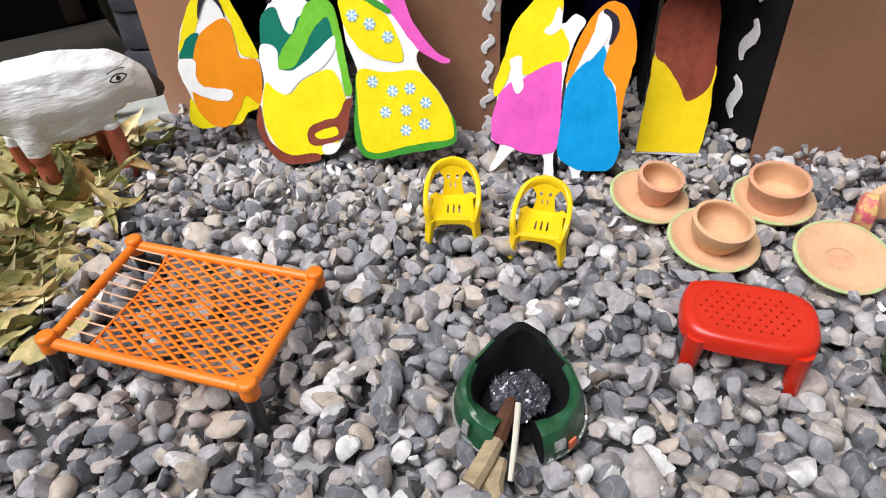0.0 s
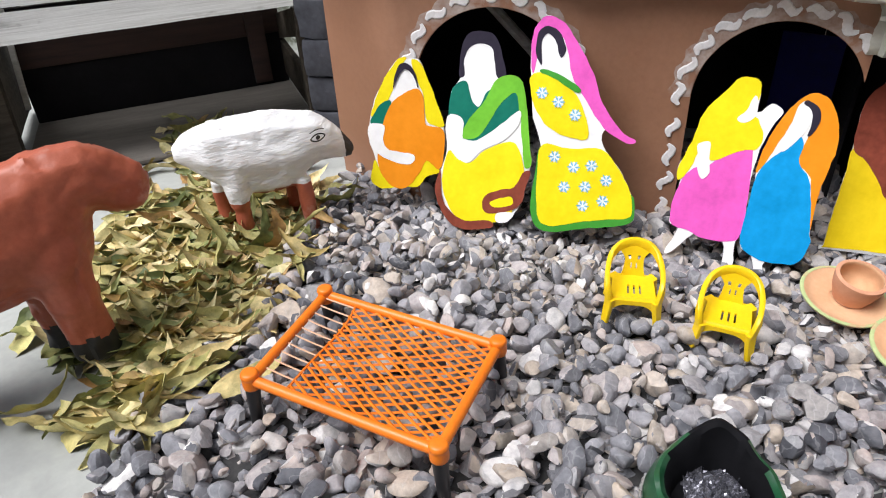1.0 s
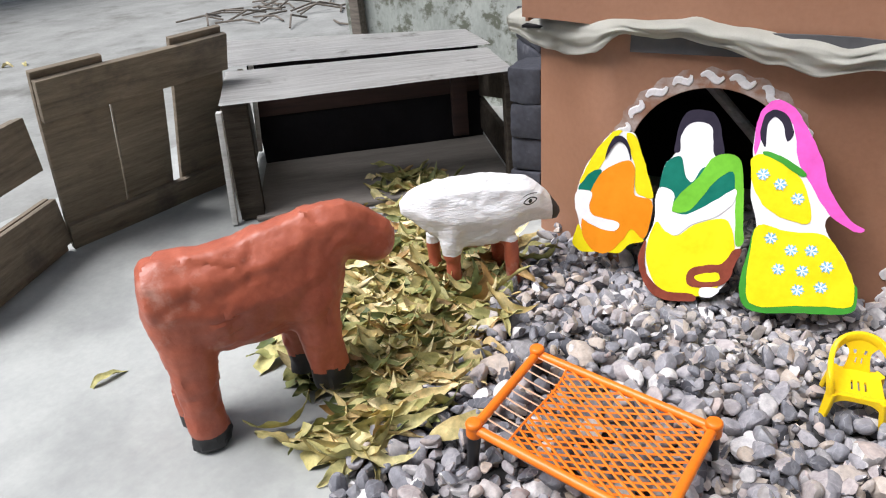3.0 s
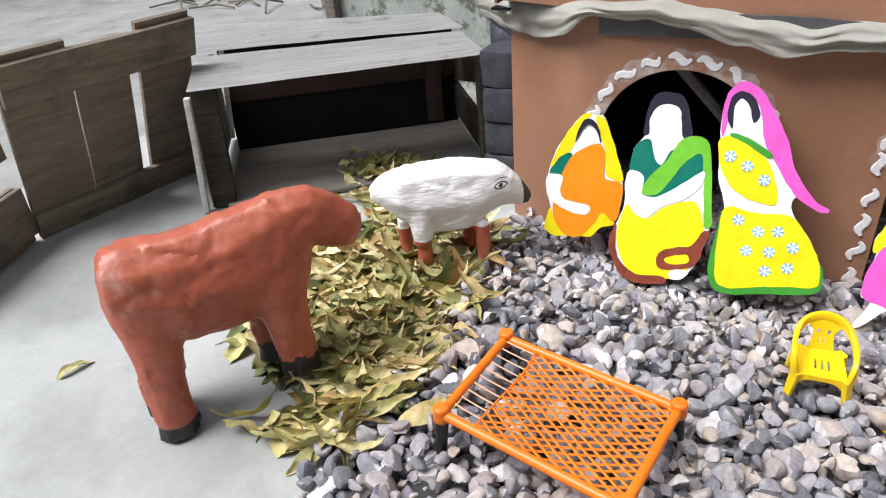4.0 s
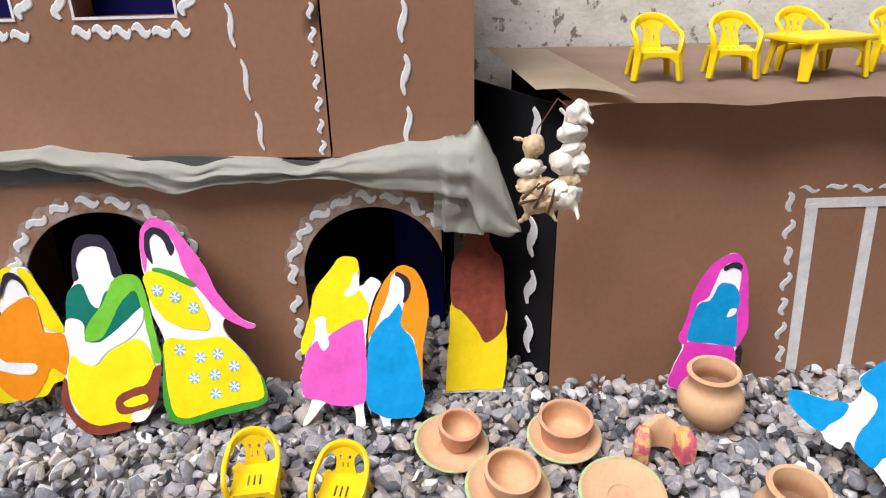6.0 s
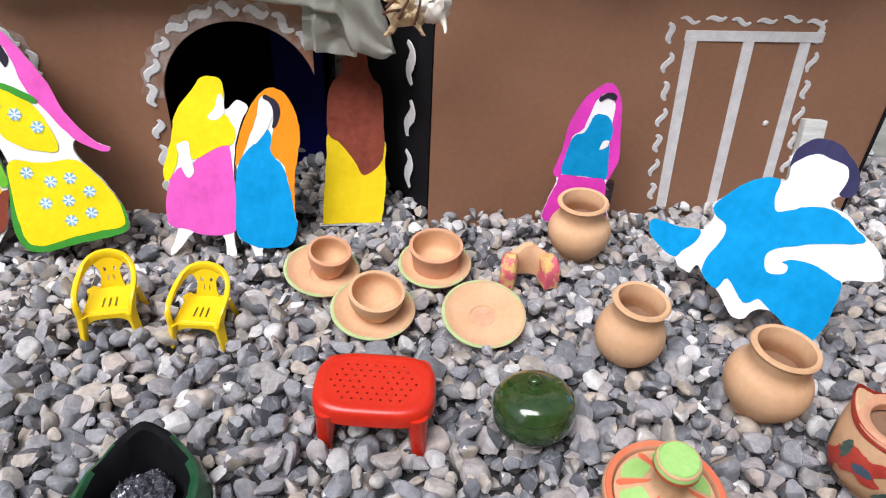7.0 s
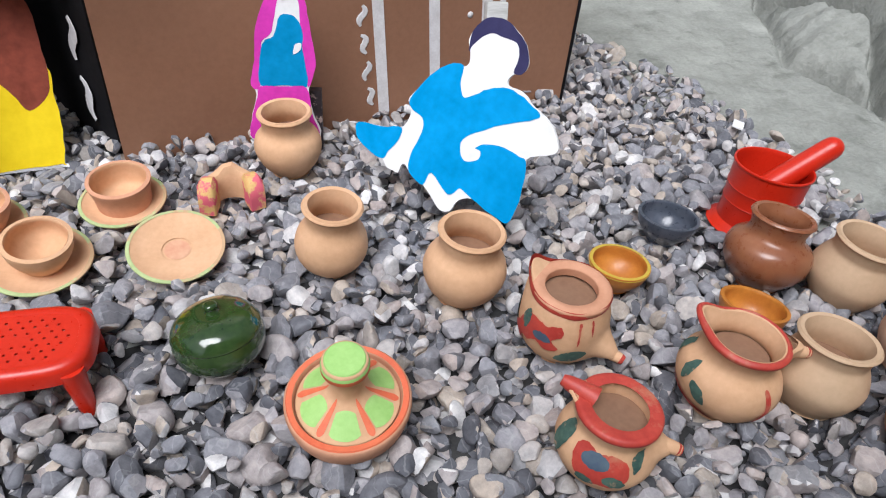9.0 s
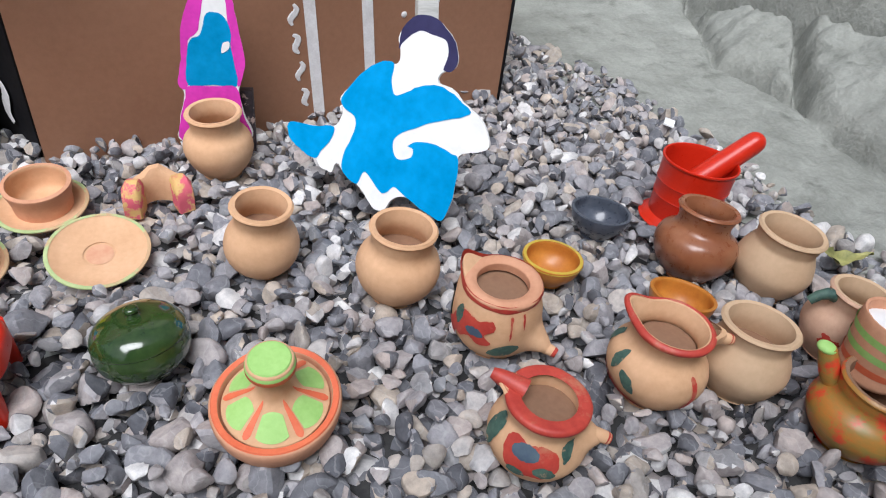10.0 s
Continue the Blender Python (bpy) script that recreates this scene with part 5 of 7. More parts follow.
def jug(label, x, y, tilt, R, H, rim, lug, handle, style, seed, front):
    """A small pitcher: turned body drawn out into a lug at the lip and a hollow handle, with painted flowers.
    lug: angle, reach, rise; handle: angle, height as a share of H, reach, droop."""
    out, inner = pot_profile(R, H, rim, rim * {"flower": 0.99, "wide": 0.90, "tall": 0.84}[style], R * 0.55, lip=0.006, belly=0.40)
    if style == "flower":
        out = curve_profile([(0, 0), (R * 0.60, 0), (R * 0.63, 0.002), (R * 0.90, H * 0.2), (R, H * 0.42), (R * 0.965, H * 0.70), (rim, H - 0.008), (rim, H - 0.004), (rim - 0.003, H), (rim - 0.014, H - 0.001)], 8)
    e = thing("painted_jug", pose(x, y, -0.005, *tilt), label, "jug", "painted jugs")
    lug_ang, lug_reach, lug_rise = lug
    han_ang, han_z, han_reach, han_droop = handle

    def drawn(bm, with_handle=True):
        for v in bm.verts:
            r = math.hypot(v.co.x, v.co.y)
            if r < 1e-4:
                continue
            deg = math.degrees(math.atan2(v.co.y, v.co.x))
            t = max(0.0, (v.co.z - H * 0.45) / (H * 0.55))
            dl = (deg - lug_ang + 180) % 360 - 180
            pull = math.exp(-(dl / (15.0 if style == "wide" else 22.0)) ** 2) * t ** 1.6
            dh = (deg - han_ang + 180) % 360 - 180
            g = math.exp(-(dh / 15.0) ** 2 - ((v.co.z - han_z * H) / 0.0155) ** 2) ** 1.1 if with_handle else 0.0
            if style != "tall":
                pull *= min(1.0, max(0.0, (r - rim + 0.012) / 0.010))
            k = (r + pull * lug_reach + g * han_reach) / r
            v.co.x, v.co.y = v.co.x * k, v.co.y * k
            v.co.z += pull * lug_rise - g * han_droop
        return bm

    part("body", drawn(wobble(lathe(out, 104), 0.001, 16, seed)), CLAY, e)
    part("inside", drawn(wobble(lathe([(rim - 0.004, H)] + inner, 104), 0.0006, 16, seed), False), CLAY, e)
    zf = H * {"flower": 0.84, "wide": 0.80, "tall": 0.74}[style]
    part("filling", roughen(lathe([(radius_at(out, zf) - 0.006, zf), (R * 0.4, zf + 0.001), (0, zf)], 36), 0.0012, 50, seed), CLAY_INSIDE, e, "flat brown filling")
    if style == "flower":
        part("collar", wobble(lathe(curve_profile([(rim - 0.002, H - 0.012), (rim + 0.001, H - 0.004), (rim + 0.001, H + 0.001), (rim - 0.006, H + 0.004), (rim - 0.0145, H + 0.001), (rim - 0.0155, H - 0.003), (rim - 0.0145, H - 0.012)], 4), 104), 0.0008, 16, seed), CLAY_PINK, e, "broad flat clay collar")
        part("painted_line", drawn(wobble(lathe([(rim + 0.0012, H - 0.008), (rim + 0.0020, H - 0.002), (rim + 0.0004, H + 0.0024)], 104), 0.0012, 26, seed), False), RED_PAINT, e, "red painted outline")
    else:
        ring = lathe(curve_profile([(rim * 0.985, H * 0.93), (rim + 0.0008, H - 0.006), (rim + 0.0012, H - 0.002), (rim - 0.003, H + 0.0012), (rim - (0.015 if style == "wide" else 0.006), H + 0.0002)], 4), 104)
        part("painted_rim", drawn(wobble(ring, 0.001, 22, seed), False) if style == "tall" else wobble(ring, 0.001, 22, seed), RED_PAINT, e, "red painted lip")
    ha = radians(han_ang)
    d = Vector((math.cos(ha), math.sin(ha), 0))
    z0 = han_z * H
    r0 = radius_at(out, z0) + han_reach
    part("handle_end", roughen(tube(bmesh.new(), [d * (r0 - 0.012) + Vector((0, 0, z0 - han_droop)), d * (r0 + 0.001) + Vector((0, 0, z0 - han_droop - 0.001)), d * (r0 + 0.006) + Vector((0, 0, z0 - han_droop - 0.002))], [0.0085, 0.0072, 0.0066], 16), 0.0006, 40), CLAY, e, "stubby hollow handle end")
    part("handle_tip", tube(bmesh.new(), [d * (r0 + 0.003) + Vector((0, 0, z0 - han_droop - 0.0012)), d * (r0 + 0.0075) + Vector((0, 0, z0 - han_droop - 0.0022))], [0.0074, 0.0060], 16), RED_PAINT, e, "red painted tip")
    if style == "wide":
        la = radians(lug_ang)
        d = Vector((math.cos(la), math.sin(la), 0))
        part("lug_tip", roughen(tube(bmesh.new(), [d * (rim + lug_reach - 0.034) + Vector((0, 0, H + lug_rise - 0.010)), d * (rim + lug_reach - 0.018) + Vector((0, 0, H + lug_rise - 0.006)), d * (rim + lug_reach - 0.004) + Vector((0, 0, H + lug_rise - 0.004)), d * (rim + lug_reach + 0.004) + Vector((0, 0, H + lug_rise - 0.003))], [0.013, 0.0105, 0.0085, 0.006], 14), 0.0008, 40), RED_PAINT, e, "red painted lug")
    for da, dz, shape, size, turn, mat, lab in {
        "flower": [(-29, 0.60, FLOWER, 1.35, 10, RED_PAINT, "red painted flower"), (16, 0.38, LEAF, 1.25, 8, TEAL_PAINT, "dark teal painted leaf"), (-60, 0.42, FLOWER, 0.9, 60, RED_PAINT, "red painted flower"), (-52, 0.66, LEAF, 0.9, 80, TEAL_PAINT, "dark teal painted leaf"), (-24, 0.58, SPOT, 1.3, -8, BLUE_SPOT, "dull blue painted spot"), (-95, 0.45, LEAF, 1.2, 85, TEAL_PAINT, "dark teal painted leaf"),
                   (22, 0.72, [(0.0015, 0.016), (0.002, 0.0), (0.0, -0.017), (-0.0015, 0.0), (-0.0018, 0.014)], 1.0, 0, RED_PAINT, "red painted drip"), (40, 0.78, [(0.0015, 0.010), (0.0, -0.011), (-0.0015, 0.009)], 1.0, 0, RED_PAINT, "red painted drip")],
        "wide": [(-2, 0.57, BLOOM, 1.25, -6, RED_PAINT, "red painted flower"), (-8, 0.64, SPOT, 1.6, -5, BLUE_SPOT, "dull blue painted spot"), (18, 0.48, SPOT, 1.3, -15, TEAL_PAINT, "dark teal painted spot"), (-12, 0.40, SPOT, 1.1, 0, TEAL_PAINT, "dark teal painted spot"), (-60, 0.58, LEAF, 1.35, 85, TEAL_PAINT, "dark teal painted leaf"), (46, 0.70, LEAF, 0.8, 50, TEAL_PAINT, "dark teal painted leaf")],
        "tall": [(-47, 0.56, LEAF, 0.85, 75, TEAL_PAINT, "dark teal painted leaf"), (-22, 0.44, LEAF, 0.95, -50, TEAL_PAINT, "dark teal painted leaf"), (-85, 0.60, LEAF, 0.8, 80, TEAL_PAINT, "dark teal painted leaf"), (-36, 0.26, [(-0.03, 0.008), (0.0, -0.001), (0.028, -0.008), (0.026, -0.014), (-0.004, -0.009), (-0.032, -0.001)], 1.15, 0, RED_PAINT, "red painted band"), (52, 0.46, [(0.002, 0.018), (0.006, 0.0), (0.0, -0.018), (-0.004, -0.014), (0.001, 0.0), (-0.003, 0.016)], 1.2, -8, RED_PAINT, "red painted stroke")]}[style]:
        b = patch(out, front + da, H * dz, scaled(shape, size, turn), 0.0016 + 0.0004 * (shape is SPOT))
        part("painted_mark", drawn(b), mat, e, lab)
    return e


jug("tan clay jug painted with red flowers and green leaves", 1.134, 0.585, (1, 0, 0), 0.057, 0.102, 0.0485, (122, 0.010, 0.016), (-56, 0.36, 0.024, 0.010), "flower", 1, -129)
jug("tan clay jug with a wide red rim and painted flowers", 1.080, 0.412, (0, 3, 0), 0.0555, 0.098, 0.0455, (130, 0.015, 0.006), (-40, 0.66, 0.020, 0.002), "wide", 2, -137)
jug("tan clay jug with a pinched red lip and teal leaves", 1.272, 0.434, (0, 2, 0), 0.0610, 0.114, 0.048, (120, 0.016, 0.008), (-30, 0.88, 0.024, -0.002), "tall", 3, -147)

# painted pot and striped cup at the edge of the display
e = thing("painted_pot", pose(1.451, 0.274, -0.004, 0, 4, 0), "orange and olive painted clay pot with a small looped handle", "pot")
BRUSHED = surface("orange_olive_brushwork", (0.50, 0.17, 0.025), (0.24, 0.19, 0.045), 17, 90, 0.40, 0.2, 0.001, stretch=(1, 1, 2.6), spots=((0.62, 0.06, 0.022), 24, 0.50, 0.58))
out, inner = pot_profile(0.062, 0.098, 0.048, 0.044, 0.034)
part("body", wobble(lathe(out, 48), seed=8), BRUSHED, e)
part("inside", wobble(lathe([(0.0452, 0.098)] + inner, 48), seed=8), CLAY_INSIDE, e)
b = bmesh.new()
tube(b, [(-0.018, 0.036, 0.062), (-0.024, 0.047, 0.077), (-0.028, 0.055, 0.092), (-0.0315, 0.062, 0.106)], [0.012, 0.012, 0.0115, 0.010], 14)
part("handle", roughen(b, 0.001, 40), BRUSHED, e)
b = bmesh.new()
bmesh.ops.create_icosphere(b, subdivisions=3, radius=0.0105)
bmesh.ops.scale(b, vec=(1.1, 1.1, 0.55), verts=b.verts)
bmesh.ops.translate(b, vec=(-0.0318, 0.0628, 0.1065), verts=b.verts)
part("handle_tip", b, GREEN_PAINT, e, "light green painted tip")
e = thing("striped_cup", pose(1.498, 0.309, 0.058, 0, 6, 0), "clay cup with green and pink stripes holding white powder", "cup")
part("body", lathe(curve_profile([(0, 0), (0.036, 0), (0.039, 0.02), (0.044, 0.055), (0.0455, 0.082), (0.042, 0.083), (0.041, 0.080), (0.038, 0.06)], 4), 40), CLAY_PINK, e)
for z0, m, lab in ((0.018, ORANGE_PAINT, "pink stripe"), (0.038, GREEN_PAINT, "light green stripe"), (0.058, GREEN_PAINT, "light green stripe")):
    part("stripe", lathe([(0.0392 + (z0 - 0.018) * 0.13, z0), (0.0402 + (z0 - 0.008) * 0.13, z0 + 0.010)], 40), m, e, lab)
part("powder", roughen(lathe([(0.040, 0.070), (0.02, 0.075), (0, 0.078)], 30), 0.001, 80), PAINTS["white"], e, "white powder")
e = thing("painted_jug", pose(1.563, 0.385, -0.004, 0, 4, 0), "tan clay jug with faded pink and teal paint", "jug", "painted jugs")
FADED = surface("faded_pink_tan_clay", (0.52, 0.31, 0.21), (0.66, 0.43, 0.30), 22, 130, 0.75, 0.15, 0.001, spots=((0.55, 0.20, 0.17), 24, 0.58, 0.68))
out, inner = pot_profile(0.053, 0.106, 0.042, 0.037, 0.031)
part("body", wobble(lathe(out, 44), seed=12), FADED, e)
part("inside", wobble(lathe([(0.0388, 0.106)] + inner, 44), seed=12), CLAY_PALE, e)
b = bmesh.new()
tube(b, [(-0.030, 0.016, 0.094), (-0.042, 0.022, 0.097), (-0.051, 0.027, 0.092), (-0.059, 0.031, 0.082)], [0.009, 0.008, 0.007, 0.006], 12)
part("handle", b, TEAL_PAINT, e, "faded teal handle")
part("painted_mark", patch(out, -165, 0.045, scaled(FLOWER, 0.6), 0.0012), RED_PAINT, e, "faded red mark")

# toy hearth of two clay blocks and a bridge
e = thing("toy_hearth", pose(0.795, 1.020, 0.006, 0, 0, -6) @ Matrix.Scale(0.92, 4), "small U-shaped clay toy hearth with pink and yellow paint", "toy hearth")
STREAKED = surface("streaked_pink_yellow_paint", (0.62, 0.34, 0.12), (0.76, 0.55, 0.20), 30, 160, 0.7, 0.15, 0.001, spots=((0.68, 0.12, 0.17), 38, 0.47, 0.54))


def curved_wall(path, half, low, high):
    """A rounded clay wall standing along a path; half thickness and top height for each point."""
    b = bmesh.new()
    rows = []
    for i, p in enumerate(path):
        d = (Vector(path[min(i + 1, len(path) - 1)]) - Vector(path[max(i - 1, 0)])).normalized()
        n = Vector((-d.y, d.x))
        t, h = half[i], high[i]
        rows.append([b.verts.new((p[0] + n.x * t * a, p[1] + n.y * t * a, low + (h - low) * c)) for a, c in ((-0.95, 0), (-1, 0.5), (-0.95, 0.86), (-0.6, 1), (0.6, 1), (0.95, 0.86), (1, 0.5), (0.95, 0))])
    for p, q in zip(rows, rows[1:]):
        for j in range(8):
            b.faces.new((p[j], q[j], q[(j + 1) % 8], p[(j + 1) % 8]))
    for r in (rows[0][::-1], rows[-1]):
        b.faces.new(r)
    bmesh.ops.recalc_face_normals(b, faces=b.faces)
    return b


for sx in (-1, 1):
    run = [(sx * (0.042 - 0.010 * t), -0.030 + 0.040 * t) for t in (0.0, 0.12, 0.35, 0.6, 0.8, 1.0)]
    part("block", roughen(curved_wall(run, (0.0125, 0.0145, 0.015, 0.015, 0.0145, 0.013), -0.006, (0.030, 0.040, 0.050, 0.052, 0.050, 0.046)), 0.0012, 50, sx * 3), STREAKED, e, "end block with pink and yellow paint")
run = [(-0.030, 0.010), (-0.020, 0.019), (-0.007, 0.023), (0.007, 0.023), (0.020, 0.019), (0.030, 0.010)]
part("bridge", roughen(curved_wall(run, (0.011,) * 6, -0.004, (0.044, 0.045, 0.056, 0.058, 0.047, 0.044)), 0.0015, 45, 5), CLAY, e)

# red mortar with pestle
e = thing("mortar", pose(1.590, 0.707, -0.004, -2, 3, 0) @ Matrix.Scale(0.93, 4), "shiny red plastic mortar with a flared foot", "mortar")
part("body", lathe(curve_profile([(0.0608, 0.012), (0.061, 0.014), (0.0615, 0.050), (0.063, 0.052), (0.0622, 0.054), (0.0632, 0.078), (0.0647, 0.080), (0.0638, 0.082), (0.0650, 0.112)], 2), 56), RED_PLASTIC, e)
part("inside", lathe(curve_profile([(0.0630, 0.118), (0.060, 0.03), (0.05, 0.012), (0, 0.010)], 3), 56), RED_PLASTIC, e)
part("foot", lathe(curve_profile([(0, 0.0), (0.070, 0.0), (0.0715, 0.004), (0.066, 0.010), (0.0607, 0.0145)], 3), 56), RED_PLASTIC, e, "flared red foot")
part("rim", lathe(curve_profile([(0.0650, 0.112), (0.0655, 0.118), (0.0675, 0.120), (0.0672, 0.123), (0.0640, 0.123), (0.0628, 0.116)], 2), 56), RED_PLASTIC, e)
b = bmesh.new()
axis_a, axis_b = Vector((-0.030, 0.014, 0.040)), Vector((0.098, -0.027, 0.166))
tube(b, [axis_a + (axis_b - axis_a) * t for t in (0.0, 0.3, 0.6, 0.9)] + [axis_b + (axis_b - axis_a).normalized() * (0.0195 * math.sin(radians(a)) - 0.012) for a in (0, 20, 40, 58, 74, 86)], [0.0235, 0.0225, 0.021, 0.020] + [0.0195 * math.cos(radians(a)) for a in (0, 20, 40, 58, 74, 86)], 24)
pestle = finish(b, "pestle", RED_PLASTIC)
pestle.matrix_world = pose(1.590, 0.707, -0.004, -2, 3, 0) @ Matrix.Scale(0.93, 4)
tagged(pestle, "shiny red plastic pestle leaning in the mortar", "pestle")


# ---- plastic toy furniture ----
def pierced(nx, ny, hole, at, thick):
    """A moulded sheet of nx by ny cells with holes through it; at(i, j): place and normal of a cell's corner."""
    bm = bmesh.new()
    top, low = {}, {}

    def corner(i, j):
        if (i, j) not in top:
            p, nrm = at(i, j)
            top[i, j], low[i, j] = bm.verts.new(p + nrm * thick / 2), bm.verts.new(p - nrm * thick / 2)
        return top[i, j], low[i, j]

    kept = {(i, j) for i in range(nx) for j in range(ny) if not hole(i, j)}
    for i, j in sorted(kept):
        ring = [corner(i, j), corner(i + 1, j), corner(i + 1, j + 1), corner(i, j + 1)]
        bm.faces.new([c[0] for c in ring])
        bm.faces.new([c[1] for c in ring][::-1])
        for k, (di, dj) in enumerate(((0, -1), (1, 0), (0, 1), (-1, 0))):
            if (i + di, j + dj) not in kept:
                a, b = ring[k], ring[(k + 1) % 4]
                bm.faces.new((a[1], b[1], b[0], a[0]))
    return bm


def band(bm, path, wide, thick, centre=(0.0, 0.0)):
    """A moulded strap along a path, broad along the wall that it forms and thin outwards from the centre."""
    rings = []
    n = len(path)
    for i, p in enumerate(path):
        p = Vector(p)
        d = (Vector(path[min(i + 1, n - 1)]) - Vector(path[max(i - 1, 0)])).normalized()
        out = Vector((p.x - centre[0], p.y - centre[1], 0))
        out = (out - d * out.dot(d)).normalized()
        side = d.cross(out)
        w, t = wide[i], thick[i]
        rings.append([bm.verts.new(p + side * w * a + out * t * c) for a, c in ((-1, -0.6), (-0.8, -1), (0.8, -1), (1, -0.6), (1, 0.6), (0.8, 1), (-0.8, 1), (-1, 0.6))])
    for a, b in zip(rings, rings[1:]):
        for k in range(8):
            bm.faces.new((a[k], a[(k + 1) % 8], b[(k + 1) % 8], b[k]))
    for ring in (rings[0][::-1], rings[-1]):
        bm.faces.new(ring)
    bmesh.ops.recalc_face_normals(bm, faces=bm.faces)
    return bm


def toy_chair(m, label, group):
    """Monobloc armchair: slotted seat over an arched apron, arm straps that sweep up into a crested back, pierced splat, splayed legs."""
    e = thing("toy_chair", m, label, "toy chair", group)
    SH = 0.040
    cell, nx, ny = 0.0030, 22, 21

    def seat_at(i, j):
        return Vector(((i - nx / 2) * cell * (1.0 - 0.10 * j / ny), (j - ny / 2) * cell - 0.001, SH + 0.002 + (0.0 if j > 1 else -0.004 * (2 - j)))), Vector((0, 0, 1))

    part("seat", pierced(nx, ny, lambda i, j: 5 <= j <= 11 and i in (8, 11, 14), seat_at, 0.004), YELLOW_PLASTIC, e, smooth=False)
    xs = [-0.034 + 0.068 * i / 24 for i in range(25)]
    part("apron", panel_columns(xs, lambda x: SH - 0.005 - 0.020 * (abs(x) / 0.034) ** 3.5, lambda x: SH + 0.003, lambda x, z: -0.0345 - 0.05 * (SH - z), 0.004, 4), YELLOW_PLASTIC, e, "arched front edge under the seat")
    for sx in (-1, 1):
        part("leg", band(bmesh.new(), [(sx * 0.0335, -0.0335, SH + 0.004), (sx * 0.0355, -0.0355, 0.020), (sx * 0.0385, -0.038, -0.008)], (0.0075, 0.0068, 0.0055), (0.0042, 0.0040, 0.0036)), YELLOW_PLASTIC, e)
        part("leg", band(bmesh.new(), [(sx * 0.029, 0.026, SH + 0.004), (sx * 0.032, 0.031, 0.020), (sx * 0.0355, 0.036, -0.008)], (0.0075, 0.0068, 0.0055), (0.0042, 0.0040, 0.0036)), YELLOW_PLASTIC, e)
    half = [(0.0345, -0.0345, SH - 0.002), (0.0370, -0.0325, 0.056), (0.0390, -0.0250, 0.0685), (0.0395, -0.0100, 0.0745), (0.0385, 0.0080, 0.0785), (0.0350, 0.0240, 0.0835), (0.0285, 0.0350, 0.0905), (0.0170, 0.0420, 0.0965), (0.0, 0.0450, 0.0990)]
    wide = [0.0055, 0.0050, 0.0045, 0.0045, 0.0048, 0.0055, 0.0072, 0.0090, 0.0098]
    path = [(-x, y, z) for x, y, z in half] + half[-2::-1]
    w = wide + wide[-2::-1]
    path, w = curve_path(path), [w[i // 4] + (w[min(i // 4 + 1, len(w) - 1)] - w[i // 4]) * (i % 4) / 4 for i in range(4 * (len(w) - 1) + 1)]
    part("arm_frame", band(bmesh.new(), path, w, [0.0036] * len(path)), YELLOW_PLASTIC, e, "arm straps and crested back in one sweep")
    nx, ny = 15, 20

    def splat_at(i, j):
        t = j / ny
        wd = 0.027 + 0.010 * (1 - t) ** 4 + 0.030 * max(0.0, (t - 0.55) / 0.45) ** 1.6
        c = i / nx - 0.5
        return Vector((c * wd, 0.029 + 0.014 * t - 0.16 * (c * wd) ** 2 / 0.03, SH + 0.002 + 0.052 * t)), Vector((0, -1, 0.25)).normalized()

    part("back_splat", pierced(nx, ny, lambda i, j: j in (5, 6, 7, 8) and i in (5, 9) or j in (11, 12, 13) and i in (3, 4, 10, 11), splat_at, 0.0035), YELLOW_PLASTIC, e, "pierced back splat", smooth=False)
    return e


def curve_path(points, steps=4):
    out = []
    n = len(points)
    for i in range(n - 1):
        p0, p1, p2, p3 = points[max(i - 1, 0)], points[i], points[i + 1], points[min(i + 2, n - 1)]
        for k in range(steps):
            t = k / steps
            out.append(tuple(0.5 * (2 * b + (c - a) * t + (2 * a - 5 * b + 4 * c - d) * t * t + (3 * b - a - 3 * c + d) * t ** 3) for a, b, c, d in zip(p0, p1, p2, p3)))
    return out + [tuple(points[-1])]


first = toy_chair(pose(0.142, 0.961, 0.006, 2, 0, 5) @ Matrix.Diagonal((1, 1, 0.90, 1)), "yellow plastic toy armchair standing on gravel", "toy chairs")
copy_thing(first, pose(0.276, 0.936, 0.004, 3, 1, -8) @ Matrix.Diagonal((1, 1, 0.90, 1)))
for x, y, yaw in ((0.828, 1.345, -6), (0.966, 1.346, -13), (1.115, 1.405, -12), (1.268, 1.365, -16)):
    c = copy_thing(first, pose(x, y, 0.567, 0, 0, yaw))
    tagged(c, "yellow plastic toy armchair on the flat cardboard roof", group="toy chairs on the roof")
e = thing("toy_table", pose(1.108, 1.322, 0.560, 0, 0, 14), "yellow plastic toy table on the flat cardboard roof", "toy table")
part("tabletop", box_mesh((0.150, 0.100, 0.010), pose(0, 0, 0.064), 0.004), YELLOW_PLASTIC, e)
for sy in (-1, 1):
    part("apron", panel_columns([-0.062 + 0.124 * i / 16 for i in range(17)], lambda x: 0.050 - 0.016 * (abs(x) / 0.062) ** 4, lambda x: 0.060, lambda x, z: sy * 0.043, 0.004, 3), YELLOW_PLASTIC, e, "arched edge under the top")
for sx in (-1, 1):
    for sy in (-1, 1):
        part("leg", band(bmesh.new(), [(sx * 0.058, sy * 0.040, 0.060), (sx * 0.061, sy * 0.043, 0.030), (sx * 0.065, sy * 0.046, 0.0)], (0.012, 0.0105, 0.0085), (0.0045, 0.0045, 0.004)), YELLOW_PLASTIC, e)

# red stool with pierced top
e = thing("toy_stool", pose(0.522, 0.738, 0.0, 4, 0, -10), "glossy red plastic toy stool with a pierced top", "toy stool")
A, B, TZ = 0.076, 0.050, 0.071


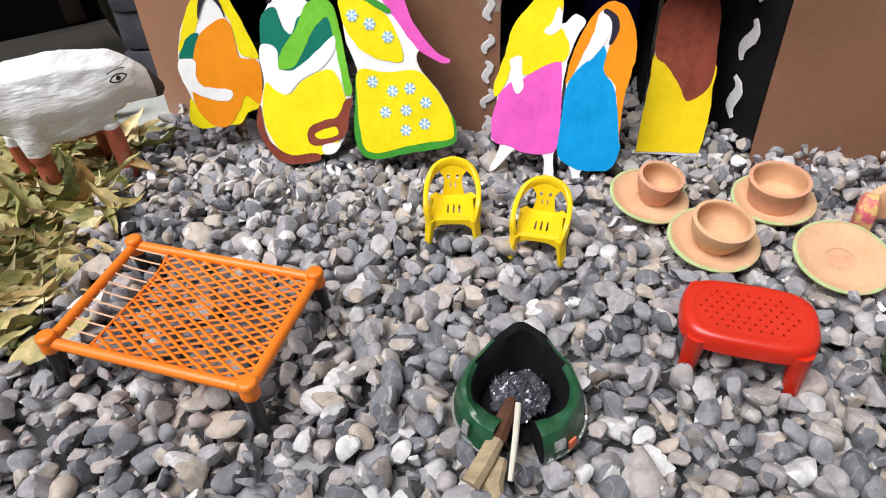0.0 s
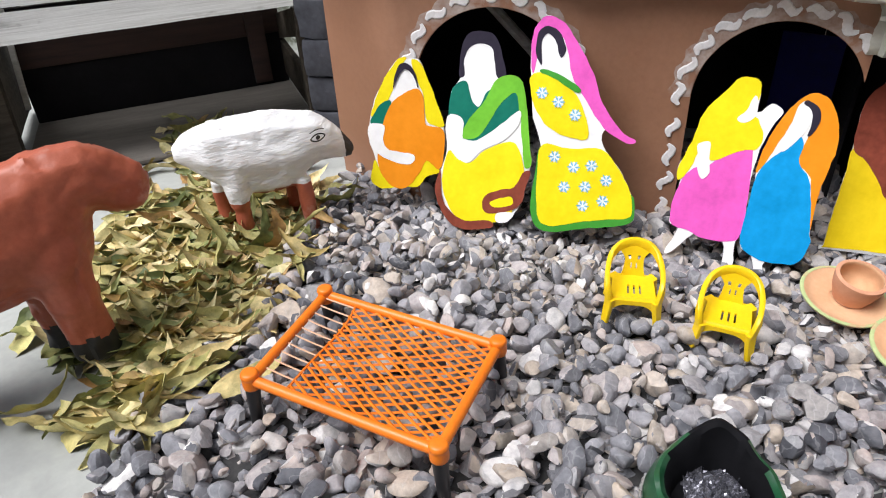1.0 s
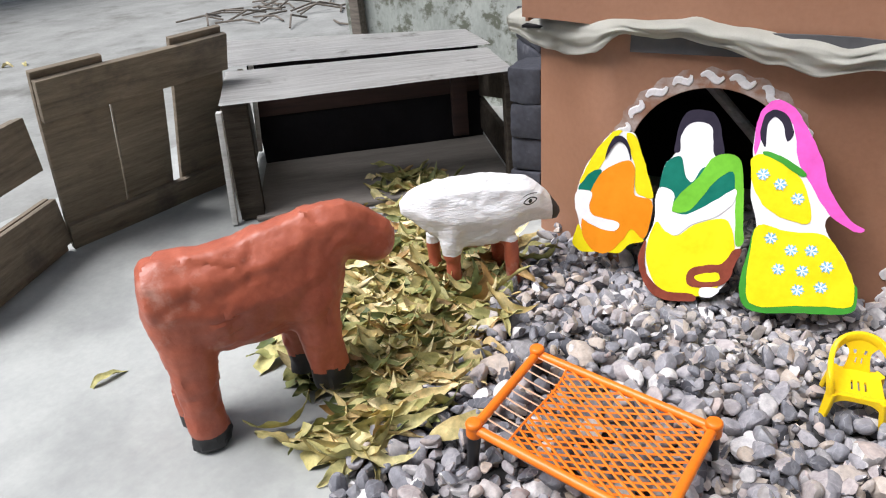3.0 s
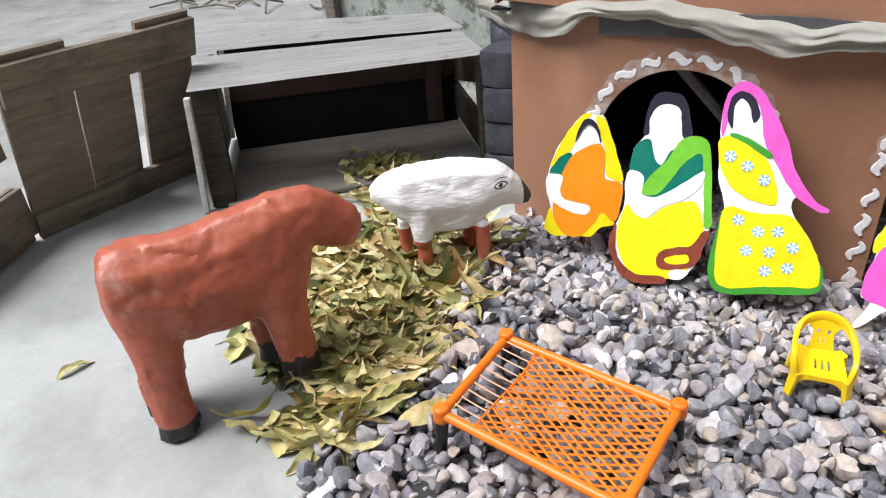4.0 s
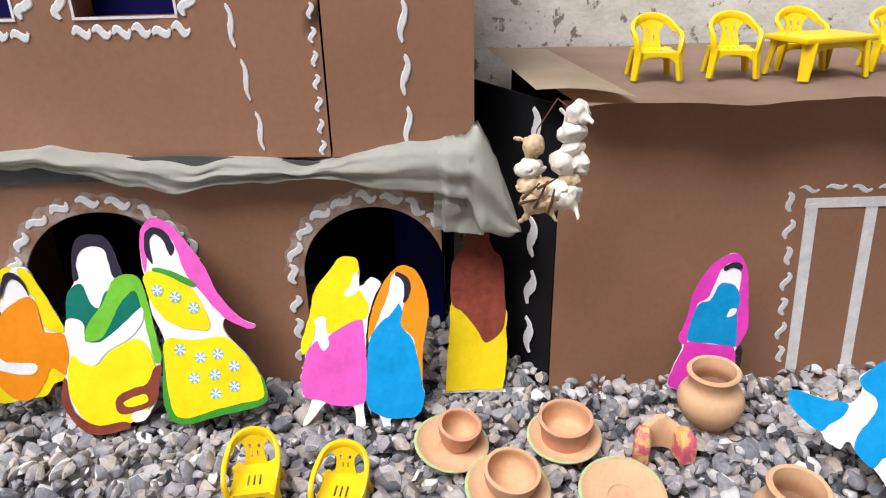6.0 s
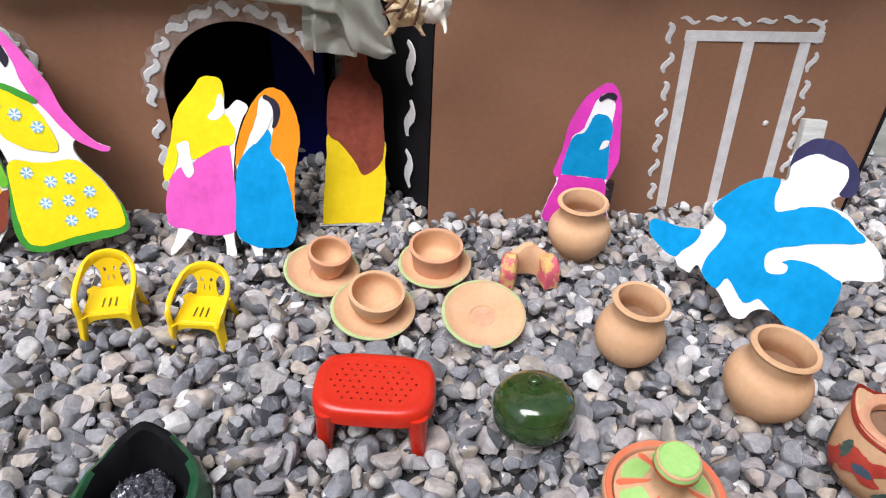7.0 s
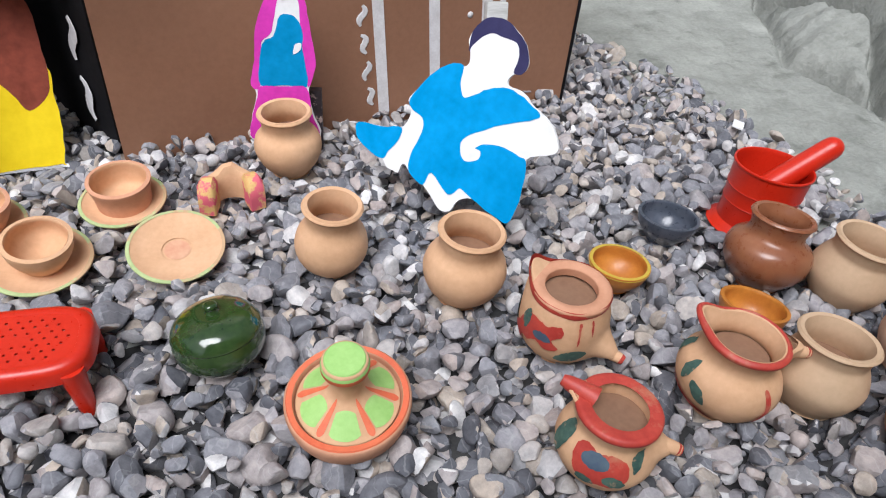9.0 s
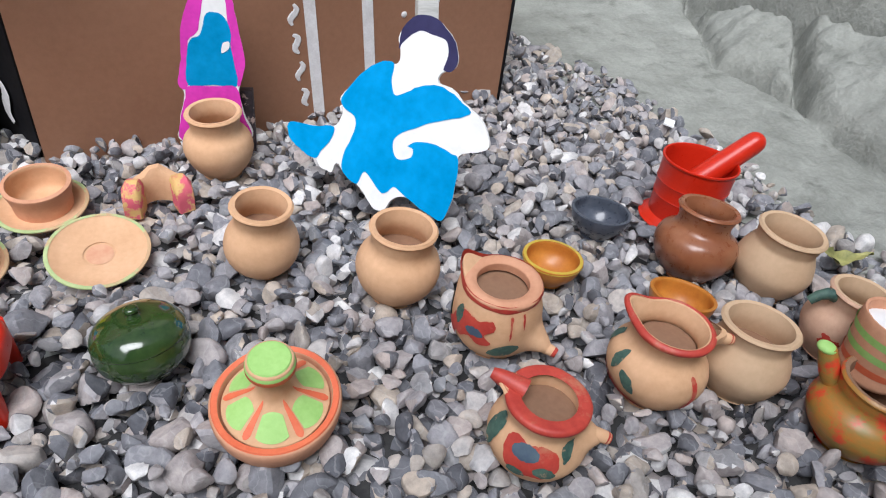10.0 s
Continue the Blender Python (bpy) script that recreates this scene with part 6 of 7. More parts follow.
def stool_outline(k, n, grow=0.0):
    a = 2 * math.pi * k / n
    c, s = math.cos(a), math.sin(a)
    return (math.copysign(abs(c) ** 0.55, c) * (A + grow), math.copysign(abs(s) ** 0.62, s) * (B + grow))


cell = 0.0030
nx, ny = int(2 * A / cell), int(2 * B / cell)


def stool_hole(i, j):
    x, y = (i + 0.5 - nx / 2) * cell, (j + 0.5 - ny / 2) * cell
    if (abs(x) / (A - 0.010)) ** 3 + (abs(y) / (B - 0.009)) ** 2.6 > 1:
        return True
    inside = (abs(x) / (A - 0.020)) ** 2.6 + (abs(y) / (B - 0.015)) ** 2.4 < 1
    return inside and j % 3 == 1 and (i + 2 * (j // 3)) % 4 == 0 and not (abs(x) < 0.008 and abs(y) < 0.005)


b = pierced(nx, ny, stool_hole, lambda i, j: (Vector(((i - nx / 2) * cell, (j - ny / 2) * cell, TZ - 0.0014)), Vector((0, 0, 1))), 0.003)
part("pierced_panel", b, RED_PLASTIC, e, "pierced panel with rows of small holes", smooth=False)
b = bmesh.new()
n = 64
rings = []
for grow, z in ((-0.016, TZ - 0.004), (-0.0135, TZ + 0.0005), (-0.008, TZ + 0.0015), (-0.002, TZ - 0.001), (0.001, TZ - 0.006), (0.002, TZ - 0.022), (-0.001, TZ - 0.022), (-0.002, TZ - 0.006)):
    rings.append([b.verts.new((*stool_outline(k, n, grow), z)) for k in range(n)])
for p, q in zip(rings, rings[1:]):
    for k in range(n):
        b.faces.new((p[k], p[(k + 1) % n], q[(k + 1) % n], q[k]))
bmesh.ops.recalc_face_normals(b, faces=b.faces)
part("rim", b, RED_PLASTIC, e)
for sx in (-1, 1):
    for sy in (-1, 1):
        b = bmesh.new()
        tube(b, [(sx * 0.056, sy * 0.037, TZ - 0.012), (sx * 0.058, sy * 0.040, 0.03), (sx * 0.060, sy * 0.043, -0.012)], [0.0145, 0.0118, 0.0095], 10)
        part("leg", b, RED_PLASTIC, e)

# woven cot
CA, CB, CC, CD = (Vector(p) for p in ((-0.298, 0.816, 0.057), (-0.0205, 0.770, 0.054), (-0.308, 0.620, 0.064), (-0.0415, 0.575, 0.063)))
cot = thing("toy_cot", pose(-0.166, 0.695, 0.0), "orange plastic toy cot with a woven net and black legs", "toy cot")
off = Vector((0.166, -0.695, 0.0))
CA, CB, CC, CD = CA + off, CB + off, CC + off, CD + off
for p, q in ((CA, CB), (CC, CD), (CA, CC), (CB, CD)):
    b = bmesh.new()
    tube(b, [p + (q - p) * t for t in (0.0, 0.25, 0.5, 0.75, 1.0)], 0.0071, 12)
    part("rail", b, ORANGE_PLASTIC, cot)
for p in (CA, CB, CC, CD):
    b = lathe(curve_profile([(0, -0.012), (0.0105, -0.012), (0.0118, -0.004), (0.0112, 0.004), (0.0120, 0.008), (0.0105, 0.0125), (0.006, 0.014), (0, 0.0143)], 3), 20)
    bmesh.ops.translate(b, vec=p, verts=b.verts)
    part("corner_post", b, ORANGE_PLASTIC, cot)
    b = bmesh.new()
    d = Vector((p.x, p.y, 0)).normalized()
    tube(b, [p - Vector((0, 0, 0.010)), p + d * 0.003 - Vector((0, 0, 0.045)), p + d * 0.006 - Vector((0, 0, p.z + 0.012))], [0.010, 0.0088, 0.0078], 12)
    part("leg", b, BLACK_PLASTIC, cot, "black leg")


def cot_at(u, v, dz=0.0):
    """u along the long side, v across from the back rail to the front one."""
    a = CA + (CB - CA) * u
    c = CC + (CD - CC) * u
    return a + (c - a) * v + Vector((0, 0, dz - 0.008 * (1 - (2 * u - 1) ** 4) * (1 - (2 * v - 1) ** 4)))


SPLIT = 0.20
n = 11
for k in range(n):
    v = (k + 0.5) / n
    part("loose_cord", tube(bmesh.new(), [cot_at(t, v + (0.015 if k % 3 == 0 else 0.0) * t, 0.001) for t in (0.02, 0.08, 0.15, SPLIT)], 0.0013, 5, cap=False), PEACH_CORD, cot, "pale peach cord")
b = bmesh.new()
tube(b, [cot_at(SPLIT + 0.012 * math.sin(v * 0.5), v / 12, 0.001) for v in range(13)], 0.0019, 5)
pitch = 0.072
for s in (1, -1):
    for k in range(-16, 34):
        run = []
        for i in range(49):
            u = SPLIT + (0.985 - SPLIT) * i / 48
            v = (k + 0.10 * math.sin(k * 2.3)) * pitch + s * (u - SPLIT) * 0.80 + 0.006 * noise.noise(Vector((u * 9, k, s)))
            if 0.015 <= v <= 0.985:
                run.append(cot_at(u, v, 0.0011 * s))
        if len(run) > 1:
            tube(b, run[::4] + ([run[-1]] if (len(run) - 1) % 4 else []), 0.0021, 4, cap=False)
part("woven_net", b, ORANGE_PLASTIC, cot, "woven orange net of slanting strips")

# green clay stove with ash and firewood
STOVE_GREEN = surface("green_stove_paint", (0.008, 0.055, 0.022), (0.02, 0.115, 0.045), 14, 120, 0.35, 0.15, 0.002, coat=0.2, spots=((0.02, 0.025, 0.022), 14, 0.55, 0.68))
SOOT = surface("soot", (0.002, 0.002, 0.003), (0.008, 0.008, 0.010), 20, 140, 0.8, 0.3, 0.002, spec=0.15)
SILVER = surface("silver_trim", (0.55, 0.56, 0.55), (0.72, 0.73, 0.72), 60, 300, 0.3, 0.2, 0.001, metal=0.8)
stove = thing("clay_stove", pose(0.255, 0.622, -0.004, 2, 0, 0), "small horseshoe clay stove painted green and sooty inside", "stove")
b = bmesh.new()
rows = []
N = 72
for i in range(N + 1):
    a = radians(-90 + 22 + (360 - 44) * i / N)
    off = abs((math.degrees(a) - 90 + 180) % 360 - 180)
    hood = math.exp(-(off / 20.0) ** 2)
    lobe = 1 / (1 + math.exp((128 - off) / 7.0))
    k = 1.0 + 0.13 * hood + 0.04 * lobe
    h = 0.050 + 0.026 * math.exp(-(off / 34.0) ** 2) + 0.0012 * math.sin(i * 0.9)
    inner = 0.047 - 0.013 * lobe
    sec = [(0.066, 0.0), (0.0735, 0.008), (0.074, 0.024), (0.070, h - 0.010), (0.0655, h - 0.001), (0.0610, h + 0.0005), (0.0555 - 0.010 * lobe, h - 0.004), (inner, 0.030), (inner - 0.003, 0.004)]
    rows.append([b.verts.new((k * r * math.cos(a), k * r * math.sin(a), z)) for r, z in sec])
for i_row, (p, q) in enumerate(zip(rows, rows[1:])):
    for j in range(8):
        f = b.faces.new((p[j], q[j], q[j + 1], p[j + 1]))
        f.material_index = 1 if j >= 6 or (j >= 4 and 29 < i_row < 43) or (j == 5 and 22 < i_row < 50) else 0
for r, mi in ((rows[0][::-1], 1), (rows[-1], 1)):
    b.faces.new(r).material_index = mi
bmesh.ops.recalc_face_normals(b, faces=b.faces)
part("wall", roughen(b, 0.002, 30, 3), [STOVE_GREEN, SOOT], stove)
b = bmesh.new()
tube(b, [(0.0765 * math.cos(radians(a)), 0.0765 * math.sin(radians(a)), 0.012 + 0.002 * math.sin(a)) for a in range(-66, 20, 3)], [0.0016 if i % 2 else 0.0026 for i in range(29)], 6)
part("trim", b, SILVER, stove, "silver beaded trim")
b = bmesh.new()
tube(b, [(0.0765 * math.cos(radians(a)), 0.0765 * math.sin(radians(a)), 0.012) for a in range(160, 247, 3)], [0.0016 if i % 2 else 0.0026 for i in range(29)], 6)
part("trim", b, SILVER, stove, "silver beaded trim")
b = box_mesh((0.014, 0.003, 0.014), pose(0.045, -0.062, 0.034, -12, 0, 36), 0.001)
part("mirror_chip", b, SILVER, stove, "small silver square")
b = box_mesh((0.012, 0.003, 0.012), pose(0.059, -0.050, 0.022, -8, 0, 50), 0.001)
part("painted_square", b, ORANGE_PAINT, stove, "small orange square")
b = box_mesh((0.010, 0.003, 0.018), pose(-0.057, -0.052, 0.038, -8, 0, -48), 0.001)
part("mirror_chip", b, SILVER, stove, "small silver strip")
part("ash_floor", roughen(lathe([(0.046, 0.008), (0.03, 0.012), (0, 0.014)], 30), 0.004, 60, 2), SOOT, stove, "black sooty floor")
FOIL = surface("crumpled_foil_ash", (0.03, 0.03, 0.04), (0.30, 0.30, 0.34), 60, 300, 0.25, 0.4, 0.002, metal=0.7)
b = bmesh.new()
bmesh.ops.create_grid(b, x_segments=26, y_segments=26, size=0.04)
rng = random.Random(4)
for v in b.verts:
    r = math.hypot(v.co.x, v.co.y)
    v.co.z = 0.034 + 0.010 * noise.noise(v.co * 90) + 0.008 * noise.noise(v.co * 220) - 14 * r ** 3 * 10
    v.co.x += rng.uniform(-0.001, 0.001)
b.faces.ensure_lookup_table()
bmesh.ops.delete(b, geom=[f for f in b.faces if math.hypot(*f.calc_center_median()[:2]) > 0.036 + 0.006 * noise.noise(f.calc_center_median() * 60)], context="FACES")
foil = finish(b, "foil_ash", FOIL, smooth=False)
foil.matrix_world = pose(0.256, 0.626, -0.004)
tagged(foil, "crumpled grey foil standing for ash in the stove", "foil")


def firewood(points, radii, mat, label, seed):
    b = bmesh.new()
    tube(b, points, radii, 9)
    return tagged(finish(roughen(b, 0.0022, 60, seed), "firewood", mat, angle=30), label, "firewood", "firewood sticks")


TWIG = surface("split_firewood", (0.26, 0.19, 0.11), (0.46, 0.36, 0.22), 14, 120, 0.85, 0.3, 0.002, stretch=(1, 6, 6))
PALE_TWIG = surface("peeled_stick", (0.60, 0.55, 0.45), (0.74, 0.70, 0.60), 14, 120, 0.8, 0.2, 0.002)
BURNT = surface("charred_wood", (0.05, 0.018, 0.008), (0.12, 0.045, 0.02), 14, 120, 0.85, 0.3, 0.002)
firewood([(0.247, 0.606, 0.036), (0.241, 0.586, 0.033), (0.232, 0.560, 0.026)], [0.007, 0.010, 0.011], BURNT, "charred end of a split firewood stick", 1)
firewood([(0.233, 0.562, 0.026), (0.222, 0.538, 0.020), (0.208, 0.512, 0.012)], [0.010, 0.011, 0.012], TWIG, "split firewood stick poking out of the stove", 2)
firewood([(0.254, 0.600, 0.040), (0.252, 0.560, 0.028), (0.249, 0.520, 0.013)], [0.0035, 0.004, 0.0035], PALE_TWIG, "thin pale stick poking out of the stove", 3)
firewood([(0.238, 0.545, 0.012), (0.232, 0.515, 0.008), (0.240, 0.490, 0.007)], [0.008, 0.010, 0.006], TWIG, "short split stick on the gravel", 4)

# garlic strings hanging from the roof's corner
GARLIC = surface("garlic_skin", (0.66, 0.58, 0.47), (0.84, 0.80, 0.74), 24, 120, 0.5, 0.25, 0.001, stretch=(1, 1, 0.3), spots=((0.45, 0.28, 0.14), 20, 0.62, 0.75))
GARLIC_TAN = surface("tan_garlic_skin", (0.46, 0.30, 0.15), (0.72, 0.56, 0.36), 24, 120, 0.5, 0.25, 0.001, stretch=(1, 1, 0.3))


def garlic_mesh(seed):
    b = lathe(curve_profile([(0, -0.020), (0.008, -0.0195), (0.021, -0.010), (0.0235, 0.0), (0.017, 0.012), (0.007, 0.021), (0.0035, 0.032), (0.0025, 0.044), (0, 0.045)], 4), 28)
    for v in b.verts:
        a = math.atan2(v.co.y, v.co.x)
        k = 1 + 0.07 * math.cos(a * 7 + seed) * math.exp(-(v.co.z / 0.016) ** 2)
        v.co.x *= k
        v.co.y *= k
        v.co.x += 4 * max(0, v.co.z - 0.015) ** 2 * (1 if seed % 2 else -1) * 3
    return roughen(papered(b, 0.0035, 55, seed), 0.0022, 60, seed)


string = thing("garlic_string", pose(0, 0, 0), "two hanging strings of dried white and tan garlic bulbs", "garlic string")
spots = [(0.640, 1.098, 0.562, 100, 40, 0), (0.632, 1.098, 0.533, 30, 200, 0), (0.634, 1.095, 0.506, 160, 60, 0), (0.620, 1.090, 0.484, 60, 130, 0), (0.642, 1.093, 0.483, 100, 300, 0), (0.630, 1.090, 0.458, 20, 250, 1), (0.628, 1.082, 0.428, 130, 40, 0), (0.612, 1.084, 0.442, 200, 310, 0),
         (0.578, 1.100, 0.512, -75, 40, 1), (0.572, 1.098, 0.474, 160, 20, 0), (0.570, 1.094, 0.450, 140, 100, 1), (0.592, 1.088, 0.440, 120, 200, 1), (0.578, 1.085, 0.420, 150, 300, 1), (0.600, 1.082, 0.418, 140, 10, 1)]
for k, (x, y, z, rx, rz, tan) in enumerate(spots):
    g = part("garlic_bulb", garlic_mesh(k), GARLIC_TAN if tan else GARLIC, string, "tan garlic bulb" if tan else "white garlic bulb")
    s = 0.86 + 0.1 * math.sin(k * 2.3)
    g.matrix_basis = pose(x, y, 0.490 + (z - 0.490) * 0.9, rx, 0, rz) @ Matrix.Diagonal((s * 0.96, s * 0.96, s * 0.85, 1))
for x, z, turn, size in ((0.570, 0.452, 40, 0.034), (0.584, 0.446, 62, 0.044), (0.592, 0.462, 25, 0.030), (0.600, 0.436, 75, 0.036), (0.566, 0.436, 10, 0.028)):
    d = Vector((math.cos(radians(turn)), 0.15, math.sin(radians(turn)))) * size
    a = Vector((x, 1.066, z))
    part("stalk", tube(bmesh.new(), [a - d * 0.5, a + Vector((0.001, -0.003, 0.002)), a + d * 0.5], [0.0024, 0.0019, 0.0012], 7), BURNT, string, "dry brown stalk")
b = bmesh.new()
tube(b, [(0.615, 1.125, 0.572), (0.632, 1.110, 0.56), (0.630, 1.096, 0.50), (0.628, 1.09, 0.46), (0.622, 1.086, 0.43)], 0.0011, 6)
tube(b, [(0.615, 1.125, 0.572), (0.585, 1.115, 0.53), (0.578, 1.10, 0.51), (0.575, 1.092, 0.43)], 0.0011, 6)
part("string", b, BURNT, string, "thin twine")


# ---- papier-mache animals: one plain mesh each ----
def loft(bm, rings, seg=12, mat=0, axis="x"):
    """A closed body through elliptical rings: (centre, half width, half height, tilt) facing along x, or along z for legs."""
    rows = []
    for c, rw, rh, tilt in rings:
        row = []
        for k in range(seg):
            a = 2 * math.pi * k / seg
            if axis == "x":
                p = Vector((0, rw * math.cos(a), rh * math.sin(a)))
                p = Matrix.Rotation(radians(-tilt), 3, "Y") @ p
            else:
                p = Vector((rh * math.sin(a), rw * math.cos(a), 0))
            row.append(bm.verts.new(Vector(c) + p))
        rows.append(row)
    for p, q in zip(rows, rows[1:]):
        for k in range(seg):
            bm.faces.new((p[k], p[(k + 1) % seg], q[(k + 1) % seg], q[k])).material_index = mat
    for r in (rows[0], rows[-1]):
        bm.faces.new(r).material_index = mat
    return rows


bm = bmesh.new()
loft(bm, [((-0.152, 0, 0.268), 0.030, 0.036, -10), ((-0.144, 0, 0.262), 0.048, 0.056, -8), ((-0.118, 0, 0.243), 0.057, 0.078, -5), ((-0.06, 0, 0.230), 0.058, 0.087, 2), ((0.0, 0, 0.230), 0.056, 0.090, 6), ((0.055, 0, 0.236), 0.054, 0.096, 14),
          ((0.095, 0, 0.254), 0.049, 0.087, 24), ((0.125, 0, 0.284), 0.041, 0.060, 20), ((0.150, 0, 0.290), 0.037, 0.050, -12), ((0.182, 0, 0.272), 0.032, 0.043, -28), ((0.208, 0, 0.254), 0.029, 0.036, -30), ((0.221, 0, 0.246), 0.020, 0.025, -30)], 10)
for x, side, lean in ((-0.108, -0.026, -0.006), (-0.114, 0.030, -0.012), (0.082, -0.026, 0.006), (0.058, 0.030, 0.004)):
    foot = 0.040 if x > 0 else 0.0
    loft(bm, [((x, side * 0.8, 0.225), 0.032, 0.050, 0), ((x, side * 0.95, 0.165), 0.030, 0.040, 0), ((x + lean * 0.5, side * 1.05, 0.12), 0.027, 0.034, 0), ((x + lean, side * 1.1, 0.06 + 0.5 * foot), 0.0255, 0.031, 0), ((x + lean, side * 1.1, 0.022 + foot), 0.0265, 0.031, 0), ((x + lean, side * 1.1, -0.006 + foot), 0.027, 0.033, 0)], 10, 0, "z")
bmesh.ops.recalc_face_normals(bm, faces=bm.faces)
bm = fused(bm, 0.0062)
for _ in range(1):
    bmesh.ops.smooth_vert(bm, verts=bm.verts, factor=0.5, use_axis_x=True, use_axis_y=True, use_axis_z=True)
papered(roughen(papered(bm, 0.0029, 10, 1), 0.0020, 24, 2), 0.0020, 26, 3)
for f in bm.faces:
    f.material_index = 1 if f.calc_center_median().z < (0.074 if f.calc_center_median().x > 0 else 0.022) + 0.003 * math.sin(f.calc_center_median().x * 160) else 0
cow = finish(bm, "cow_statue", [COW_BROWN, HOOF_BLACK], angle=30)
cow.matrix_world = pose(-0.668, 0.600, GROUND_Z + 0.007, 0, 0, 53)
tagged(cow, "brown painted papier-mache cow with black hooves on concrete", "animal statue")

bm = bmesh.new()
loft(bm, [((-0.088, 0, 0.182), 0.012, 0.010, 0), ((-0.066, 0, 0.184), 0.027, 0.030, 0), ((-0.03, 0, 0.169), 0.046, 0.059, 4), ((0.02, 0, 0.155), 0.050, 0.080, 3), ((0.08, 0, 0.151), 0.050, 0.083, -3), ((0.135, 0, 0.148), 0.048, 0.076, -8), ((0.168, 0, 0.159), 0.042, 0.058, -14),
          ((0.196, 0, 0.154), 0.034, 0.042, -22), ((0.224, 0, 0.137), 0.022, 0.026, -30), ((0.238, 0, 0.128), 0.016, 0.019, -30), ((0.249, 0, 0.121), 0.008, 0.010, -30)], 8)
for x, side in ((0.008, -0.030), (-0.022, 0.032), (0.136, -0.028), (0.120, 0.032)):
    if x == 0.008:
        loft(bm, [((x, side * 0.7, 0.150), 0.026, 0.034, 0), ((x, side, 0.110), 0.022, 0.024, 0), ((x, side, 0.072), 0.018, 0.019, 0)], 12, 0, "z")
    loft(bm, [((x, side, 0.10), 0.015, 0.016, 0), ((x + 0.002, side, 0.035), 0.0145, 0.0155, 0), ((x + 0.004, side, -0.012), 0.0155, 0.0165, 0)], 12, 0, "z")
bmesh.ops.recalc_face_normals(bm, faces=bm.faces)
bm = fused(bm, 0.005)
roughen(papered(bm, 0.0025, 13, 4), 0.0018, 40, 5)
bmesh.ops.smooth_vert(bm, verts=bm.verts, factor=0.4, use_axis_x=True, use_axis_y=True, use_axis_z=True)
for f in bm.faces:
    c = f.calc_center_median()
    f.material_index = 2 if c.x > 0.232 else 1 if c.z < (0.084 if c.x < 0.08 else 0.092) else 0
# plain dark marks drawn on the side of the head
side_of_head = lambda u, v: (0.176 + u, -0.0465 + 0.36 * u, 0.180 + v)
almond = [(0.0165 * math.cos(a), 0.0080 * math.sin(a) * abs(math.sin(a)) ** 0.4) for a in [k * math.pi / 12 for k in range(24)]]
outer = [bm.verts.new(side_of_head(u, v)) for u, v in almond]
inner = [bm.verts.new(side_of_head(u * 0.80, v * 0.66)) for u, v in almond]
for k in range(24):
    bm.faces.new((outer[k], outer[(k + 1) % 24], inner[(k + 1) % 24], inner[k])).material_index = 2
bm.faces.new([bm.verts.new(side_of_head(0.0045 * math.cos(a), 0.0045 * math.sin(a))) for a in [k * math.pi / 6 for k in range(12)]]).material_index = 2
brow = [(-0.016 + 0.032 * k / 8, 0.0115 + 0.003 * math.sin(k / 8 * math.pi)) for k in range(9)]
bm.faces.new([bm.verts.new(side_of_head(u, v)) for u, v in brow] + [bm.verts.new(side_of_head(u, v + 0.0018)) for u, v in brow[::-1]]).material_index = 2
sheep = finish(bm, "sheep_statue", [SHEEP_WHITE, COW_BROWN, HOOF_BLACK], angle=30)
sheep.matrix_world = pose(-0.596, 1.04, -0.009, 0, 0, 40) @ Matrix.Diagonal((0.95, 1, 1, 1))
tagged(sheep, "white papier-mache sheep with brown legs on dry leaves", "animal statue")

# ---- heap of dry leaves ----
def leaf_material(name, single):
    m, t, nodes, links, bsdf = nodes_of(name)
    rnd = nodes.new("ShaderNodeObjectInfo").outputs["Random"] if single else nodes.new("ShaderNodeNewGeometry").outputs["Random Per Island"]
    co = nodes.new("ShaderNodeTexCoord").outputs["Object"]
    tint = ramp(nodes, links, rnd, [(0.0, (0.08, 0.11, 0.035)), (0.14, (0.22, 0.25, 0.09)), (0.32, (0.40, 0.39, 0.165)), (0.54, (0.60, 0.52, 0.27)), (0.65, (0.31, 0.19, 0.07)), (0.78, (0.40, 0.40, 0.17)), (1.0, (0.76, 0.68, 0.44))])
    mot = ramp(nodes, links, noise_tex(nodes, links, co, 32, 5, 0.65), [(0.32, (0.5, 0.52, 0.40)), (0.66, (1.5, 1.36, 1.25))])
    links.new(mixed(nodes, links, 1.0, tint, mot, "MULTIPLY"), bsdf.inputs["Base Color"])
    bsdf.inputs["Roughness"].default_value = 0.6
    bp = nodes.new("ShaderNodeBump")
    bp.inputs["Strength"].default_value, bp.inputs["Distance"].default_value = 0.4, 0.002
    links.new(noise_tex(nodes, links, co, 110, 3, 0.6, (1, 4, 1)), bp.inputs["Height"])
    links.new(bp.outputs[0], bsdf.inputs["Normal"])
    return m


LEAF_MAT, LITTER_MAT = leaf_material("dry_leaf", True), leaf_material("dry_leaf_litter", False)


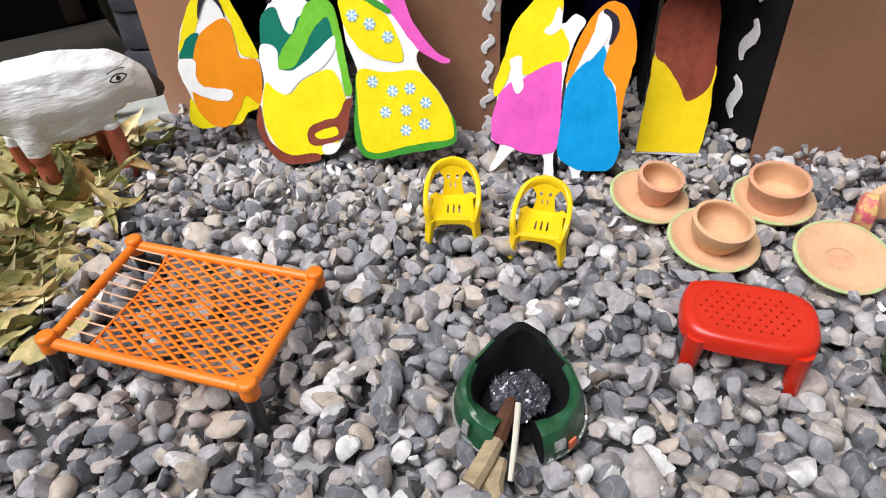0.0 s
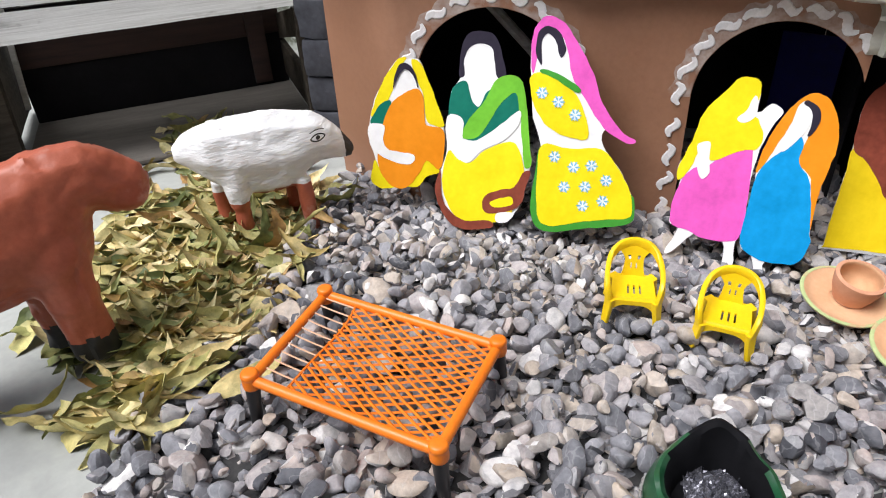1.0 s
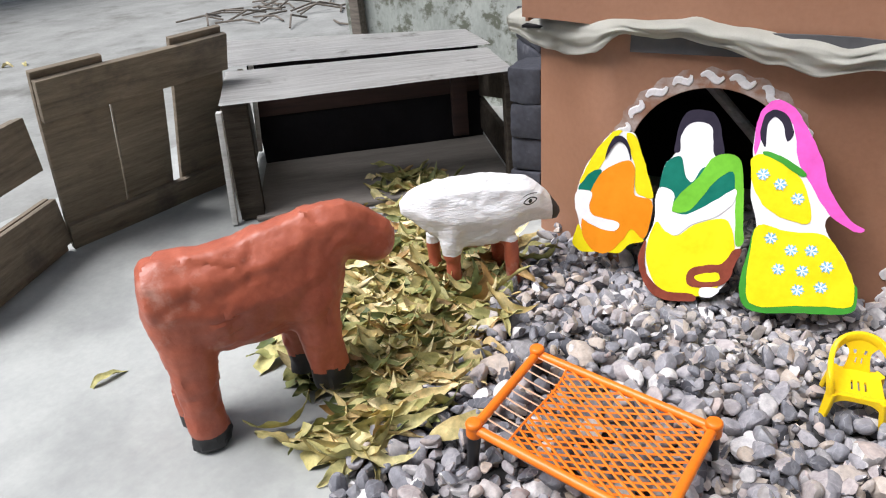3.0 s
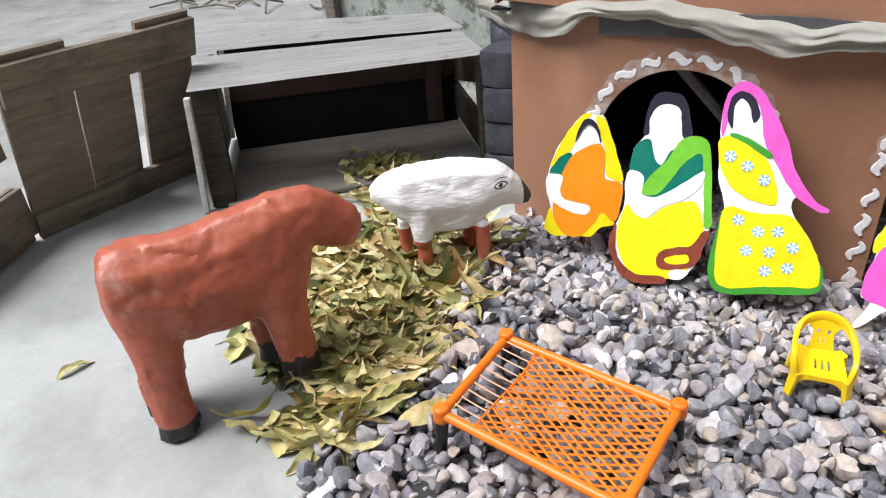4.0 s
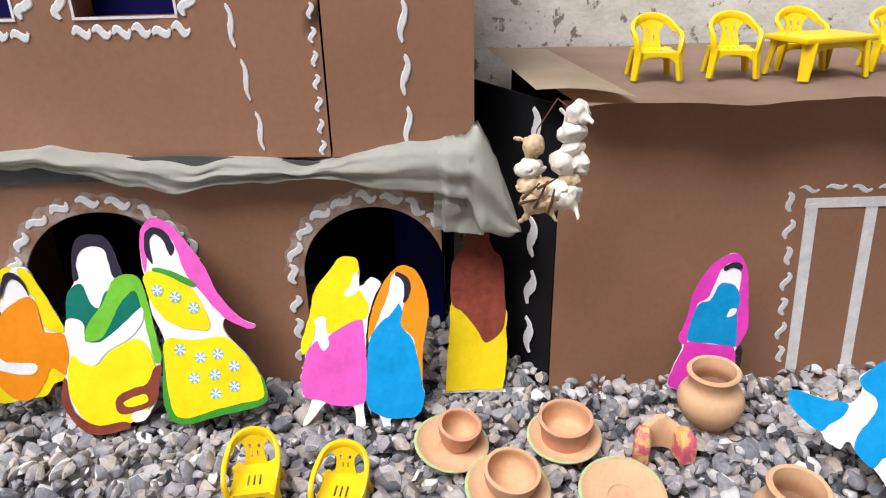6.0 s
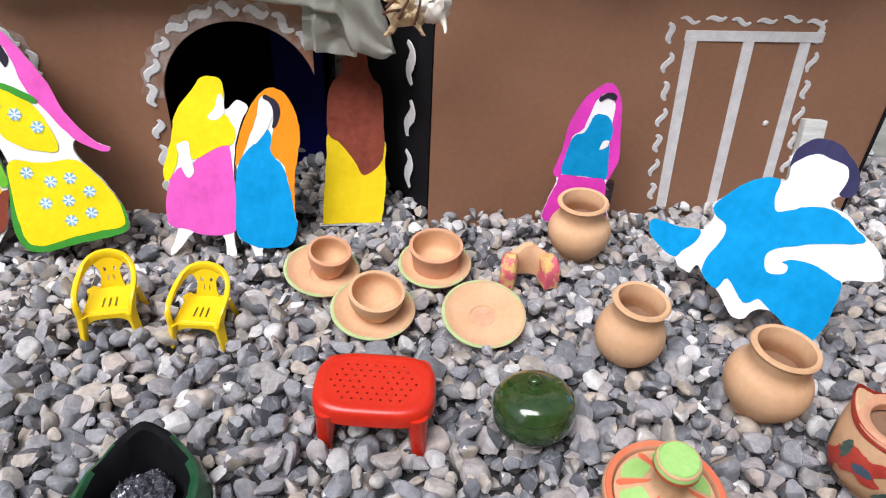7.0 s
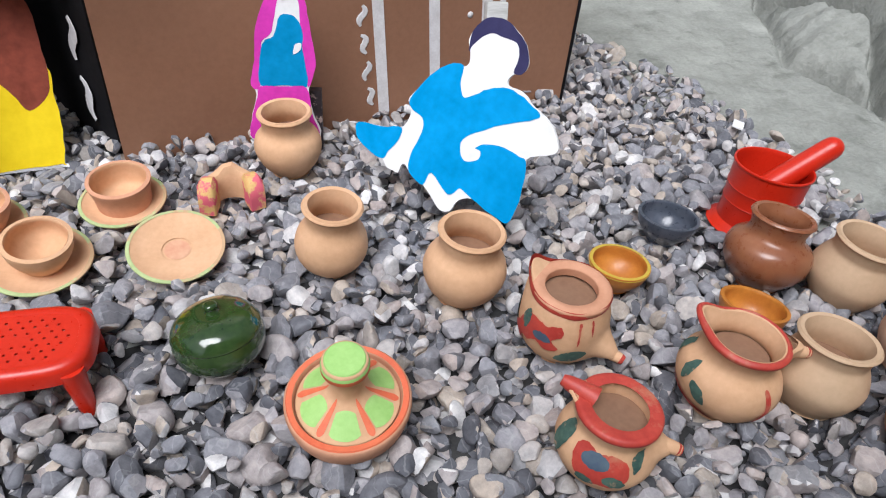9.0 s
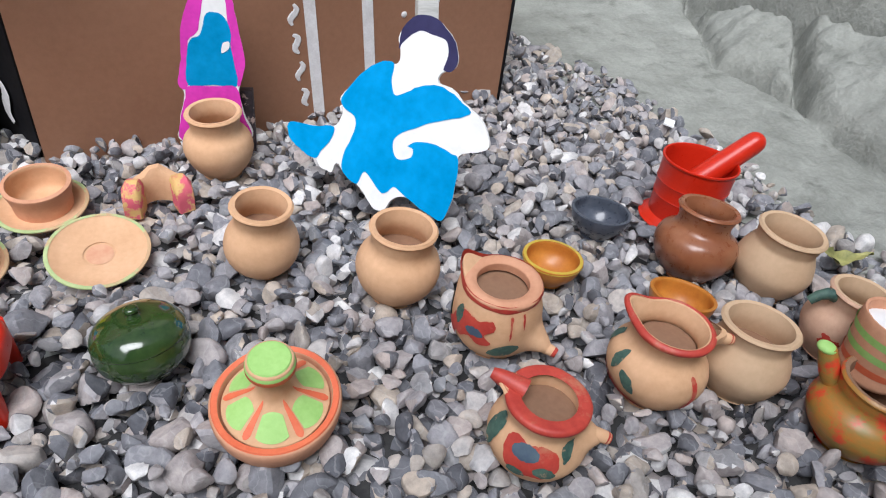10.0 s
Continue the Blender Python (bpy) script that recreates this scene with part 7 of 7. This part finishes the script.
def leaf_mesh(seed):
    """A dry lanceolate leaf, folded along its midrib, curled lengthwise, its margins rolled and wavy."""
    rng = random.Random(seed)
    L, W = rng.uniform(0.085, 0.135), rng.uniform(0.022, 0.036)
    curl, twist, fold = rng.uniform(-2.6, 1.6), rng.uniform(-2.2, 2.2), rng.uniform(0.0, 0.9)
    bow = rng.uniform(-0.9, 0.9)
    b = bmesh.new()
    rows = []
    n = 12
    for i in range(n + 1):
        t = i / n
        w = W * 0.5 * (math.sin(math.pi * min(1.0, t ** 0.8 * 1.0)) ** 0.85) + 0.0005
        x = (t - 0.5) * L
        zc = curl * (t - 0.5) ** 2 * L * 1.1 + 0.004 * math.sin(t * 8 + seed)
        a = twist * (t - 0.5)
        row = []
        for s in (-1, -0.6, 0, 0.6, 1):
            y = s * w * (1 - 0.35 * fold)
            z = abs(s) ** 1.4 * w * fold * 1.1 + 0.0036 * math.sin(t * 17 + s * 3 + seed) * abs(s)
            row.append(b.verts.new((x, bow * (t - 0.5) ** 2 * L + y * math.cos(a) - z * math.sin(a), zc + y * math.sin(a) + z * math.cos(a))))
        rows.append(row)
    for p, q in zip(rows, rows[1:]):
        for k in range(4):
            b.faces.new((p[k], q[k], q[k + 1], p[k + 1]))
    me = bpy.data.meshes.new("leaf")
    for f in b.faces:
        f.smooth = True
    b.to_mesh(me)
    b.free()
    me.materials.append(LEAF_MAT)
    return me


LEAVES = [leaf_mesh(k) for k in range(18)]
heap = thing("leaf_heap", pose(0, 0, 0), "heap of dry olive and tan leaves under the animals", "leaf heap")
rng = random.Random(21)


def heap_height(x, y):
    d = ((x + 0.63) / 0.23) ** 2 + ((y - 0.96) / 0.33) ** 2
    return 0.030 * math.exp(-d * 0.9) + 0.024 * math.exp(-((x + 0.53) / 0.10) ** 2 - ((y - 0.66) / 0.13) ** 2)


count = 0
while count < 318:
    r = rng.random()
    if r < 0.72:
        y = rng.gauss(0.965, 0.165)
        x = rng.gauss(-0.605 - 0.28 * max(0.0, y - 0.85), 0.095)
    elif r < 0.93:
        x, y = rng.gauss(-0.53, 0.075), rng.gauss(0.64, 0.11)
    else:
        x, y = rng.gauss(-0.80, 0.08), rng.gauss(1.33, 0.07)
    if not (-1.05 < x < -0.40 - 0.05 * max(0, y - 0.9) and 0.53 < y < 1.46) or x < -0.80 - 0.38 * max(0, y - 0.82) and y < 1.2 and rng.random() < 0.85:
        continue
    if y < 0.63 and abs(x + 0.70) < 0.08:
        continue
    h = heap_height(x, y)
    if (x + 0.62) ** 2 + (y - 0.645) ** 2 < 0.09 ** 2:
        if y < 0.66:
            continue
        h *= 0.3
    ob = new("leaf", LEAVES[rng.randrange(len(LEAVES))])
    ob.parent = heap
    s = rng.uniform(0.78, 1.12)
    ob.matrix_basis = pose(x, y, GROUND_Z + 0.009 + h * rng.uniform(0.25, 1.05) + (0.012 if x > -0.47 else 0), rng.gauss(0, 26), rng.gauss(0, 10), rng.gauss(36, 26 if y < 0.8 else 45)) @ Matrix.Diagonal((s, s, s, 1))
    count += 1
# the rest of the heap, leaf upon leaf
V, F, base = [], [], 0
while len(V) < 520:
    r = rng.random()
    if r < 0.5:
        y = rng.gauss(0.96, 0.17)
        x = rng.gauss(-0.61 - 0.28 * max(0.0, y - 0.85), 0.105)
    elif r < 0.86:
        x, y = rng.gauss(-0.53, 0.06), rng.gauss(0.66, 0.09)
    else:
        x, y = rng.gauss(-0.93, 0.08), rng.gauss(1.45, 0.06)
    if not (-1.1 < x < -0.41 - 0.05 * max(0, y - 0.9) and 0.53 < y < 1.56) or x < -0.80 - 0.38 * max(0, y - 0.82) and y < 1.25 and rng.random() < 0.8:
        continue
    if y < 0.63 and abs(x + 0.70) < 0.08:
        continue
    if (x + 0.62) ** 2 + (y - 0.645) ** 2 < 0.09 ** 2 and y < 0.67:
        continue
    me = LEAVES[rng.randrange(len(LEAVES))]
    s = rng.uniform(0.85, 1.2)
    m = pose(x, y, GROUND_Z + 0.008 + heap_height(x, y) * rng.uniform(0.1, 0.95) + (0.012 if x > -0.47 else 0), rng.gauss(0, 26), rng.gauss(0, 10), rng.gauss(36, 28 if y < 0.8 else 45)) @ Matrix.Scale(s, 4)
    V.append([(m @ v.co)[:] for v in me.vertices])
    F += [[base + k for k in p.vertices] for p in me.polygons]
    base += len(me.vertices)
me = bpy.data.meshes.new("leaf_litter")
me.from_pydata([p for leaf in V for p in leaf], [], F)
me.polygons.foreach_set("use_smooth", [True] * len(me.polygons))
me.materials.append(LITTER_MAT)
litter = tagged(new("leaf_litter", me), "", "", kind="stuff")
litter.parent = heap
for k, (x, y, z, rx, ry, rz) in enumerate(((-1.02, 0.518, GROUND_Z + 0.006, 5, 0, 72), (1.74, 0.500, 0.020, 8, 4, -20), (-4.05, 2.04, GROUND_Z + 0.01, 5, 0, 20), (-4.14, 1.99, GROUND_Z + 0.012, 15, 0, 70), (-3.97, 2.10, GROUND_Z + 0.01, 5, 8, -30), (-0.42, 0.955, 0.022, 10, 5, -8), (-0.345, 0.665, 0.02, 30, 0, 60), (-0.27, 0.425, 0.02, 10, 0, 8),
                                          (-0.475, 0.985, 0.05, 60, -50, 100), (-0.49, 0.965, 0.045, 75, -60, 70), (-0.565, 0.925, 0.05, 60, -60, 120))):
    ob = new("dry_leaf", LEAVES[k % len(LEAVES)])
    ob.matrix_world = pose(x, y, z, rx, ry, rz) @ Matrix.Scale(0.62 if k == 0 else 1.0, 4)
    tagged(ob, "single dry olive leaf fallen from the heap", "leaf", "scattered leaves")

# ---- weathered table, fence panels and things behind ----
WOOD_FENCE = surface("grey_brown_fence_wood", (0.115, 0.093, 0.064), (0.25, 0.205, 0.148), 7, 60, 0.85, 0.35, 0.003, stretch=(1, 10, 10), spots=((0.075, 0.065, 0.055), 6.0, 0.55, 0.75))
table = thing("low_table", pose(-0.945, 1.330, GROUND_Z, 0, 0, 39.7), "low weathered grey wooden table with gappy plank top", "table")


def plank(parent, name, size, m, seed, mat=WOOD, label=""):
    b = bmesh.new()
    add_box(b, size, Matrix(), 0.002)
    bmesh.ops.subdivide_edges(b, edges=[e for e in b.edges if e.calc_length() > 0.1], cuts=8, use_grid_fill=True)
    for v in b.verts:
        v.co += Vector((0, 0.004 * noise.noise(Vector((v.co.x * 4, seed, v.co.z))), 0.003 * noise.noise(Vector((v.co.x * 3, v.co.y * 9, seed)))))
    bmesh.ops.transform(b, matrix=m, verts=b.verts)
    return part(name, b, mat, parent, label)


TH = 0.322
def top_plank(corners, seed):
    """A sawn plank of uneven width: front left, front right, back right, back left corners."""
    b = bmesh.new()
    fl, fr, br, bl = (Vector(c) for c in corners)
    rows = []
    for i in range(25):
        u = i / 24
        row = []
        for j in range(9):
            v = j / 8
            p = (fl + (fr - fl) * u) * (1 - v) + (bl + (br - bl) * u) * v
            edge = 0.004 * noise.noise(Vector((u * 6, seed, v * 2))) * (1 if j in (0, 8) else 0)
            row.append(b.verts.new((p.x + 0.004 * noise.noise(Vector((v * 5, seed, 3))) * (1 if i in (0, 24) else 0), p.y + edge, p.z + 0.004 * noise.noise(Vector((u * 3, v * 2, seed))))))
        rows.append(row)
    for p, q in zip(rows, rows[1:]):
        for j in range(8):
            b.faces.new((p[j], q[j], q[j + 1], p[j + 1]))
    bmesh.ops.solidify(b, geom=b.faces[:], thickness=0.014)
    bmesh.ops.recalc_face_normals(b, faces=b.faces)
    return part("top_plank", b, WOOD, table, smooth=True)


top_plank(((-0.374, -0.005, TH - 0.004), (0.352, -0.005, TH - 0.004), (0.342, 0.272, TH - 0.004), (-0.398, 0.345, TH - 0.004)), 1)
top_plank(((-0.405, 0.378, TH + 0.002), (0.360, 0.300, TH - 0.002), (0.335, 0.545, TH - 0.002), (-0.450, 0.765, TH + 0.004)), 2)
# brown wood taken near black: shade under the top is in this colour
SHADED_LEG_WOOD = surface("brown_leg_wood_in_shade", (0.022, 0.018, 0.014), (0.065, 0.054, 0.042), 7, 60, 0.85, 0.35, 0.003, stretch=(1, 10, 10), spots=((0.03, 0.025, 0.02), 8.0, 0.55, 0.7), spec=0.15)
FLOOR_SHADE = surface("under_table_floor_shade", (0.125, 0.112, 0.098), (0.205, 0.188, 0.168), 7, 60, 0.9, 0.3, 0.003, stretch=(1, 6, 6))
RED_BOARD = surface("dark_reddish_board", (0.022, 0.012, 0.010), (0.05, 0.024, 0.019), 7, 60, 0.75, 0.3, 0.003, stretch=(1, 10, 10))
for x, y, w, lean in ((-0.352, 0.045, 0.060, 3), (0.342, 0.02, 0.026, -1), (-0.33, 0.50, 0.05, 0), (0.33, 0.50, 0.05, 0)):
    plank(table, "leg", (0.305, 0.040, w), pose(x, y, (TH - 0.016) / 2, 0, -90 + lean, 0), 5 + x, SHADED_LEG_WOOD)
plank(table, "leg_strip", (0.30, 0.020, 0.014), pose(-0.392, 0.008, (TH - 0.02) / 2, 0, -90 + 5, 0), 6, WOOD, "thin pale strip nailed beside the leg")
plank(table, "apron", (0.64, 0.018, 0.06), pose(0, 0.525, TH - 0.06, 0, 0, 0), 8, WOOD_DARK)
# the darkness under the top is put into these boards' colour
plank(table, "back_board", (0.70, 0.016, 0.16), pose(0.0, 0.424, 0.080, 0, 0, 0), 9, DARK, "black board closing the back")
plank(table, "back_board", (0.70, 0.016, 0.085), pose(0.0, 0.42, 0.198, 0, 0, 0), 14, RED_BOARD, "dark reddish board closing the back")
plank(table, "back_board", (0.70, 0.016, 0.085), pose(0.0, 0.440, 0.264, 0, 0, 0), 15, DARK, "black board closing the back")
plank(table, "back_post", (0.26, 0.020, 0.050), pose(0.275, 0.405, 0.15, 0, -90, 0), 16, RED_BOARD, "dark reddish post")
# light showing through the slit, built as a thin pale strip
plank(table, "light_slit", (0.34, 0.006, 0.006), pose(0.07, 0.408, 0.242, 0, 0, 0), 17, WOOD, "thin pale strip standing for light through a slit")
plank(table, "side_board", (0.46, 0.016, 0.10), pose(0.350, 0.27, 0.08, 0, 0, 90), 10, SHADED_LEG_WOOD)
plank(table, "side_board", (0.46, 0.016, 0.07), pose(0.350, 0.27, 0.21, 0, 14, 90), 11, SHADED_LEG_WOOD)
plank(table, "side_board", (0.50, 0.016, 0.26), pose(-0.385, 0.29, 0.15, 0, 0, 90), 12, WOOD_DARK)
# added sheet: shade on the concrete under the table, put into its colour
plank(table, "floor_shade_sheet", (0.70, 0.40, 0.010), pose(0.0, 0.205, 0.006), 21, FLOOR_SHADE, "added brown-grey sheet for the shaded floor under the table")
plank(table, "slat", (0.26, 0.016, 0.014), pose(-0.345, 0.40, 0.185, 0, -84, 0), 13, WOOD, "pale upright slat")


def fence_panel(p, q, height, label, boards, rails, lean=0.0):
    d = Vector(q) - Vector(p)
    length = d.length
    e = thing("fence_panel", Matrix.Translation((*p, GROUND_Z)) @ Matrix.Rotation(math.atan2(d.y, d.x), 4, "Z") @ Matrix.Rotation(radians(lean), 4, "X"), label, "fence panel", "fence panels")
    for x0, x1, z0, z1 in boards:
        plank(e, "board", (height * (z1 - z0), 0.014, (x1 - x0) * length), pose((x0 + x1) / 2 * length, 0, height * (z0 + z1) / 2, 0, -90, 0), x0 * 9, WOOD_FENCE)
    for z, w, back in rails:
        plank(e, "rail", (length * 1.0, 0.016, w), pose(length / 2, -0.016 if not back else 0.016, z * height, 0, 0.0, 0), z * 7, WOOD_FENCE)
    return e


fence_panel((-1.583, 0.813), (-1.517, 1.291), 0.480, "weathered grey wooden fence panel with gaps between boards",
            [(0.0, 0.332, 0.03, 1.02), (0.345, 0.625, 0.03, 0.97), (0.682, 0.99, 0.03, 1.02)], [(0.095, 0.075, False), (0.885, 0.10, False)], 18.0)
fence_panel((-1.42, 0.44), (-1.580, 0.800), 0.345, "low weathered wooden fence panel leaning at an angle",
            [(0.0, 0.3, 0.0, 0.42), (0.3, 1.0, 0.0, 0.42), (0.0, 1.0, 0.62, 1.0)], [(0.24, 0.12, False), (0.82, 0.13, False)])

SLATE = surface("dark_slate_block", (0.018, 0.020, 0.028), (0.055, 0.058, 0.072), 12, 90, 0.8, 0.5, 0.005, spots=((0.10, 0.10, 0.11), 14, 0.6, 0.7))
rng = random.Random(9)
for k in range(9):
    b = box_mesh((0.20, 0.12, 0.085) if k < 5 else (0.084, 0.115, 0.085), Matrix(), 0.006)
    bmesh.ops.subdivide_edges(b, edges=[e for e in b.edges if e.calc_length() > 0.05], cuts=3, use_grid_fill=True)
    ob = finish(roughen(b, 0.005, 18, k), "stone_block", SLATE)
    ob.matrix_world = pose((-0.650 if k < 5 else -0.609) + rng.uniform(-0.003, 0.003), (1.72 if k < 5 else 1.53) + rng.uniform(-0.005, 0.005), GROUND_Z + 0.0425 + 0.087 * (k if k < 5 else k - 5), 0, 0, (130 if k < 5 else 0) + rng.uniform(-3, 3))
    tagged(ob, "dark blue-grey stone block stacked beside the house", "stone block", "stacked stone blocks")
OLD_LIME = surface("grey_green_old_whitewash", (0.26, 0.285, 0.255), (0.46, 0.49, 0.45), 7, 60, 0.9, 0.4, 0.006, stretch=(1.5, 1, 0.7), spots=((0.13, 0.14, 0.105), 15.0, 0.51, 0.60))
wall("wall_west", (1.205, 0.14, 1.3), pose(-1.078, 2.25, 0.62), OLD_LIME, "weathered whitewashed wall end with flaking plaster")
b = bmesh.new()
for k in range(26):
    rr = random.Random(k)
    x, y = -3.46 + rr.gauss(0, 0.30), 3.69 + rr.gauss(0, 0.22)
    a = rr.uniform(0, 6.28)
    tube(b, [(x, y, GROUND_Z + 0.008), (x + 0.16 * math.cos(a), y + 0.16 * math.sin(a), GROUND_Z + rr.uniform(0.008, 0.06)), (x + 0.34 * math.cos(a + 0.3), y + 0.34 * math.sin(a + 0.3), GROUND_Z + 0.01)], 0.007, 5)
tagged(finish(b, "twigs", WOOD_DARK), "dry twigs scattered on the concrete", "twigs", kind="stuff")
b = box_mesh((0.045, 0.04, 1.25), Matrix(), 0.004)
bmesh.ops.subdivide_edges(b, edges=[e for e in b.edges if e.calc_length() > 0.3], cuts=10, use_grid_fill=True)
ob = finish(roughen(b, 0.004, 9, 3), "wooden_post", WOOD_DARK)
ob.matrix_world = pose(-1.61, 2.155, GROUND_Z + 0.625)
tagged(ob, "dark weathered wooden post against the old wall", "post")
b = box_mesh((0.04, 0.022, 0.004), Matrix(), 0.001)
ob = finish(b, "paper_scrap", PAINTS["white"])
ob.matrix_world = pose(1.79, 0.957, 0.022, 8, 5, 40)
tagged(ob, "small scrap of white paper on the gravel", "paper scrap")
# added wall: blocks the western sky so that the far ground darkens
wall("shade_wall_far_west", (0.14, 16.0, 3.0), pose(-7.2, 3.0, 1.42), CONCRETE, "added plain concrete wall that shades the far ground")
# unseen walls added behind the camera and to the right, to block sky light
wall("shade_wall_south", (10.2, 0.12, 3.1), pose(3.9, -1.36, 1.52), OLD_LIME, "unseen added wall that blocks sky light")
wall("shade_wall_east", (0.12, 8.0, 3.1), pose(3.75, 2.7, 1.52), OLD_LIME, "unseen added wall that blocks sky light")


# ---- the gravel, settled under what stands on it ----
FEET = [(x, y, R * 0.62) for x, y, R in POT_AT] + [(0.447, 1.052, 0.070), (0.640, 1.056, 0.070), (0.528, 0.945, 0.073), (0.700, 0.920, 0.072), (0.842, 0.560, 0.050), (0.728, 0.698, 0.036), (1.274, 0.655, 0.044),
    (1.416, 0.722, 0.046), (1.392, 0.512, 0.044), (1.134, 0.585, 0.038), (1.080, 0.412, 0.040), (1.270, 0.432, 0.042), (1.451, 0.274, 0.040), (1.563, 0.385, 0.038), (1.590, 0.707, 0.068), (0.255, 0.622, 0.078), (0.255, 0.692, 0.03),
    (0.795, 1.018, 0.048)]
for fx, fy, half in ((-0.30, 1.17, 0.05), (-0.15, 1.125, 0.08), (0.04, 1.10, 0.09), (0.25, 1.115, 0.05), (0.345, 1.11, 0.04), (0.505, 1.20, 0.06), (0.905, 1.12, 0.05)):
    FEET += [(fx + s * half, fy, 0.034) for s in (-1.0, -0.5, 0.0, 0.5, 1.0)]
FEET += [(1.085 - s * 0.055, 0.835 + s * 0.09, 0.036) for s in (-1.0, -0.5, 0.0, 0.5)]
gravel()
